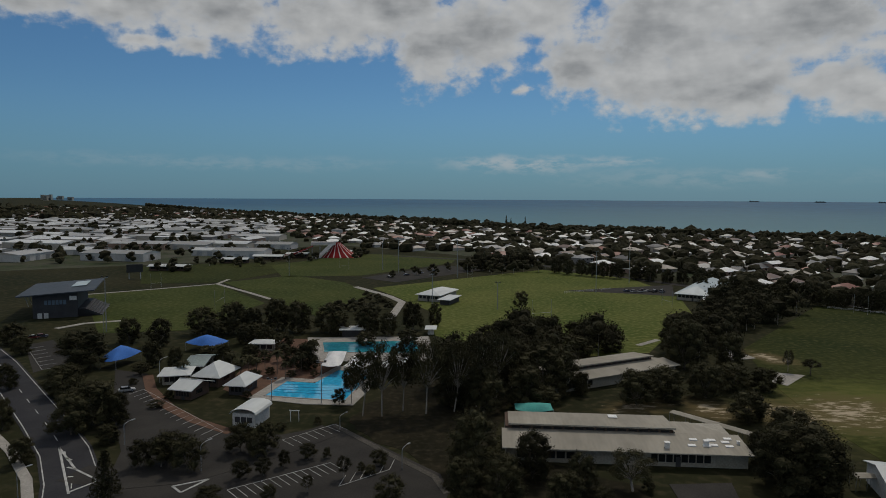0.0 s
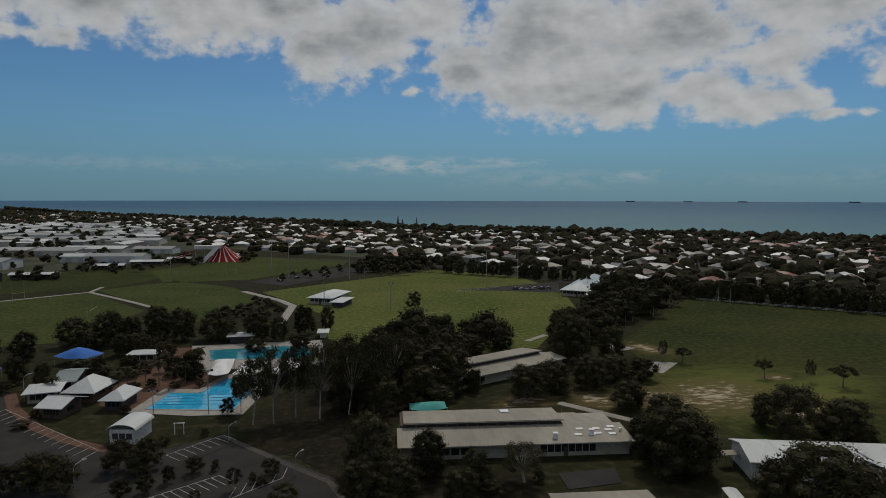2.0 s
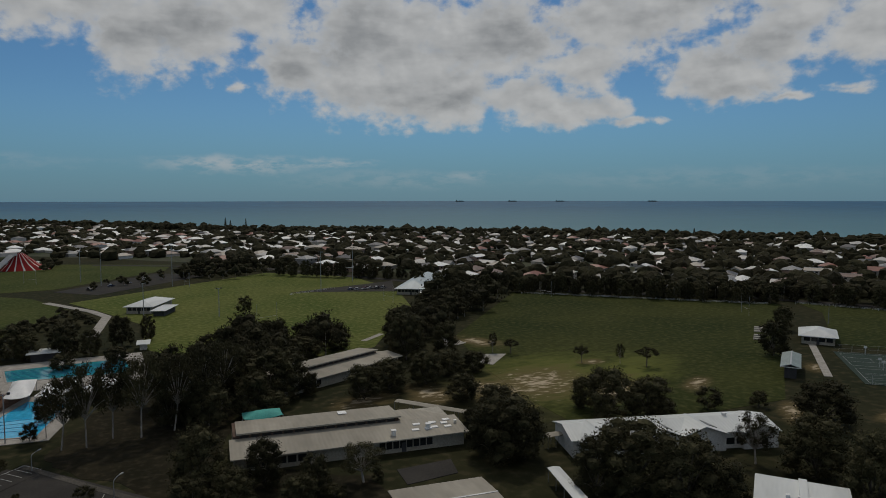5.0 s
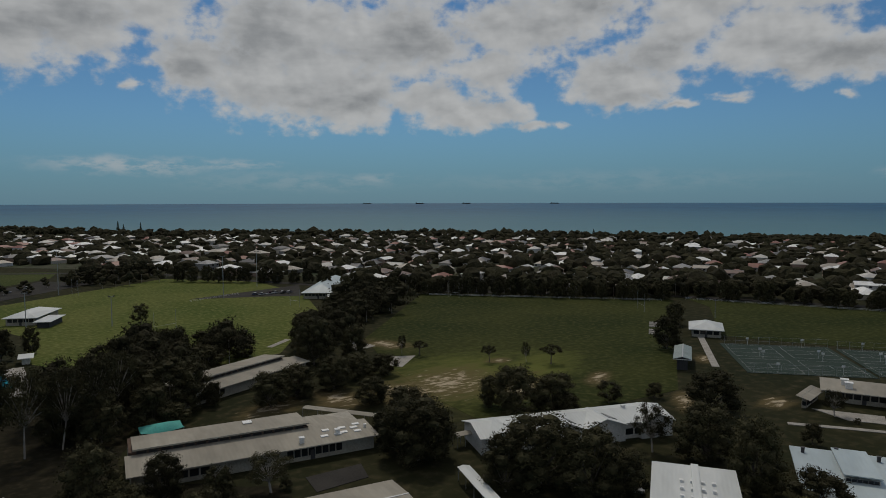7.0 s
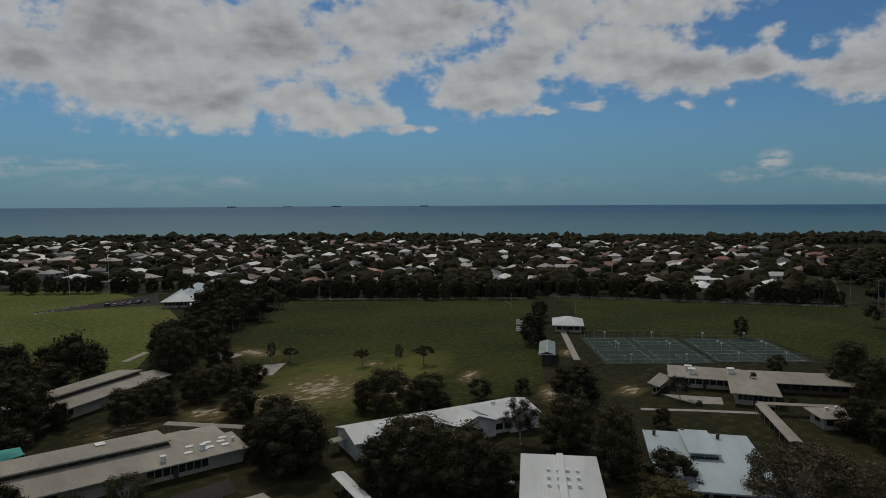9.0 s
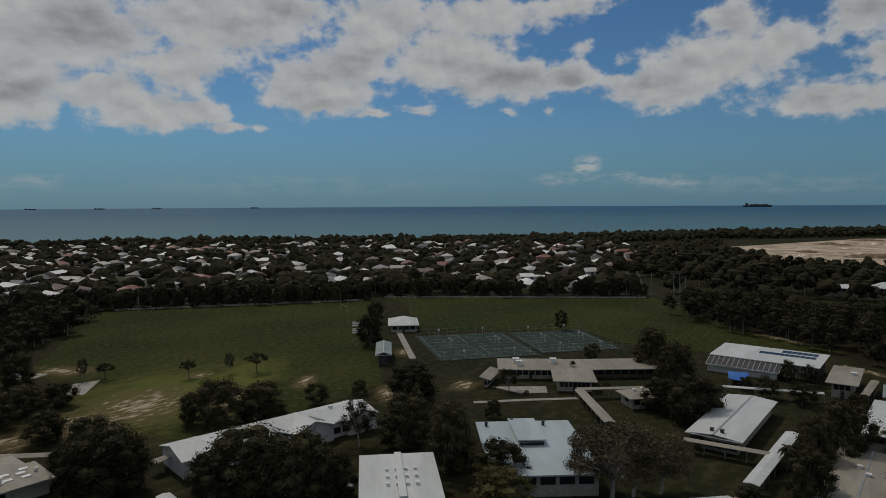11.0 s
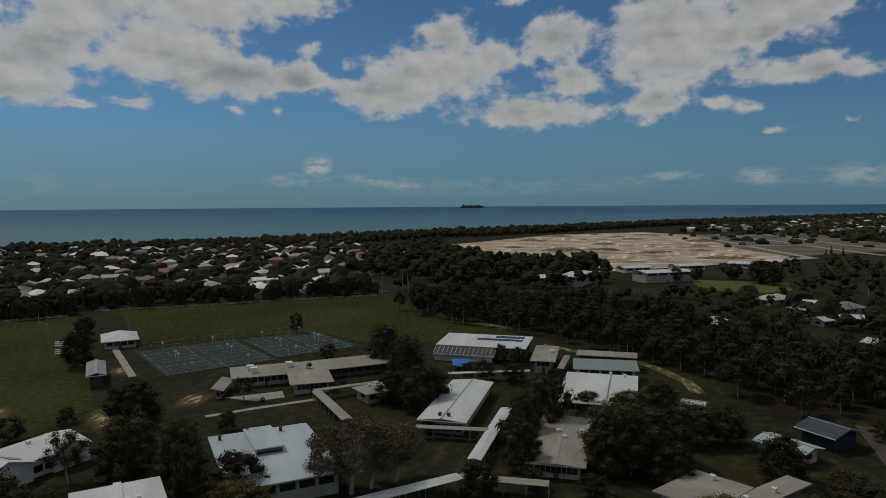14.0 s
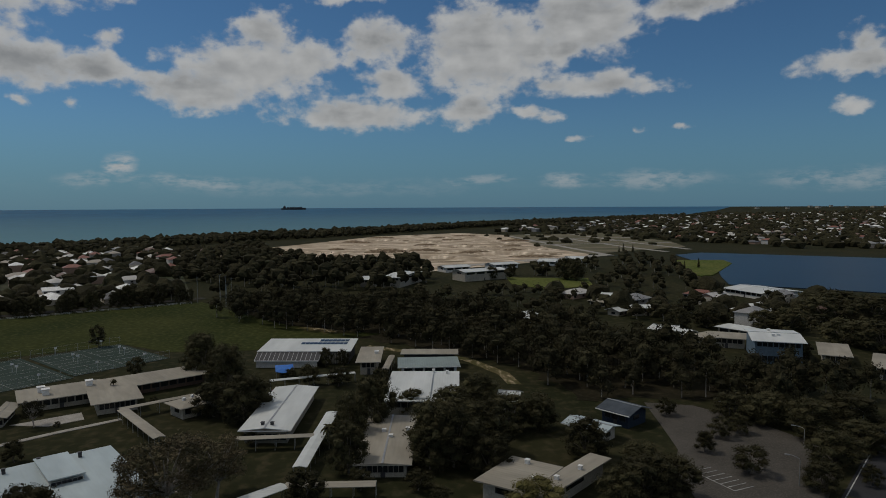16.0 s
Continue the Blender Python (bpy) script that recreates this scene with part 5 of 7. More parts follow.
def plant(kind, spots, label="", leaf=None, group=""):
    """Trees at (x, y, height, width)."""
    for x, y, h, w in spots:
        src = TREE_RNG.choice(KINDS.get(kind + " far", KINDS[kind]) if math.hypot(x, y) > 235 else KINDS[kind])
        h, w = max(h, 1.5), max(w, 1.2)
        m = Matrix.Translation((x, y, rise(x, y))) @ Matrix.Rotation(TREE_RNG.uniform(0, 6.28), 4, "Z") @ Matrix.Diagonal((w / 10, w / 10, h / 10.6, 1))
        ob = copy_thing(src, m)
        tagged(ob, label or LABELS[kind], "palm" if kind == "palm" else "tree", group or kind + " trees")
        if leaf:
            for c in ob.children:
                if c.name.startswith("crown"):
                    key = c.data.name + leaf.name
                    me = bpy.data.meshes.get(key)
                    if me is None:
                        me = c.data.copy()
                        me.name = key
                        me.materials[0] = leaf
                    c.data = me


# beside the road and in the car park
plant("round", [(-113, 206, 13.8, 19.5), (-104, 179, 9.4, 13.6), (-84, 156, 11.5, 16.5), (-85, 149, 10.5, 11.5), (-74, 144, 4.7, 6.5), (-116, 244, 10.2, 11.7), (-103, 240, 10.9, 10.9), (-158, 241, 8.4, 12.5),
                (-145, 225, 7.5, 9.3), (-86, 132, 6.1, 6.4), (-123, 184, 8.1, 7.8), (-78, 155, 8.9, 7.7), (-103, 152, 8.1, 6.5)])
plant("small", [(-57, 131, 6.8, 7.8), (-61, 131, 6.2, 7.2), (-51, 130, 7.8, 9.5), (-56, 133, 7.4, 9.2), (-43, 139, 7.1, 8.6), (-38, 139, 7.2, 7.9), (-39, 136, 6.3, 6.4), (-39, 125, 4.5, 4.6),
                (-35, 127, 4.2, 3.9), (-32, 131, 4.1, 3.5), (-28, 135, 4.1, 4.4), (-24, 136, 2.7, 2.5), (-13, 132, 3.9, 4.6), (-16, 129, 2.4, 1.9), (-9, 115, 6.0, 6.5), (-31, 116, 3.5, 3.9), (-42, 115, 3.6, 6.8)],
      "small dark green car park tree in a bed")
plant("small", [(-90, 190, 2.0, 3.7), (-74, 169, 2.1, 4.9), (-14, 128, 2.1, 3.6), (-92, 200, 4.4, 6.7)], "low dark green shrub beside the asphalt")
plant("sparse", [(-19, 126, 5.2, 3.8), (-25, 120, 3.7, 3.2)], "thin leafy car park tree in a bed")
plant("conifer", [(-61, 117, 9.6, 7.0)])
# round the pools
plant("round", [(-96, 261, 11.8, 14.9), (-83, 261, 14.0, 15.6), (-68, 270, 14.5, 13.5), (-58, 266, 13.9, 14.2), (-45, 266, 12.9, 16.4), (-30, 262, 13.0, 13.7), (-21, 260, 10.4, 9.1), (-12, 271, 12.9, 10.8), (-41, 262, 10.0, 10.4),
                (-75, 263, 11.4, 9.5), (-3, 280, 11.0, 7.3), (-93, 210, 9.2, 8.0), (-84, 206, 8.1, 5.9), (-71, 253, 6.6, 11.4), (-88, 252, 8.8, 11.6), (-43, 207, 10.0, 10.2), (-70, 210, 8.3, 7.7), (-28, 242, 5.7, 9.5), (-13, 244, 6.4, 10.7)])
plant("round", [(-62, 213, 7.5, 8.5), (-55, 230, 8.0, 9.0), (-65, 241, 8.0, 9.0), (-49, 212, 7.0, 7.0), (-73, 244, 8.5, 10.0)])
plant("gum", [(-20, 163, 18.3, 11.7), (-15, 163, 21.2, 12.4), (-10, 167, 20.3, 11.2), (-4, 165, 21.4, 14.1), (3, 167, 20.3, 14.2), (9, 171, 21.1, 13.8), (15, 181, 19.9, 12.9), (-0, 186, 14.7, 13.2), (-24, 173, 11.4, 7.8)])
plant("palm", [(-65, 202, 8.9, 6.3), (-61, 198, 7.5, 5.8), (-57, 201, 6.9, 5.9), (-44, 204, 8.6, 5.9), (-53, 218, 7.6, 6.7), (-77, 195, 7.5, 6.3), (-51, 202, 9.6, 6.6), (-45, 199, 8.7, 5.4), (-60, 203, 7.5, 6.0), (-56, 207, 8.2, 5.6), (-70, 185, 3.6, 4.2), (-67, 184, 3.2, 3.8), (-43, 218, 9.5, 6.6), (-47, 196, 7.2, 4.6)])
plant("small", [(-27, 172, 4.9, 5.0), (-80, 227, 3.6, 12.6), (-26, 186, 4.9, 5.0)])
# round the long blocks
plant("round", [(6, 130, 13.3, 13.2), (18, 126, 10.4, 10.0), (26, 119, 8.5, 7.9), (11, 117, 9.0, 9.9), (22, 115, 6.8, 8.8), (67, 120, 14.7, 18.9), (79, 147, 8.3, 13.4), (76, 160, 8.5, 11.8), (78, 210, 17.4, 17.6),
                (82, 233, 15.2, 12.9), (93, 212, 12.8, 12.5), (73, 180, 10.3, 13.7), (61, 178, 9.9, 15.0), (52, 173, 10.4, 12.8), (84, 187, 8.5, 13.5), (92, 186, 7.5, 10.9), (39, 182, 7.2, 5.6)])
plant("round", [(28, 181, 15.9, 17.9), (45, 220, 9.6, 13.7), (20, 192, 15.2, 18.8), (22, 171, 12.1, 13.9), (11, 167, 13.2, 13.4), (34, 187, 13.1, 13.4), (60, 233, 8.1, 12.6), (26, 169, 6.7, 10.7), (3, 171, 12.1, 12.2), (65, 124, 11.0, 14.0), (4, 116, 9.4, 9.8), (71, 119, 11.7, 11.4)])
plant("sparse", [(36, 121, 8.6, 11.7), (113, 97, 11.8, 10.1), (171, 89, 7.4, 7.8)])
plant("sparse", [(118, 40, 16.2, 21.4), (125, 33, 12.8, 14.9), (121, 37, 14.4, 17.6), (118, 44, 13.1, 12.9)], "wide rusty-leaved tree with pale bare branches", LEAF_RED)
plant("small", [(39, 325, 9.6, 10.1), (131, 128, 6.6, 8.5), (145, 124, 4.8, 6.7), (268, 114, 9.3, 8.6), (147, 81, 5.4, 6.3), (220, 82, 6.9, 7.0)])
plant("sparse", [(110, 208, 8.0, 4.5), (141, 176, 7.6, 4.0)], "thin nearly bare young tree on the grass")
plant("umbrella", [(115, 204, 5.6, 7.2), (130, 182, 6.4, 6.4), (146, 169, 7.2, 9.5)])
plant("round", [(102, 132, 14.3, 15.7), (112, 129, 11.4, 16.0), (81, 97, 15.0, 19.9), (86, 89, 14.1, 17.3), (74, 98, 12.0, 11.4), (90, 84, 10.1, 12.6), (197, 164, 13.9, 12.9), (239, 195, 10.8, 10.6), (112, 124, 7.3, 9.0), (66, 134, 7.9, 8.1), (102, 142, 9.2, 9.3)])
plant("round", [(148, 108, 11.5, 17.0), (118, 88, 13.4, 16.6), (114, 73, 15.5, 14.2), (111, 59, 10.4, 13.5), (218, 61, 15.6, 15.4), (206, 50, 14.1, 14.9), (172, 38, 13.0, 17.3), (175, 46, 10.2, 12.9), (161, 4, 14.5, 13.0),
                (152, 9, 13.0, 10.5), (134, 8.5, 12.0, 10.0), (120, 16, 7.4, 9.1), (191, 3, 8.6, 7.6), (172, -5, 7.2, 10.1), (140, -9, 14.3, 15.4), (143, -16, 13.5, 17.0), (170, -15, 8.4, 13.7), (177, -24, 10.3, 13.5)])
plant("small", [(226, 22, 7.4, 6.0), (225, 16, 6.8, 5.5), (203, 25, 7.3, 7.6), (148, 8, 6.2, 6.7), (201, 16, 6.7, 8.9), (209, 31, 4.5, 5.6), (154, 32, 3.4, 7.1)])
plant("palm", [(197, 80, 6.3, 3.0), (175, 52, 3.5, 2.6), (149, 14, 7.0, 5.4), (135, 9, 5.7, 5.0), (104, 69, 5.5, 3.9)])
plant("round", [(102, 54, 9.2, 14.6), (114, -26, 7.0, 12.7)], "broad tree with yellow-green leaves", LEAF_OLIVE)
plant("round", [(138, -42, 9.5, 12.0), (117, -52, 9.0, 13.0), (126, -50, 8.0, 11.0), (112, -41, 9.0, 11.0), (115, -46, 10.2, 14.9), (156, -28, 10.4, 14.3), (142, -20, 13.3, 15.0), (136, -13, 15.2, 15.0), (135, -8, 10.8, 11.2), (117.5, -82, 6.4, 8.8), (129, -92, 8.6, 13.7),
                (136, -104, 7.6, 13.8), (131, -20, 9.4, 11.0), (157, -36, 9.8, 11.6), (156, -93, 8.6, 14.5), (161, -87, 7.4, 13.0), (147, -99, 9.5, 15.8), (150, -111, 9.7, 18.2)])
plant("small", [(165, -71.6, 5.0, 6.0), (139, -69, 5.2, 6.0), (147.5, -77.5, 5.4, 6.6), (126.3, -73, 6.6, 8.6), (144, -72, 3.0, 3.6), (150, -83, 5.2, 7.0), (216, -143, 7.7, 5.8), (119, -93, 4.5, 5.5), (106, -80, 4.0, 7.3)])


def tree_row(a, b, gap, height, width, kind="round"):
    a, b = Vector(a), Vector(b)
    n = max(1, int((b - a).length / gap))
    spots = []
    for i in range(n + 1):
        p = a.lerp(b, i / n) + Vector((TREE_RNG.uniform(-2, 2), TREE_RNG.uniform(-3, 3)))
        k = TREE_RNG.uniform(0.72, 1.2)
        spots.append((p.x, p.y, height * k, width * k * TREE_RNG.uniform(0.85, 1.15)))
    plant(kind, spots, "dark green street tree in a long row", None, "street trees")




def wood_patch(name, ring, gap, height, width, seed, label, keep=0.9, cards=26, blobs=5, trunks=True):
    """A wood too dense to count: many small crowns of leaf clumps in one object."""
    rng = np.random.default_rng(seed)
    rr = random.Random(seed)
    crowns, stems = Solid(), Solid()
    for x, y in scatter(ring, gap, rr, keep):
        z = rise(x, y)
        k = rr.uniform(0.65, 1.25)
        h, w = height * k, width * k * rr.uniform(0.8, 1.2)
        for i in range(blobs):
            a = 2.4 * i + rr.uniform(0, 1)
            r = w * 0.28 * (i > 0)
            zz = z + h * (0.86 - 0.5 * i / max(1, blobs)) - w * 0.1
            size = w * 0.5 * rr.uniform(0.5, 0.8)
            c = (x + math.cos(a) * r, y + math.sin(a) * r, zz)
            blob(crowns, rng, c, tuple(size * q for q in ((0.62, 0.62, 0.52) if cards > 20 else (0.8, 0.8, 0.66) if cards else (1, 1, 0.8))), ICO1, 0.35)
            if cards:
                leaf_cards(crowns, rng, c, (size, size, size * 0.8), int(cards * 1.9), 0.027 * w)
        if trunks:
            stems.tube((x, y, z - 0.5), (x, y, z + h * 0.6), 0.17, 0.1, 5)
    ob = thing(name, Matrix(), label, "wood", "", "stuff")
    part("foliage", crowns, LEAF_FAR, ob)
    if trunks:
        part("trunks", stems, PALE_BARK, ob)
    return ob


tree_row((193.2, 337.0), (293.9, 246.5), 8, 11.5, 10)
wood_patch("street_wood", [(179.9, 395.2), (212.9, 364.0), (325.6, 266.9), (326.9, 262.4), (407.8, 126.3), (393.3, 118.2), (314.2, 248.2), (302.1, 251.5), (200.9, 343.6)], 9, 10.5, 10, 61, "continuous dark trees along the street", 0.85, 12, 4)
tree_row((310.5, 245.3), (390.0, 111.8), 8.5, 11, 10)
tree_row((148.3, 376.2), (298.0, 252.5), 10, 11, 10)
tree_row((82.5, 479.8), (142.5, 431.3), 9, 11, 10)
tree_row((133.2, 450.5), (173.7, 399.2), 10, 11, 11)
tree_row((19.4, 491.4), (64.6, 517.4), 9, 10, 10)
wood_patch("woodland", [(-1.1, 174.8), (3.1, 211.7), (16.1, 243.2), (38.9, 255.5), (62.5, 244.3), (64.9, 230.1), (40.5, 216.1), (26.3, 186.8), (14.7, 173.6)], 7.5, 12, 9, 21, "dense dark trees between pool and school", 0.9, 90, 5)
wood_patch("woodland", [(105.2, 273.8), (136.2, 326.3), (168.7, 360.2), (171.8, 327.5), (141.7, 291.0), (103.7, 247.2)], 9, 11, 10, 22, "clump of dark trees beside the field", 0.9, 70, 5)
wood_patch("woodland", [(343.3, 96.3), (366.0, 63.5), (359.1, 12.6), (338.9, -22.3), (298.3, -54.2), (275.9, -74.6), (236.0, -91.5), (209.3, -104.3), (188.3, -108.0), (173.5, -139.1), (155.3, -99.7), (178.9, -77.8), (181.6, -50.9), (221.2, -40.2), (263.5, 0.3), (290.9, 37.8), (306.5, 58.7)],
           8.0, 12, 9, 23, "dense dark woodland behind the school", 0.93, 75, 5)
wood_patch("woodland", [(398.3, 111.5), (537.0, 102.3), (618.5, 32.2), (552.4, -29.4), (465.6, -30.6), (417.7, 14.7), (422.0, 80.6)], 13, 13, 12, 24, "dark woodland beside the suburb", 0.85, 10, 4)
wood_patch("woodland", [(720, 215), (900, 205), (890, 165), (740, 120), (690, 75), (610, 95), (500, 105), (470, 150), (600, 180)], 14, 10, 12, 33, "dark trees between the suburb and the sand", 0.85, 8, 4)
wood_patch("woodland", [(414.2, 17.3), (416.8, -75.7), (396.9, -128.3), (365.0, -191.1), (325.6, -259.1), (297.1, -274.9), (211.8, -196.7), (214.4, -171.4), (277.9, -177.0), (299.8, -107.9), (324.3, -30.7)], 12, 7.5, 9, 25, "dark scattered trees among houses", 0.62, 24, 4)
wood_patch("woodland", [(455.2, -143.0), (669.7, -252.1), (572.4, -251.8), (446.5, -212.9), (387.7, -206.4), (396.9, -128.3)], 14, 10, 10, 26, "dark trees beside the lake", 0.7, 8, 3)
wood_patch("woodland", [(477.4, -78.4), (544.7, -146.8), (581.8, -182.6), (510.2, -164.8), (493.5, -133.1), (462.5, -84.0)], 12, 10, 10, 27, "trees round the green oval", 0.5, 8, 3)
wood_patch("woodland", [(-38.3, 334.3), (-45.9, 373.5), (-27.6, 343.7), (-23.0, 321.2), (-37.2, 302.3), (-59.5, 325.0)], 6, 3.5, 5, 28, "low bushes on the grass bank", 0.8, 14, 3, False)
wood_patch("woodland", [(6.9, 498.4), (59.1, 572.2), (91.3, 518.8), (73.3, 486.6), (37.6, 457.2)], 11, 10, 10, 29, "dark trees behind the field", 0.8, 10, 3)
wood_patch("woodland", [(-45.4, 429.0), (-33.7, 470.8), (7.3, 531.5), (15.2, 491.2), (-9.2, 455.1)], 12, 5, 6, 30, "car park trees between the fields", 0.7, 8, 3)
wood_patch("woodland", [(76.1, 234.9), (104.7, 289.0), (140.1, 303.7), (186.0, 341.8), (178.5, 321.7), (123.6, 261.9), (87.4, 217.3)], 9, 10, 10, 31, "dark trees between two fields", 0.8, 60, 4)


wood_patch("hedge", [(-214, 468), (-237, 520), (-202, 584), (-139, 662), (-60, 657), (-72, 586), (-116, 553), (-168, 484)], 13, 6, 8, 34, "dark trees and hedges behind the stadium field", 0.45, 10, 3)


def coast_wood():
    ring = []
    azs = [-30 + 3 * i for i in range(49)]
    ring += [polar(a, coast(a) - 8)[:2] for a in azs if coast(a) < 3500]
    ring += [polar(a, coast(a) - (90 if a < 66 else 170))[:2] for a in reversed(azs) if coast(a) < 3500]
    wood_patch("coastal_wood", ring, 11, 10, 13, 41, "continuous dark coastal bushland before the sea", 0.97, 0, 2, False)


coast_wood()


# ---------------------------------------------------------------- houses
def house_kind(L, W, eave, ridge, style, storeys=1):
    ob, _, _ = building("", ((-L / 2, -W / 2), (L / 2, -W / 2), (L / 2, W / 2)), eave, ridge, style, ROOFS, WALLS, 0.5, 0, "house", "house", "houses of the suburb")
    for k in range(storeys):
        z = 1.0 + 2.7 * k
        for y, out in ((0.5, -1), (W - 0.5, 1)):
            for i in range(3):
                x = 1.6 + (L - 4.4) * i / 2
                y0, y1 = sorted((y, y + 0.06 * out))
                part("window", Solid().box(x, x + 1.7, y0, y1, z, z + 1.2), GLASS, ob)
    part("door", Solid().box(L * 0.55, L * 0.55 + 1.0, 0.42, 0.5, 0, 2.05), WALL_DARK, ob)
    return ob


HOUSES = [house_kind(19, 12, 2.9, 5.4, "hip"), house_kind(16, 11, 2.9, 5.2, "gable"), house_kind(22, 13, 3.0, 5.8, "hip"), house_kind(15, 12, 5.6, 8.0, "hip", 2), house_kind(17, 10, 5.4, 7.2, "gable", 2)]
HOUSE_LABELS = ["single-storey house with a hipped roof among trees", "single-storey house with a gabled roof", "wide single-storey house with a hipped roof", "two-storey house with a hipped roof", "two-storey house with a low gabled roof"]


def far_house(s_wall, s_roof, x, y, L, W, eave, ridge, turn):
    z = rise(x, y)
    c, k = math.cos(turn), math.sin(turn)
    at = lambda px, py, pz: (x + c * px - k * py, y + k * px + c * py, z + pz)
    a, b = L / 2, W / 2
    s_wall.add([at(-a, -b, -0.5), at(a, -b, -0.5), at(a, b, -0.5), at(-a, b, -0.5), at(-a, -b, eave), at(a, -b, eave), at(a, b, eave), at(-a, b, eave)],
               [(0, 1, 5, 4), (1, 2, 6, 5), (2, 3, 7, 6), (3, 0, 4, 7)])
    a, b = a + 0.5, b + 0.5
    s_roof.add([at(-a, -b, eave), at(a, -b, eave), at(a, b, eave), at(-a, b, eave), at(-a + b, 0, ridge), at(a - b, 0, ridge)], [(0, 1, 5, 4), (1, 2, 5), (2, 3, 4, 5), (3, 0, 4), (3, 2, 1, 0)])


def suburb():
    rr = random.Random(77)
    rng = np.random.default_rng(77)
    near = [(-102.6, 736.4), (88.8, 557.7), (142.6, 468.3), (190.2, 417.8), (212.9, 364.0), (314.9, 262.2), (326.9, 262.4), (410.2, 119.5), (473.1, 180.3), (792.1, 205.1), (930, 400), (860, 500), (700, 660), (560, 780), (330, 930), (160, 1020), (0, 1200)]
    far = [(0, 1200), (-60, 1330), (-330, 1600), (-640, 1950), (-1000, 2250), (-1384.7, 2253.9), (-996.1, 1495.8), (-685.6, 1272.2), (-503.1, 1303.5), (-323.9, 1213.1), (-199.3, 886.9), (-85.9, 700.4), (36.0, 638.7), (-102.6, 736.4)]
    south = [(1285.2, -188.8), (1741.9, -468.6), (2366.7, -1166.7), (2540.1, -2005.6), (1847.0, -1784.5), (690.5, -669.2), (751.0, -594.7), (865.5, -467.2), (973.5, -436.4), (1283.4, -436.4)]
    east = [(357.7, -65.0), (422.1, -151.6), (376.2, -196.9), (301.0, -239.8), (261.5, -208.6), (280.6, -152.4), (315.1, -113.3)]
    walls, roofs, crowns = Solid(), Solid(), Solid()
    spots = [(p, 0) for p in scatter(near, 24, rr, 0.82)] + [(p, 1) for p in scatter(far, 30, rr, 0.85)] + [(p, 2) for p in scatter(south, 33, rr, 0.75)] + [(p, 3) for p in scatter(east, 28, rr, 0.6)]
    spots.sort(key=lambda q: math.hypot(*q[0]))
    made = 0
    for (x, y), zone in spots:
        turn = radians(34 + 90 * rr.choice((0, 0, 1)) + rr.uniform(-7, 7))
        if made < 150 and zone in (0, 3):
            i = rr.choices(range(5), (4, 3, 3, 2, 1))[0]
            m = Matrix.Translation((x, y, rise(x, y))) @ Matrix.Rotation(turn, 4, "Z") @ Matrix.Translation((-9, -6, 0))
            tagged(copy_thing(HOUSES[i], m), HOUSE_LABELS[i], "house", "houses of the suburb")
            made += 1
        else:
            two = rr.random() < 0.25
            far_house(walls, roofs, x, y, rr.uniform(12, 19), rr.uniform(9, 12), 5.6 if two else 3, 8 if two else 5.4, turn)
        for _ in range(5):
            if rr.random() < 0.8:
                d, h = rr.uniform(2.6, 6.6), rr.uniform(0.65, 1.05)
                px, py = x + rr.choice((-1, 1)) * rr.uniform(8, 15), y + rr.choice((-1, 1)) * rr.uniform(8, 15)
                blob(crowns, rng, (px, py, rise(px, py) + d * h * 0.75), (d, d, d * h), ICO2 if made < 150 else ICO1, 0.22 if made < 150 else 0.35)
                blob(crowns, rng, (px + d * 0.6, py + d * 0.4, rise(px, py) + d * h * 0.5), (d * 0.7, d * 0.7, d * h * 0.7), ICO1, 0.35)
    ob = thing("far_houses", Matrix(), "hundreds of far pale-roofed houses", "houses", "", "stuff")
    part("walls", walls, WALLS, ob)
    part("roofs", roofs, ROOFS, ob)
    ob = thing("garden_trees", Matrix(), "dark trees between the suburban houses", "trees", "", "stuff")
    part("foliage", crowns, LEAF_FAR, ob)


suburb()
for ob in HOUSES:
    for o in (*ob.children_recursive, ob):
        bpy.data.objects.remove(o)


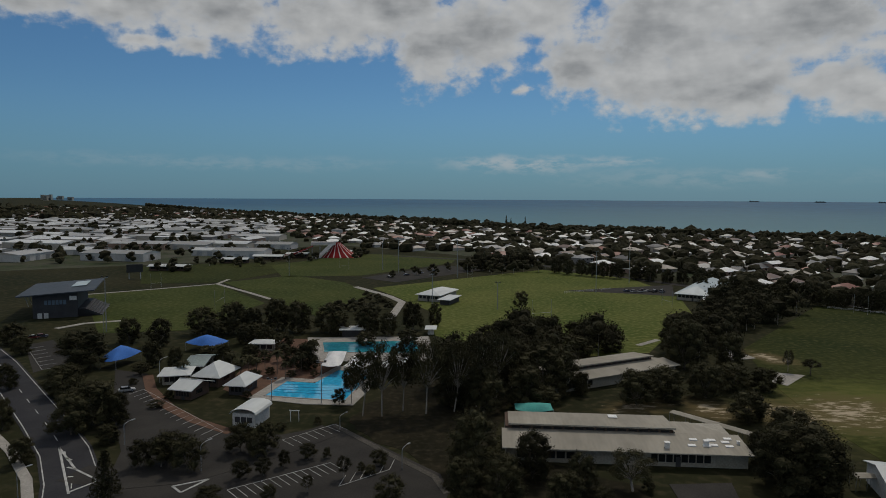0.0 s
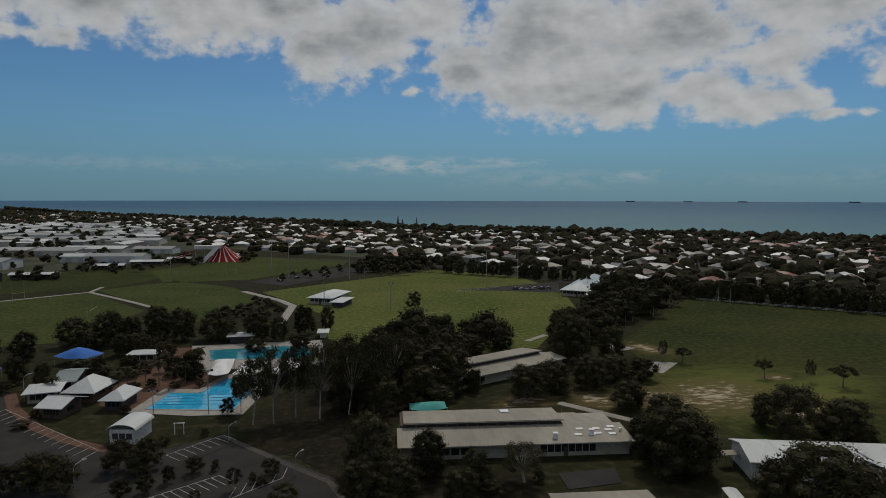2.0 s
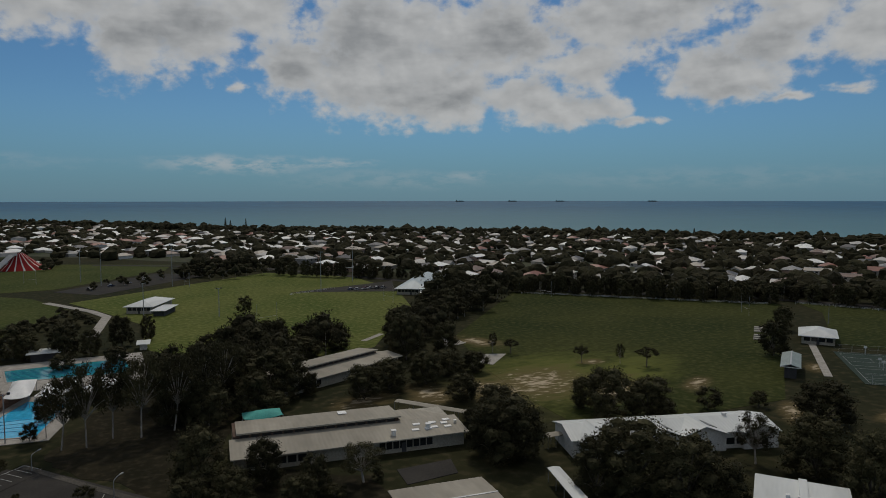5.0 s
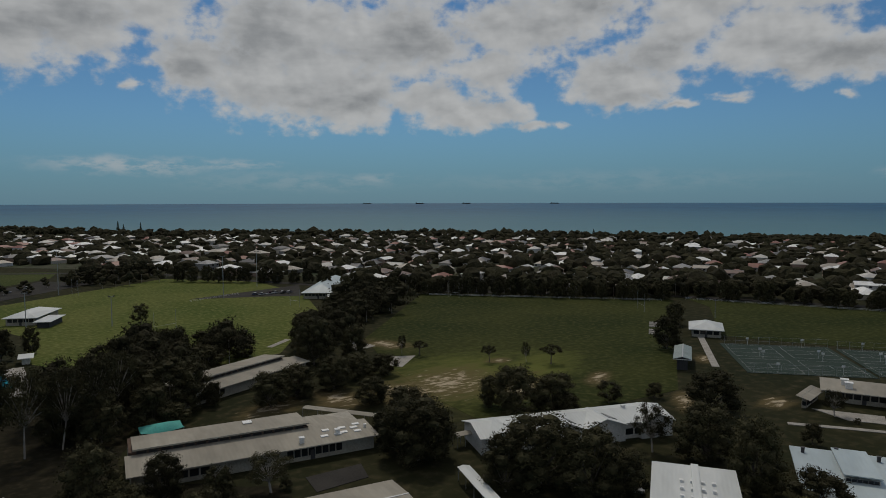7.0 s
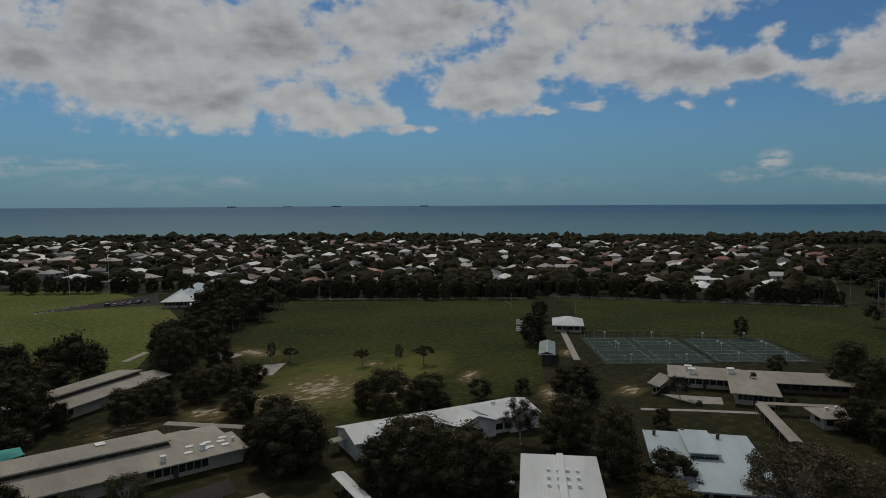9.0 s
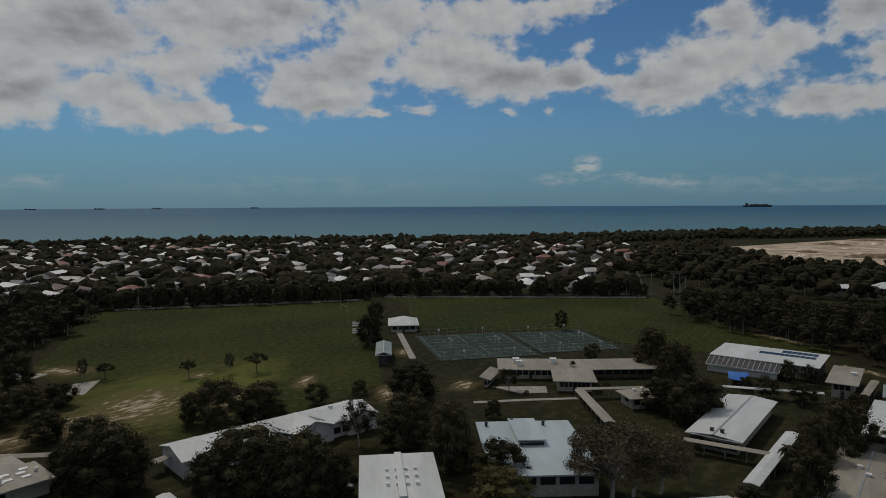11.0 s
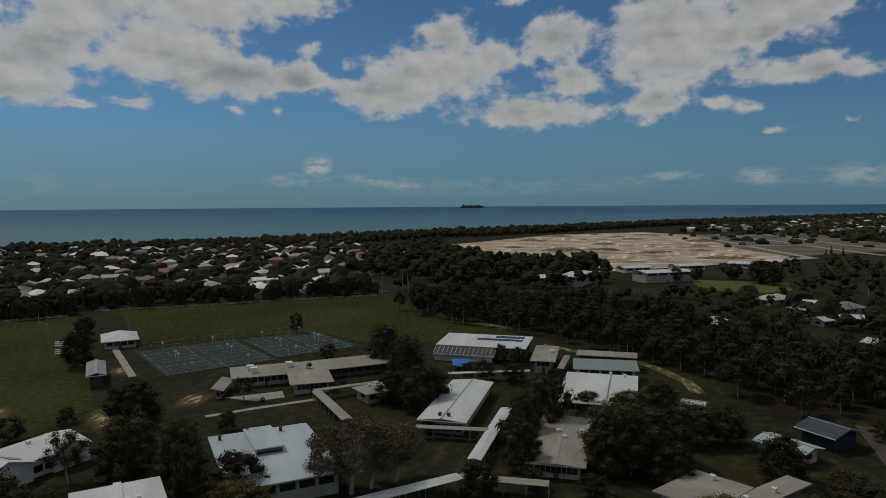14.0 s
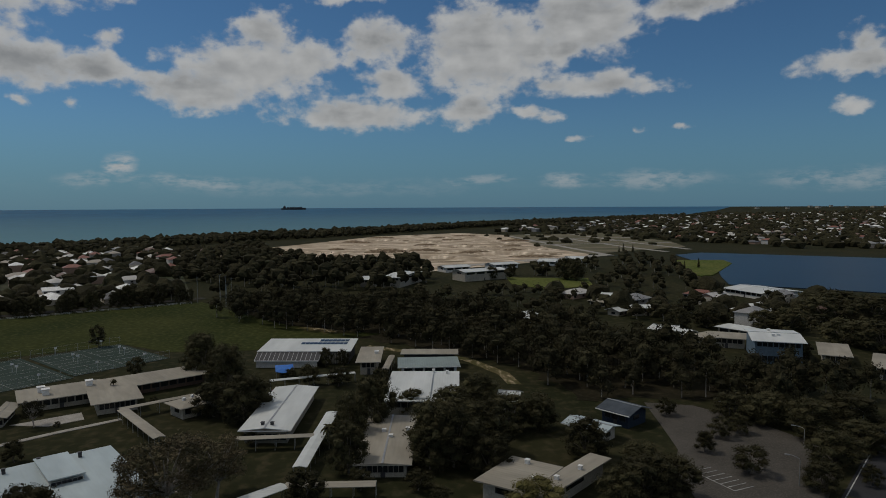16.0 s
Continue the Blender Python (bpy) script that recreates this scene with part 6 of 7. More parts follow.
def factories():
    """The industrial estate: long low sheds."""
    rr = random.Random(9)
    spots = [((-409.0, 581.8), 60, 30), ((-354.7, 558.7), 44, 30), ((-406.7, 677.9), 70, 34), ((-419.8, 742.1), 80, 30), ((-423.5, 810.0), 90, 34), ((-273.5, 563.4), 58, 26), ((-308.7, 684.8), 60, 30), ((-266.1, 687.8), 66, 34), ((-226.0, 690.6), 60, 30), ((-556.0, 854.9), 60, 34),
             ((-569.3, 992.9), 90, 40), ((-464.5, 1003.8), 90, 40), ((-370.1, 937.3), 80, 36), ((-287.3, 879.0), 70, 34), ((-228.0, 826.4), 60, 30), ((-602.3, 1172.9), 110, 44), ((-473.6, 1150.6), 110, 44), ((-360.7, 1104.5), 90, 40), ((-657.6, 1068.0), 90, 40), ((-539.9, 751.0), 80, 40)]
    spots2 = [((-606.9, 1337.3), 120, 44), ((-461.1, 1310.3), 120, 44), ((-693.1, 1246.8), 110, 40), ((-219.3, 748.5), 46, 22), ((-173.9, 694.2), 40, 22), ((-178.2, 590.1), 48, 20), ((-210.5, 611.1), 36, 18), ((-458.0, 607.6), 60, 30), ((-696.8, 905.8), 90, 40), ((-332.7, 615.5), 40, 24)]
    yard = [(-433.9, 544.3), (-343.4, 513.0), (-316.8, 768.5), (-200.4, 828.7), (-337.1, 1304.3), (-642.0, 1414.8), (-1016.9, 1281.2)]
    walls, roofs = Solid(), Solid()
    for q in scatter(yard, 44, rr, 0.9):
        if min(math.hypot(q[0] - t[0][0], q[1] - t[0][1]) for t in spots + spots2) > 42:
            far_house(walls, roofs, q[0], q[1], rr.uniform(26, 52), rr.uniform(18, 28), rr.uniform(4.5, 6.5), rr.uniform(6.8, 8), radians(-8 + 90 * rr.choice((0, 0, 1)) + rr.uniform(-4, 4)))
    far = thing("far_sheds", Matrix(), "close-packed pale roofs of small factories", "sheds", "", "stuff")
    part("walls", walls, WALLS, far)
    part("roofs", roofs, SHEDS, far)
    for (x, y), L, W in spots + spots2:
        turn = radians(-8 + 90 * rr.choice((0, 0, 0, 1)) + rr.uniform(-4, 4))
        u = Vector((math.cos(turn), math.sin(turn)))
        v = Vector((-u.y, u.x))
        a = Vector((x, y)) - u * L / 2 - v * W / 2
        e = rr.uniform(5, 7)
        ob, _, _ = building("long low factory shed with a pale ribbed roof", (a, a + u * L, a + u * L + v * W), e, e + 2.0, "gable", SHEDS, WALLS, 0.3, 0, "factory", "factory_shed", "factory sheds")
        for i in range(3):
            part("roller_door", Solid().box(L * (0.15 + 0.28 * i), L * (0.15 + 0.28 * i) + 5, 0.2, 0.29, 0, 4.2), STEEL, ob)
        vents(ob, [(L * 0.3, W * 0.5), (L * 0.6, W * 0.5)], e + 1.9, 1.6, 0.6)


factories()
wood_patch("factory_trees", [(-393.9, 510.4), (-322.9, 482.1), (-229.5, 555.9), (-162.3, 626.2), (-325.2, 1258.0), (-829.8, 1245.3), (-867.5, 1128.6)], 26, 9, 11, 51, "scattered dark trees between factory sheds", 0.75, 8, 3, False)
wood_patch("far_town_trees", [(-922.0, 1227.0), (-363.4, 1406.2), (-770.5, 1998.7), (-1401.1, 2414.1), (-1704.7, 2272.7)], 46, 10, 26, 52, "dark tree cover of the far town", 0.8, 0, 1, False)
wood_patch("far_town_trees", [(1386.0, -203.6), (1920.3, -516.6), (2518.1, -1241.2), (2711.7, -2140.8), (2102.7, -2031.0), (690.5, -669.2), (768.1, -486.1), (930.0, -416.9)], 46, 8, 22, 53, "dark tree cover of the far south shore", 0.8, 0, 2, False)
wood_patch("estate_scrub", [(1223.8, -130.2), (1229.5, -405.0), (905.1, -395.5), (728.7, -223.5), (869.7, -184.1)], 40, 3, 22, 54, "strips of scrub on graded land", 0.4, 0, 1, False)
wood_patch("roadside_wood", [(-60, 90), (-120, 130), (-170, 190), (-200, 190), (-140, 110), (-80, 70)], 12, 9, 9, 55, "dark trees beyond the road", 0.5, 20, 4)


# ---------------------------------------------------------------- pools and their shelters
def swimming_pool(ring, label, water, lanes, along):
    ring = [Vector(p) for p in ring]
    o = sum(ring, Vector((0, 0))) / len(ring)
    loc = [p - o for p in ring]
    if sum(a.x * b.y - b.x * a.y for a, b in zip(loc, loc[1:] + loc[:1])) < 0:
        loc.reverse()
    ob = thing("swimming_pool", Matrix.Translation((o.x, o.y, 0)), label, "pool", "swimming pools")
    part("water", Solid().hexa([tuple(p) for p in loc], [-1.4] * len(loc), [0.16] * len(loc)), water, ob)
    for a, b in zip(loc, loc[1:] + loc[:1]):
        d = (b - a).normalized()
        n = Vector((d.y, -d.x)) * 0.5
        part("coping", Solid().hexa([tuple(a), tuple(a + n), tuple(b + n), tuple(b)], [-0.2] * 4, [0.24] * 4), CONCRETE, ob)
    a, b, c, d = (Vector(q) - o for q in along)
    for i in range(1, lanes):
        p, q = a.lerp(b, i / lanes), d.lerp(c, i / lanes)
        part("lane_rope", Solid().tube((p.x, p.y, 0.2), (q.x, q.y, 0.2), 0.045, 0.045, 5), ROPE, ob)
    return ob


swimming_pool([(-48.7, 179.5), (-46.0, 193.6), (-37.4, 192.0), (-32.7, 206.7), (-24.7, 202.9), (-22.7, 197.8), (-26.3, 175.3), (-37.3, 177.2)], "bright blue outdoor swimming pool with a bent outline", POOLWATER, 5,
              ((-47.7, 180.6), (-45.8, 192.4), (-25.2, 192.8), (-26.5, 177.3)))
swimming_pool([(-44.8, 246.4), (-10.4, 250.2), (-7.5, 230.1), (-41.5, 231.0)], "large teal lap pool with lane ropes", POOLTEAL, 8, ((-41.8, 232.7), (-44.2, 245.5), (-10.7, 248.2), (-8.2, 231.8)))


def canopy(label, corners, eave, peak, cloth, name="shade_sail", category="shade sail"):
    """A fabric hip on steel posts, sagging between its corners."""
    m, L, W = plot(*corners)
    ob = thing(name, m, label, category, "shade sails")
    s = Solid()
    n = 6
    verts, faces = [], []
    for j in range(n + 1):
        for i in range(n + 1):
            u, v = i / n, j / n
            h = min(1.0, 2.2 * min(u, 1 - u, v, 1 - v) + 0.02)
            sag = 0.5 * (math.sin(math.pi * u) if j in (0, n) else math.sin(math.pi * v) if i in (0, n) else 0)
            verts.append((L * u, W * v, eave + (peak - eave) * h - sag))
    k = len(verts)
    verts += [(x, y, z - 0.06) for x, y, z in verts]
    for j in range(n):
        for i in range(n):
            q = j * (n + 1) + i
            faces += [(q, q + 1, q + n + 2, q + n + 1), (k + q + n + 1, k + q + n + 2, k + q + 1, k + q)]
    part("cloth", s.add(verts, faces), cloth, ob)
    for x, y in ((0.2, 0.2), (L - 0.2, 0.2), (L - 0.2, W - 0.2), (0.2, W - 0.2)):
        part("post", Solid().tube((x, y, -0.3), (x, y, eave + 0.1), 0.09, 0.07, 8), STEEL, ob)
    return ob


canopy("bright blue shade cloth hip on posts", ((-108.4, 206.9), (-102.6, 205.6), (-100.3, 218.6)), 3.0, 6.4, BLUE_SAIL)
canopy("bright blue shade cloth hip behind trees", ((-91.8, 232.7), (-80.6, 227.6), (-75.9, 234.9)), 3.0, 5.6, BLUE_SAIL)
canopy("teal green shade cloth beside the long block", ((18.2, 159.3), (27.4, 159.5), (27.7, 164.8)), 3.0, 4.0, TEAL_SAIL)
canopy("small blue shade cloth beside the sports hall", ((210.4, 36.1), (212.5, 30.6), (221.6, 32.3)), 2.5, 3.2, BLUE_SAIL)
canopy("white shade cloth between the pools", ((-37.1, 200.1), (-31.1, 200.2), (-31.8, 218.1)), 3.4, 5.5, WHITE)
canopy("white shade cloth between the pools", ((-30.1, 198.9), (-22.5, 199.0), (-21.0, 212.0)), 3.4, 5.0, WHITE)
canopy("white shade cloth beside the lap pool", ((-21.1, 199.1), (-14.3, 199.2), (-8.7, 210.8)), 3.4, 4.6, WHITE)


def pool_centre():
    kw = dict(category="pool building", name="pool_building", group="pool buildings")
    building("pool pavilion with a white hipped metal roof", ((-72.1, 188.2), (-63.3, 185.4), (-61.0, 197.4)), 3.2, 6.4, "hip", ROOF_WHITE, WALL_BRICK, panes=4, **kw)
    building("small pool pavilion with a white hipped roof", ((-60.2, 179.9), (-53.7, 177.8), (-52.1, 188.8)), 3.0, 5.2, "hip", ROOF_WHITE, WALL_DARK, panes=3, **kw)
    building("pool changing rooms with a pale low roof", ((-74.3, 174.3), (-66.3, 174.9), (-63.5, 185.0)), 3.0, 4.6, "gable", ROOF_WHITE, WALL_BRICK, panes=5, **kw)
    building("pool entry block with a white roof", ((-82.5, 190.0), (-72.6, 187.7), (-74.7, 197.8)), 3.0, 4.2, "hip", ROOF_WHITE, WALL_CREAM, panes=4, **kw)
    building("pale-roofed block behind the pool pavilion", ((-79.6, 199.7), (-72.7, 199.9), (-73.0, 215.3)), 3.0, 4.4, "gable", ROOF_GREEN, WALL_CREAM, panes=4, **kw)
    building("low white kiosk beside the pools", ((-68.7, 232.3), (-58.5, 231.7), (-58.3, 239.1)), 2.8, 3.6, "hip", ROOF_WHITE, WALL_CREAM, panes=3, **kw)
    building("long pale shelter behind the lap pool", ((-40.4, 256.2), (-30.1, 256.5), (-30.2, 263.3)), 3.0, 3.3, "mono", ROOF_WHITE, WALL_DARK, panes=0, **kw)
    building("small white store beside the field", ((-7.0, 261.2), (-2.3, 261.3), (-2.1, 268.3)), 2.4, 2.6, "mono", ROOF_WHITE, WALL_WHITE, panes=0, **kw)
    # plant shed with a curved roof
    m, L, W = plot((-50.5, 154.8), (-44.0, 153.3), (-42.3, 162.3))
    ob = thing("pool_shed", m, "painted plant shed with a curved white roof", "shed", "pool buildings")
    part("wall", Solid().box(0.5, L - 0.5, 0.5, W - 0.5, -0.3, 3.3), WALL_WHITE, ob)
    for i in range(8):
        a0, a1 = math.pi * i / 8, math.pi * (i + 1) / 8
        z = lambda a: 3.3 + 1.3 * math.sin(a)
        x = lambda a: L / 2 - L / 2 * math.cos(a)
        part("roof_sheet", Solid().slab([(x(a0), 0, z(a0)), (x(a1), 0, z(a1)), (x(a1), W, z(a1)), (x(a0), W, z(a0))], 0.1), ROOF_WHITE, ob)
    windows_on(ob, 1, L - 1, 0.5, 1.2, 2.4, 3, -1, WALL_DARK)


pool_centre()


# ---------------------------------------------------------------- clubs, stand, tower of slides
def clubs():
    kw = dict(category="clubhouse", name="clubhouse", group="clubhouses")
    ob, L, W = building("field pavilion with a white hipped roof", ((-12.8, 352.2), (-2.8, 338.5), (7.6, 363.8)), 3.6, 5.6, "hip", ROOF_WHITE, WALL_CREAM, panes=5, **kw)
    building("low white verandah roof beside the pavilion", ((-3.3, 334.3), (4.7, 334.6), (10.9, 350.3)), 2.8, 3.1, "mono", ROOF_WHITE, WALL_DARK, panes=0, **kw)
    building("large clubhouse with a pale grey hipped roof", ((124.3, 355.3), (142.5, 347.8), (176.9, 402.2)), 3.6, 7.5, "hip", ROOF_PALE, WALL_CREAM, panes=8, **kw)
    building("small pale store beside the clubhouse", ((130.9, 332.9), (136.9, 333.1), (143.4, 348.4)), 2.6, 2.8, "mono", ROOF_WHITE, WALL_WHITE, panes=0, **kw)
    for x, y, L, W in ((-150, 572, 26, 12), (-130, 595, 20, 10), (-169, 542, 22, 10), (-200, 486, 30, 10), (-97, 624, 24, 12)):
        building("long low club building with a white metal roof", ((x - L / 2, y - W / 2), (x + L / 2, y - W / 2), (x + L / 2, y + W / 2)), 3.4, 4.6, "gable", ROOF_WHITE, WALL_BRICK, panes=6, **kw)
    kw = dict(category="building", name="lakeside_building", group="far buildings")
    ob, L, W = building("two-storey blue building with a white low-gabled roof", ((215.3, -123.3), (210.7, -139.9), (233.2, -149.0)), 8.0, 9.0, "gable", ROOF_WHITE, WALL_BLUE, panes=8, **kw)
    vents(ob, [(L * 0.45, W * 0.3), (L * 0.5, W * 0.5), (L * 0.45, W * 0.7), (L * 0.55, W * 0.35)], 8.8, 1.0, 0.5)
    windows_on(ob, 1.5, L - 1.5, 0.6, 1.2, 2.8, 8, -1)
    building("wide white-roofed hall beside the lake", ((381.5, -203.0), (348.9, -213.4), (368.8, -238.3)), 3.8, 5.2, "gable", ROOF_WHITE, WALL_WHITE, panes=8, **kw)
    building("white-roofed wing of the lakeside hall", ((348.0, -204.8), (344.3, -217.1), (359.2, -233.1)), 3.4, 4.4, "gable", ROOF_WHITE, WALL_WHITE, panes=4, **kw)
    building("long low tan-roofed block among trees", ((243.6, -120.2), (236.8, -133.1), (244.9, -139.0)), 4.0, 4.6, "mono", ROOF_TAN, WALL_CREAM, panes=6, **kw)
    building("pale flat-roofed block among trees", ((210.1, -143.7), (205.8, -153.0), (224.3, -164.4)), 4.0, 4.4, "flat", ROOF_TAN, WALL_CREAM, over=1.5, panes=4, **kw)
    building("pale flat-roofed block among trees", ((192.3, -148.6), (188.2, -154.6), (205.8, -168.9)), 4.0, 4.4, "flat", ROOF_TAN, WALL_CREAM, over=1.5, panes=4, **kw)
    for a, b, c, e in (((447.9, 21.1), (447.3, 7.6), (472.2, 6.9), 5), ((442.9, 6.1), (438.9, -7.6), (478.1, -25.2), 7), ((463.6, -45.9), (481.2, -80.0), (505.8, -85.9), 7), ((314.2, -115.8), (314.0, -133.4), (322.8, -138.0), 4)):
        building("pale metal-roofed warehouse behind the woodland", (a, b, c), e, e + 1.2, "gable", ROOF_WHITE, WALL_CREAM, panes=4, **kw)
    for a, b, c in (((297.0, -60.5), (293.5, -65.0), (305.6, -68.5)), ((261.4, -108.3), (258.0, -117.5), (267.7, -120.7)), ((362.5, -117.2), (359.3, -124.2), (370.5, -129.8)), ((173.0, -28.1), (167.5, -32.7), (176.5, -36.0))):
        building("small pale-roofed house among dark trees", (a, b, c), 3.4, 4.8, "gable", ROOF_WHITE, WALL_CREAM, panes=3, category="house", name="house", group="houses in the wood")
    for k, (x, y) in enumerate(((353, -118), (317, -117), (306, -64), (265, -122), (250, -129), (288, -167), (268, -151))):
        u = Vector((0.55, -0.83)) if k % 3 else Vector((0.83, 0.55))
        a = Vector((x, y)) - u * 7
        building("pale-roofed house in a street among dark trees", (a, a + u * (13 + k % 4 * 2), a + u * (13 + k % 4 * 2) + Vector((-u.y, u.x)) * 9), 2.6, 4.0, "gable" if k % 2 else "hip", ROOF_WHITE if k % 4 else ROOF_TAN, WALL_CREAM, panes=3, category="house", name="house", group="houses in the wood")


clubs()


def grandstand():
    m, L, W = plot((-180.6, 289.7), (-165.0, 298.5), (-176.9, 329.7))
    W = max(W, 18)
    ob = thing("grandstand", m, "dark grandstand with a sloping blue-grey roof", "grandstand")
    part("wall", Solid().hexa([(0, 0), (L, 0), (L, W), (0, W)], [-0.3] * 4, [10.0, 11.4, 11.4, 10.0]), WALL_DARK, ob)
    part("roof", Solid().slab([(-6, -2, 10.5), (L + 7, -2, 12.2), (L + 7, W + 8, 12.6), (-6, W + 8, 10.9)], 0.5), ROOF_DARK, ob)
    part("roof_panel", Solid().slab([(L * 0.75, W * 0.45, 12.15), (L * 1.1, W * 0.45, 12.6), (L * 1.1, W * 0.95, 12.75), (L * 0.75, W * 0.95, 12.3)], 0.25), ROOF_PALE, ob, "pale blue panel with unreadable marks")
    windows_on(ob, L * 0.25, L * 0.75, 0.0, 6.0, 8.0, 6, -1, WALL_BLUE)
    part("sign", Solid().box(L * 0.82, L * 0.98, -0.12, -0.02, 7.8, 9.6), WHITE, ob)
    part("lower_door", Solid().box(L * 0.1, L * 0.2, -0.1, -0.02, 0, 2.4), WALL_WHITE, ob)
    part("lower_door", Solid().box(L * 0.24, L * 0.34, -0.1, -0.02, 0, 2.4), WALL_WHITE, ob)
    for i in range(6):
        part("roof_truss", Solid().tube((-1.5, W * i / 5, 5.5), (-3, W * i / 5, 10.7), 0.15, 0.12, 6), STEEL, ob)
    for i in range(7):
        part("seat_step", Solid().box(L, L + 2 + 1.1 * (7 - i), 1, W - 1, -0.2 + 0.01 * i, 0.55 * (i + 1)), WALL_DARK, ob)


grandstand()


def slide_tower():
    """A great red and white striped fan of canvas slides on a mound, beside the far field."""
    c = Vector((-91.0, 589.8))
    far = c.length
    away = c.normalized()
    side = Vector((away.y, -away.x))
    m = Matrix(((side.x, away.x, 0, c.x), (side.y, away.y, 0, c.y), (0, 0, 1, 0), (0, 0, 0, 1)))
    ob = thing("slide_tower", m, "red and white striped fan-shaped canvas slide", "slide")
    n = 40
    top = (-3, 10, 13.5)
    for i in range(n):
        a0, a1 = math.pi * (1.0 - i / n), math.pi * (1.0 - (i + 1) / n)
        p0, p1 = (17 * math.cos(a0) + 1, 10 - 12 * math.sin(a0)), (17 * math.cos(a1) + 1, 10 - 12 * math.sin(a1))
        t0, t1 = (top[0] + 2.5 * math.cos(a0), top[1] - 2 * math.sin(a0)), (top[0] + 2.5 * math.cos(a1), top[1] - 2 * math.sin(a1))
        q0, q1 = [tuple(0.45 * s + 0.55 * t for s, t in zip(u, v)) for u, v in ((t0, p0), (t1, p1))]
        white = i % 5 == 4
        s = Solid().slab([(*p0, 0.2), (*p1, 0.2), (*q1, 5.0), (*q0, 5.0)], 0.4).slab([(*q0, 5.0), (*q1, 5.0), (*t1, 13.5), (*t0, 13.5)], 0.4)
        part("canvas_strip", s, PALE_CLOTH if white else RED_CLOTH, ob)
    part("platform", Solid().box(-26, -4, 6, 14, 11.2, 13.8), PALE_CLOTH, ob)
    for x in (-25, -18, -11, -5):
        part("leg", Solid().tube((x, 8, -0.3), (x, 8, 11.4), 0.4, 0.3, 6), STEEL, ob)
    for k, x0 in enumerate((-24, -29, -34)):
        part("ramp", Solid().slab([(x0 - 26, 2 + 4 * k, 0.3), (x0 - 26, 5 + 4 * k, 0.3), (x0, 5 + 4 * k, 11 - 3 * k), (x0, 2 + 4 * k, 11 - 3 * k)], 0.8), RED_CLOTH if k != 1 else PALE_CLOTH, ob)
    part("side_ramp", Solid().slab([(-22, -2, 0.4), (-18, -2, 0.4), (-4, 7, 14), (-8, 7, 14)], 0.6), PALE_CLOTH, ob)


slide_tower()


# ---------------------------------------------------------------- poles, goals, cars, ship
def pole(spot, label, lamps=2, radius=0.16):
    x, y, h, _ = spot
    ob = thing("floodlight_pole", Matrix.Translation((x, y, 0)), label, "floodlight", "floodlight poles")
    part("pole", Solid().tube((0, 0, -0.4), (0, 0, h), radius * 1.4, radius * 0.8, 8), STEEL, ob)
    part("crossbar", Solid().box(-1.3, 1.3, -0.08, 0.08, h - 0.3, h - 0.15), STEEL, ob)
    for i in range(lamps):
        part("lamp_head", Solid().box(-1.2 + 2.0 * i, -0.6 + 2.0 * i, -0.3, 0.25, h - 0.15, h + 0.3), BLACK, ob)


for spot in ((89, 383, 24.0, 0.7), (120, 425, 22.6, 0.8), (-31, 467, 26.4, 0.8), (10, 450, 25.8, 0.8), (-5, 322, 17.5, 0.6), (-135, 264, 22.4, 0.5), (-45, 496, 20.4, 0.9), (-106, 457, 18.8, 0.8), (27, 323, 13.4, 0.6)):
    pole(spot, "tall grey steel floodlight pole beside a field")
for spot in ((269, 196, 8.4, 0.6), (386, 109, 14.4, 0.7), (376, 94, 16.5, 0.7), (368, 89, 16.7, 0.6), (360, 84, 16.4, 0.6), (370, 89, 11.5, 0.7), (-32, 173, 11.4, 0.3), (-46, 176, 5.9, 0.3)):
    pole(spot, "slim steel pole with lamps", 2, 0.1)


def street_lamp(spot):
    x, y, h, _ = spot
    ob = thing("street_lamp", Matrix.Translation((x, y, 0)) @ Matrix.Rotation(1.0, 4, "Z"), "grey steel street lamp with a curved arm", "street lamp", "street lamps")
    part("pole", Solid().tube((0, 0, -0.3), (0, 0, h * 0.85), 0.1, 0.07, 8), STEEL, ob)
    arm = Solid()
    prev = (0, 0, h * 0.85)
    for k in range(1, 6):
        a = math.pi / 2 * k / 5
        now = (2.0 * (1 - math.cos(a)), 0, h * 0.85 + h * 0.15 * math.sin(a))
        arm.tube(prev, now, 0.06, 0.05, 6)
        prev = now
    part("arm", arm, STEEL, ob)
    part("lamp_head", Solid().box(1.9, 2.7, -0.16, 0.16, h - 0.08, h + 0.06), STEEL, ob)


for spot in ((-48, 129, 5.9, 0.3), (-70, 143, 5.1, 0.3), (-24, 153, 3.7, 0.3), (-8, 131, 4.5, 0.2), (-134, 260, 10.6, 0.5), (160, -86, 4.4, 0.3), (120, -79, 6.0, 0.3), (140, -93, 4.6, 0.3), (148, -113, 5.5, 0.3), (-77, 117, 5.3, 0.3), (-83, 192, 7.2, 0.4)):
    street_lamp(spot)


def goal_posts(a, b, h):
    a, b = Vector(a), Vector(b)
    d = b - a
    ob = thing("goal_posts", Matrix.Translation((a.x, a.y, 0)) @ Matrix.Rotation(math.atan2(d.y, d.x), 4, "Z"), "white H-shaped football goal posts on grass", "goal posts", "goal posts")
    L = d.length
    for x in (0, L):
        part("upright", Solid().tube((x, 0, -0.3), (x, 0, h), 0.09, 0.06, 8), STEEL, ob)
    part("crossbar", Solid().tube((0, 0, 3.0), (L, 0, 3.0), 0.05, 0.05, 8), STEEL, ob)


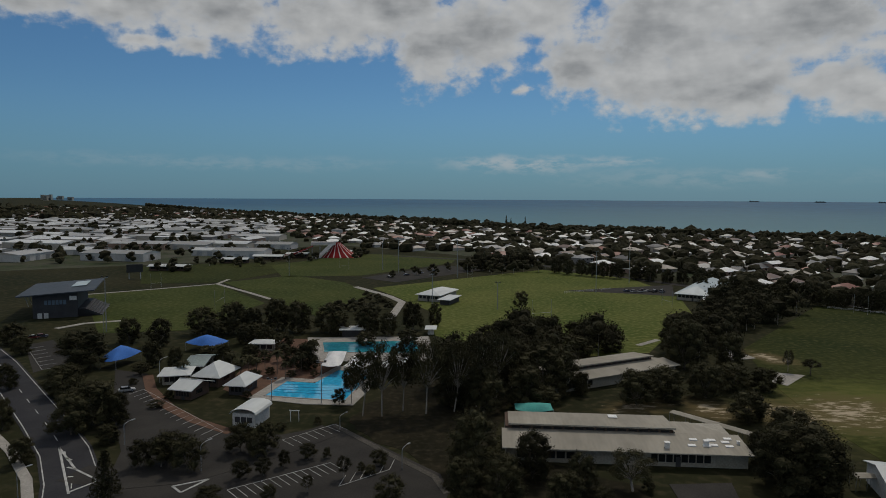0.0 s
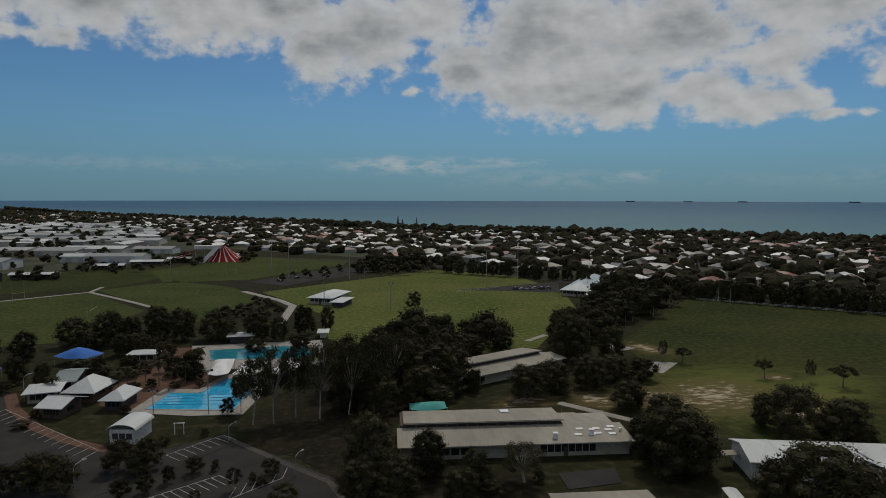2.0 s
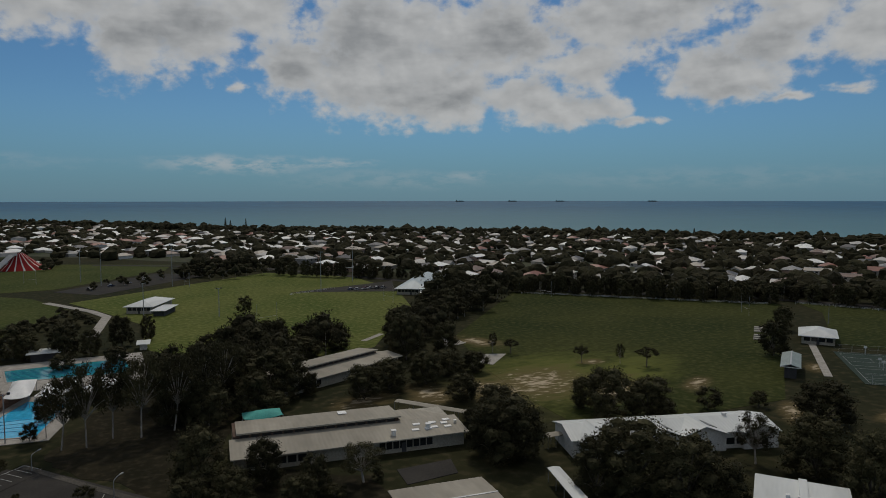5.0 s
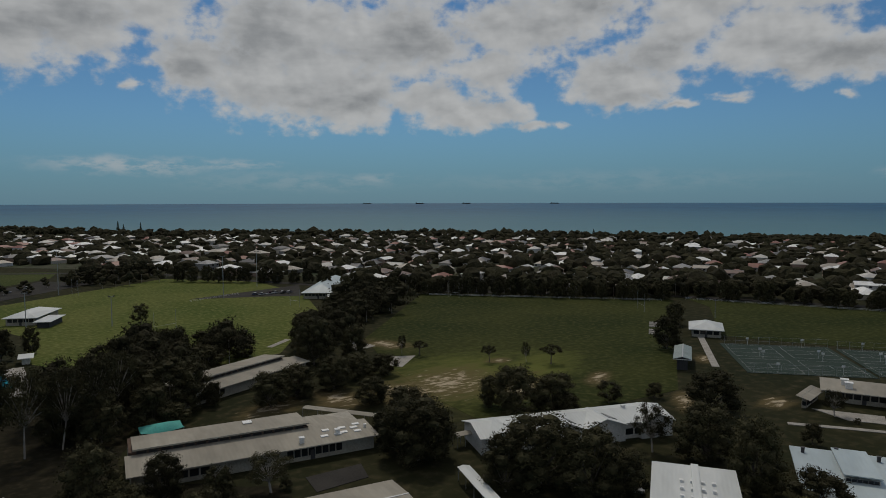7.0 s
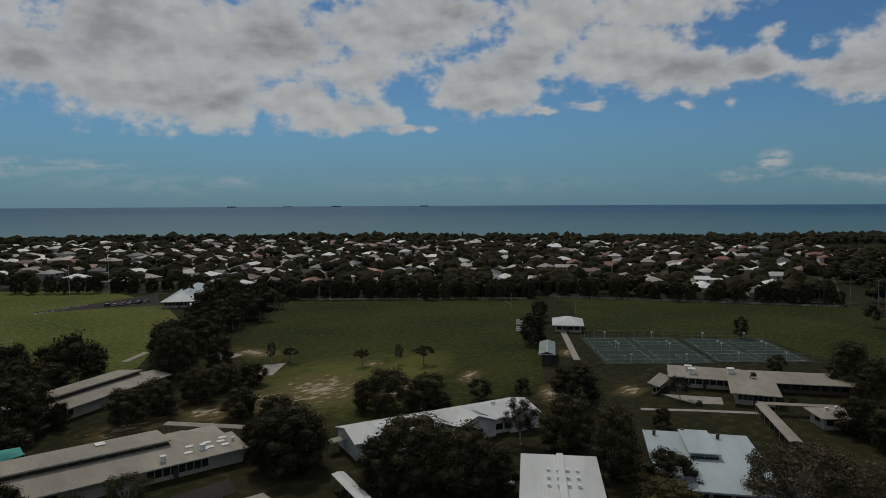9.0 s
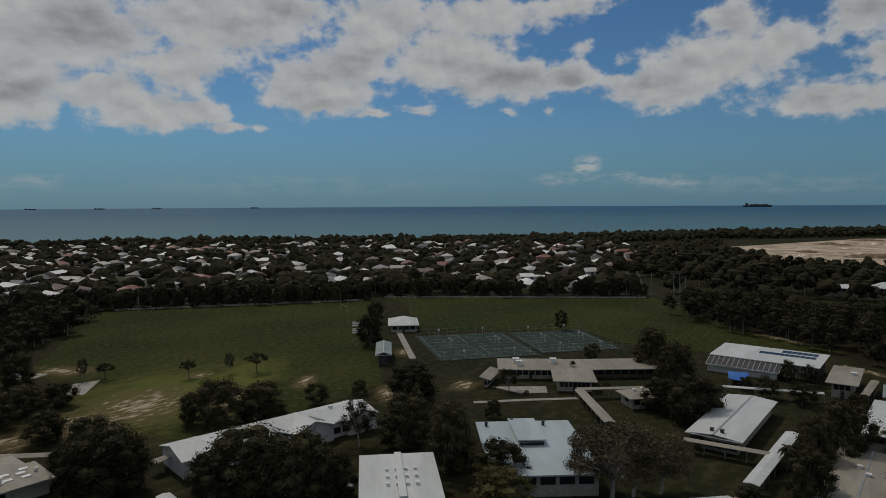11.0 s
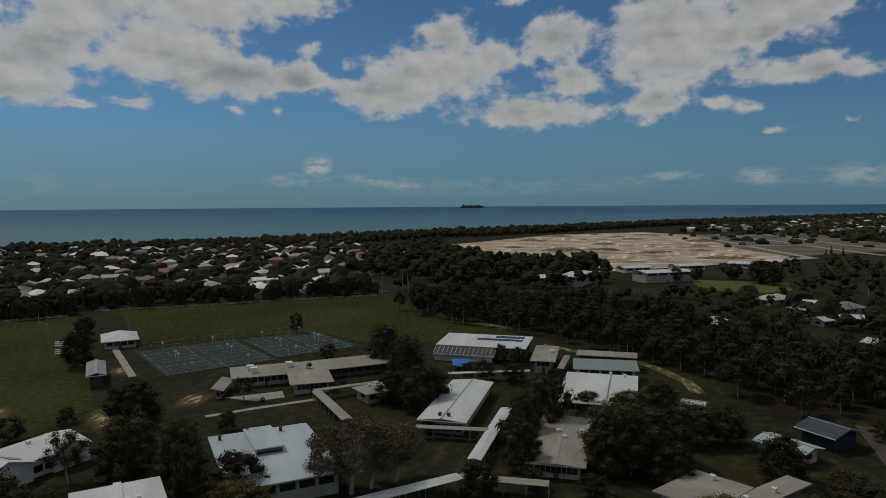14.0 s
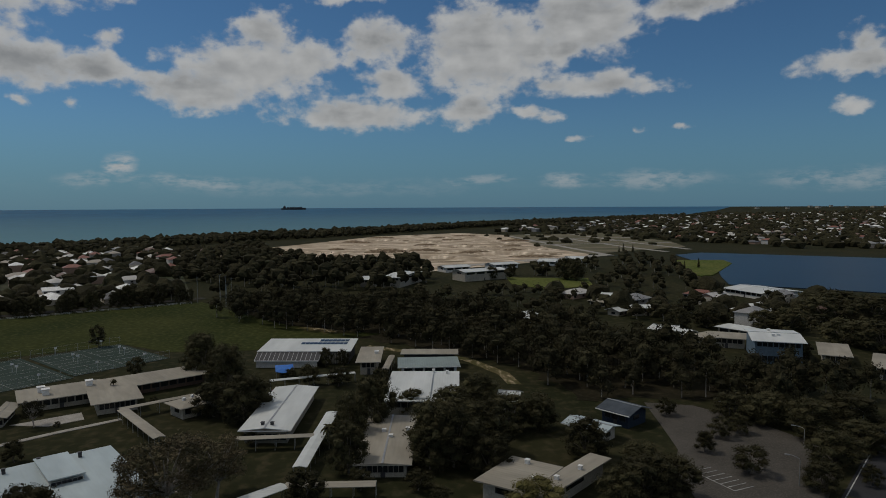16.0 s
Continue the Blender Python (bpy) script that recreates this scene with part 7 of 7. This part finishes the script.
for a, b in (((-171.9, 389.4), (-168.0, 394.4)), ((-111.1, 321.7), (-112.1, 339.0)), ((40.2, 294.8), (49.5, 299.2)), ((112.5, 337.6), (115.3, 330.7)), ((-78.0, 502.1), (-70.1, 494.6)), ((259.4, 234.2), (254.3, 225.2)), ((199.5, 319.4), (202.0, 312.6)), ((17.0, 449.9), (19.7, 440.7))):
    goal_posts(a, b, 9.0)


def scoreboard():
    x, y, h, w = (-202, 434, 9.7, 9.8)
    ob = thing("scoreboard", Matrix.Translation((x, y, 0)) @ Matrix.Rotation(0.45, 4, "Z"), "black scoreboard on posts beside the stadium field", "scoreboard")
    part("board", Solid().box(-w / 2, w / 2, -0.4, 0.4, h * 0.45, h), BLACK, ob)
    for k in (-0.35, 0.35):
        part("post", Solid().tube((w * k, 0, -0.3), (w * k, 0, h * 0.6), 0.25, 0.25, 8), STEEL, ob)


scoreboard()

CAR_PAINT = palette("car_paint", [(0.0, (0.38, 0.38, 0.38)), (0.45, (0.20, 0.20, 0.21)), (0.65, (0.04, 0.05, 0.09)), (0.8, (0.14, 0.02, 0.02)), (0.9, (0.03, 0.03, 0.03))], 0.3)


def car_kind():
    ob = thing("car", Matrix(), "", "car", "parked cars")
    side = [(-2.1, 0.35), (2.1, 0.35), (2.15, 0.75), (1.2, 0.92), (-1.9, 0.95), (-2.15, 0.8)]
    body = Solid()
    n = len(side)
    body.add([(x, -0.86, z) for x, z in side] + [(x, 0.86, z) for x, z in side], [tuple(range(n)), tuple(range(2 * n - 1, n - 1, -1))] + [(i, n + i, n + (i + 1) % n, (i + 1) % n) for i in range(n)])
    part("body", body, CAR_PAINT, ob)
    cab = [(-1.75, 0.94), (1.05, 0.93), (0.35, 1.42), (-1.35, 1.45)]
    part("cabin", Solid().add([(x, -0.74, z) for x, z in cab] + [(x, 0.74, z) for x, z in cab], [(0, 1, 2, 3), (7, 6, 5, 4), (0, 4, 5, 1), (1, 5, 6, 2), (3, 2, 6, 7), (0, 3, 7, 4)]), GLASS, ob)
    part("roof", Solid().box(-1.34, 0.32, -0.72, 0.72, 1.42, 1.49), CAR_PAINT, ob)
    for x in (-1.3, 1.3):
        for y in (-0.88, 0.7):
            w = part("wheel", Solid().tube((x, y, 0.33), (x, y + 0.18, 0.33), 0.33, 0.33, 12), TYRE, ob)
            part("rim", Solid().tube((x, y - 0.01, 0.33), (x, y + 0.19, 0.33), 0.2, 0.2, 10), STEEL, w)
    for y in (-0.6, 0.6):
        part("headlight", Solid().box(2.08, 2.17, y - 0.18, y + 0.18, 0.6, 0.74), WHITE, ob)
    return ob


def cars():
    src = car_kind()
    rr = random.Random(3)
    spots = [(-88.2, 182.5), (107.9, 386.0), (111.2, 383.9), (115.6, 384.0), (120.3, 386.5), (124.6, 386.7), (127.9, 384.5), (132.5, 371.4), (135.6, 369.4), (138.0, 367.3), (-156.1, 250.6), (-154.1, 252.7), (-35.9, 447.5), (-25.1, 461.0), (-15.7, 475.1), (-5.8, 490.2)]
    spots += [(93.9, 85.1), (105.2, 114.5), (117.9, 387.9), (123.6, 384.3), (193.5, 33.1)]
    for i, (x, y) in enumerate(spots):
        turn = 0.55 if i < 10 else rr.choice((0.6, -0.95)) + rr.uniform(-0.06, 0.06)
        tagged(copy_thing(src, Matrix.Translation((x, y, 0.11)) @ Matrix.Rotation(turn, 4, "Z")), "parked passenger car on asphalt", "car", "parked cars")
    for o in (*src.children_recursive, src):
        bpy.data.objects.remove(o)


cars()


def ship(az, r, size, label):
    x, y, z = polar(az, r, 0.8)
    ob = thing("ship", Matrix.Translation((x, y, z)) @ Matrix.Rotation(-radians(az), 4, "Z"), label, "ship", "ships at sea")
    k = size / 130
    hull = Solid().hexa([(-65, 0), (-58, -9), (50, -9), (66, 0), (50, 9), (-58, 9)], [-2] * 6, [9, 9, 9, 11, 9, 9])
    for s, n, mt in ((hull, "hull", WALL_DARK), (Solid().box(-54, -40, -8, 8, 9, 18), "bridge", WALL_DARK), (Solid().box(-50, -46, -2, 2, 18, 22), "funnel", WALL_DARK)):
        s.v = [(a * k, b * k, c * k) for a, b, c in s.v]
        part(n, s, mt, ob)
    for i in range(6):
        s = Solid().box(-34 + 14 * i, -23 + 14 * i, -8, 8, 9, 14 + (i % 3))
        s.v = [(a * k, b * k, c * k) for a, b, c in s.v]
        part("cargo", s, WALL_DARK, ob)


ship(82.0, 4300, 150, "dark cargo ship on the horizon")
for a in (25.0, 29.5, 33.5, 41.0):
    ship(a, 4600, 60, "small far ship on the horizon")


def far_towers(az0, az1, n, seed, hmax):
    rr = random.Random(seed)
    for _ in range(n):
        a = rr.uniform(az0, az1)
        x, y, z = polar(a, rr.uniform(4000, 4500))
        h, w = rr.uniform(0.35, 1) * hmax, rr.uniform(12, 30)
        ob = thing("apartment_tower", Matrix.Translation((x, y, z)), "far pale apartment tower on the skyline", "tower", "far towers")
        part("wall", Solid().box(-w / 2, w / 2, -8, 8, -3, h), WALL_CREAM, ob)
        part("roof", Solid().box(-w / 2 - 0.5, w / 2 + 0.5, -8.5, 8.5, h, h + 2), CONCRETE, ob)
        for k in range(1, 5):
            part("window_band", Solid().box(-w / 2 + 1, w / 2 - 1, -8.15, -8.02, h * k / 5 - 1, h * k / 5 + 1), GLASS, ob)


far_towers(-31.0, -28.6, 8, 1, 26)
far_towers(119.5, 130, 12, 2, 13)
plant("conifer", [(130, 1364, 18.5, 7.0), (137, 1340, 13.7, 5.7), (163, 1318, 17.9, 5.6), (729, 748, 11.3, 7.1)], "tall dark pine near the shore", None, "shore pines")
plant("conifer", [(743, -268, 10.4, 4.0), (724, -272, 10.1, 4.0), (735, -260, 8.4, 3.3), (544, -262, 9.6, 3.1), (523, -240, 9.3, 2.9)], "tall dark pine beside the lake", None, "lakeside pines")
plant("round", [(482, -75, 10.4, 12.5), (475, -128, 17.8, 21.0), (467, -134, 17.1, 18.7), (507, -94, 10.1, 8.8), (504, -118, 12.3, 11.0), (304, -216, 13.8, 28.8), (290, -196, 13.2, 21.1), (287, -221, 13.1, 24.9), (266, -169, 12.0, 19.0), (273, -161, 9.9, 16.4), (282, -140, 10.1, 16.3), (271, -122, 12.1, 15.4), (242, -177, 11.1, 23.3), (231, -183, 12.7, 22.9)])


def small_yard_things():
    for a, b, c in (((225.9, 197.3), (227.5, 192.9), (232.7, 197.3)), ((213.3, 186.4), (214.8, 182.3), (219.5, 186.2))):
        m, L, W = plot(a, b, c)
        ob = thing("bench_stand", m, "small pale tiered spectator bench", "bench", "spectator benches")
        for i in range(3):
            part("step", Solid().box(0, L, W * i / 3, W * (i + 1) / 3 - 0.03, -0.2, 0.4 * (i + 1)), CONCRETE, ob)
    for p in ((235.8, 175.1), (237.0, 171.9)):
        ob = thing("water_tank", Matrix.Translation((*p, 0)), "white round water tank beside the hut", "water tank", "water tanks")
        part("tank", Solid().tube((0, 0, -0.1), (0, 0, 2.2), 1.5, 1.5, 18), WHITE, ob)
        part("lid", Solid().tube((0, 0, 2.2), (0, 0, 2.5), 1.5, 0.4, 18), WHITE, ob)
    # frame beside the pool lawn
    x, y, h, w = (-36, 159, 3.3, 1.5)
    ob = thing("pergola", Matrix.Translation((x, y, 0)), "white timber garden frame beside the pool", "pergola")
    for px in (-1, 1):
        part("post", Solid().box(px - 0.08, px + 0.08, -0.08, 0.08, -0.2, 2.6), WHITE, ob)
    part("beam", Solid().box(-1.3, 1.3, -0.1, 0.1, 2.6, 2.8), WHITE, ob)


small_yard_things()


def estate_mounds():
    """Heaps and terraces of sand, and pale roofs, on the building estate."""
    rng = np.random.default_rng(8)
    spots = [(764.9, 79.0), (905.3, 47.0), (814.5, -5.8), (958.3, -46.8), (857.9, -84.4), (759.2, -99.6), (930.6, -152.1), (1019.1, 18.4), (1085.0, -79.9), (726.7, -136.5), (686.5, -45.0), (796.8, -168.8), (773.4, 126.8), (754.2, 170.0)]
    for i, (x, y) in enumerate(spots):
        az = math.degrees(math.atan2(x, y))
        ob = thing("sand_mound", Matrix.Translation((x, y, rise(x, y))) @ Matrix.Rotation(-radians(az), 4, "Z"), "long heap of bare pale sand", "sand mound", "sand mounds")
        L, W, h = rng.uniform(30, 75), rng.uniform(8, 18), rng.uniform(1.5, 3.5)
        n, k = 16, 6
        verts, faces = [], []
        for a in range(n + 1):
            for b in range(k + 1):
                u, v = a / n * 2 - 1, b / k * 2 - 1
                d = max(0, 1 - u * u) * max(0, 1 - v * v)
                verts.append((u * L, v * W + 4 * math.sin(u * 3 + i), -0.1 + h * d * rng.uniform(0.75, 1.2)))
        for a in range(n):
            for b in range(k):
                q = a * (k + 1) + b
                faces.append((q, q + k + 1, q + k + 2, q + 1))
        part("sand_body", Solid().add(verts, faces), SAND, ob)
    rr = random.Random(18)
    area = [(700, 150), (900, 100), (1150, 0), (1240, -130), (1150, -190), (820, -190), (720, -200), (640, -120), (590, -60), (650, -10), (690, 60)]
    for i, (x, y) in enumerate(scatter(area, 52, rr, 0.62)):
        ob = thing("soil_heap", Matrix.Translation((x, y, rise(x, y))) @ Matrix.Rotation(rr.uniform(-0.5, 0.5), 4, "Z"), "ragged heap of brown subsoil on graded sand", "soil heap", "soil heaps")
        L, W, h = rr.uniform(8, 30), rr.uniform(6, 13), rr.uniform(1.2, 4.2)
        n, k = 8, 12
        verts, faces = [], []
        for a in range(n + 1):
            for b in range(k + 1):
                u, v = a / n * 2 - 1, b / k * 2 - 1
                d = max(0, 1 - u * u) * max(0, 1 - v * v)
                verts.append((u * W, v * L + 2 * math.sin(u * 4 + i), -0.1 + h * d ** 0.7 * rng.uniform(0.6, 1.25)))
        for a in range(n):
            for b in range(k):
                q = a * (k + 1) + b
                faces.append((q, q + k + 1, q + k + 2, q + 1))
        part("sand_body", Solid().add(verts, faces), SOIL if rr.random() < 0.7 else SAND, ob)
    for line, w in (([(735, -316), (820, -300), (1000, -285), (1200, -250)], 7), ([(690, -235), (820, -225), (1000, -215), (1180, -205)], 8), ([(770, -360), (900, -345), (1210, -330)], 6), ([(880, -190), (900, -300), (905, -395)], 6), ([(1020, -190), (1040, -300), (1050, -400)], 7), ([(960, -200), (970, -400)], 5)):
        ribbon("estate_road", line, w, 0.42, CONCRETE, "pale new street between graded lots", "road")
    sheet("sand_strip", ragged([(622, -128), (640, -122), (676, -190), (704, -228), (690, -236), (655, -185)], 3.0, 9), 0.5, CONCRETE, "bright strip of clean pale sand", "bare ground")
    sheet("sand_strip", ragged([(585, -52), (600, -46), (612, -100), (596, -112)], 3.0, 10), 0.5, CONCRETE, "bright strip of clean pale sand", "bare ground")
    for a, b, c in (((530.7, -39.2), (541.1, -62.2), (561.2, -66.8)), ((573.3, -126.2), (590.9, -153.5), (621.3, -166.2)), ((596.8, -157.4), (615.6, -184.1), (648.3, -196.4)), ((551.6, -81.4), (562.7, -105.8), (584.2, -112.2))):
        building("new pale-roofed house row at the estate edge", (a, b, c), 4.0, 5.2, "gable", ROOF_WHITE, WALL_WHITE, panes=3, category="house", name="house", group="new estate houses")


estate_mounds()


def school_fence():
    """A low steel rail fence along the street side of the fields."""
    for a, b in (((193.7, 331.2), (289.3, 244.6)), ((305.0, 241.0), (382.2, 111.3)), ((70.0, 377.8), (100.3, 395.2))):
        a, b = Vector(a), Vector(b)
        d = b - a
        ob = thing("rail_fence", Matrix.Translation((a.x, a.y, 0)) @ Matrix.Rotation(math.atan2(d.y, d.x), 4, "Z"), "low pale steel rail fence beside the field", "fence", "field fences")
        n = int(d.length / 6)
        for i in range(n + 1):
            part("fence_post", Solid().tube((d.length * i / n, 0, -0.2), (d.length * i / n, 0, 1.1), 0.06, 0.06, 5), WHITE, ob)
        for z in (0.55, 1.05):
            part("rail", Solid().tube((0, 0, z), (d.length, 0, z), 0.05, 0.05, 5), WHITE, ob)


school_fence()
plant("small", [(185, 36, 2.4, 4.3), (145, 35, 3.3, 5.4), (148, 16, 3.2, 5.4), (170, 83, 1.7, 2.3), (189, 66, 2.1, 2.5), (39, 121, 2.4, 3.5), (13, 121, 3.3, 5.7), (29, 117, 2.7, 5.6), (126, 6, 4.5, 5.8), (125, -5, 4.5, 6.9), (120, -9, 3.2, 5.6),
                (-38, 153, 2.0, 3.4), (-57, 198, 2.8, 4.7), (-53, 201, 2.8, 4.4), (-46, 199, 2.3, 3.9), (-43, 207, 2.7, 4.8), (-59, 218, 2.9, 5.1), (-48, 220, 3.1, 5.1), (-39, 199, 2.3, 3.2), (-30, 157, 2.1, 2.9), (-53, 177, 2.4, 3.6), (-74, 177, 2.3, 4.1), (-65, 207, 2.7, 4.6)], "low dark green garden shrub beside a building")


# the pattern trees are no longer needed
for kinds in KINDS.values():
    for ob in kinds:
        for o in (*ob.children_recursive, ob):
            bpy.data.objects.remove(o)
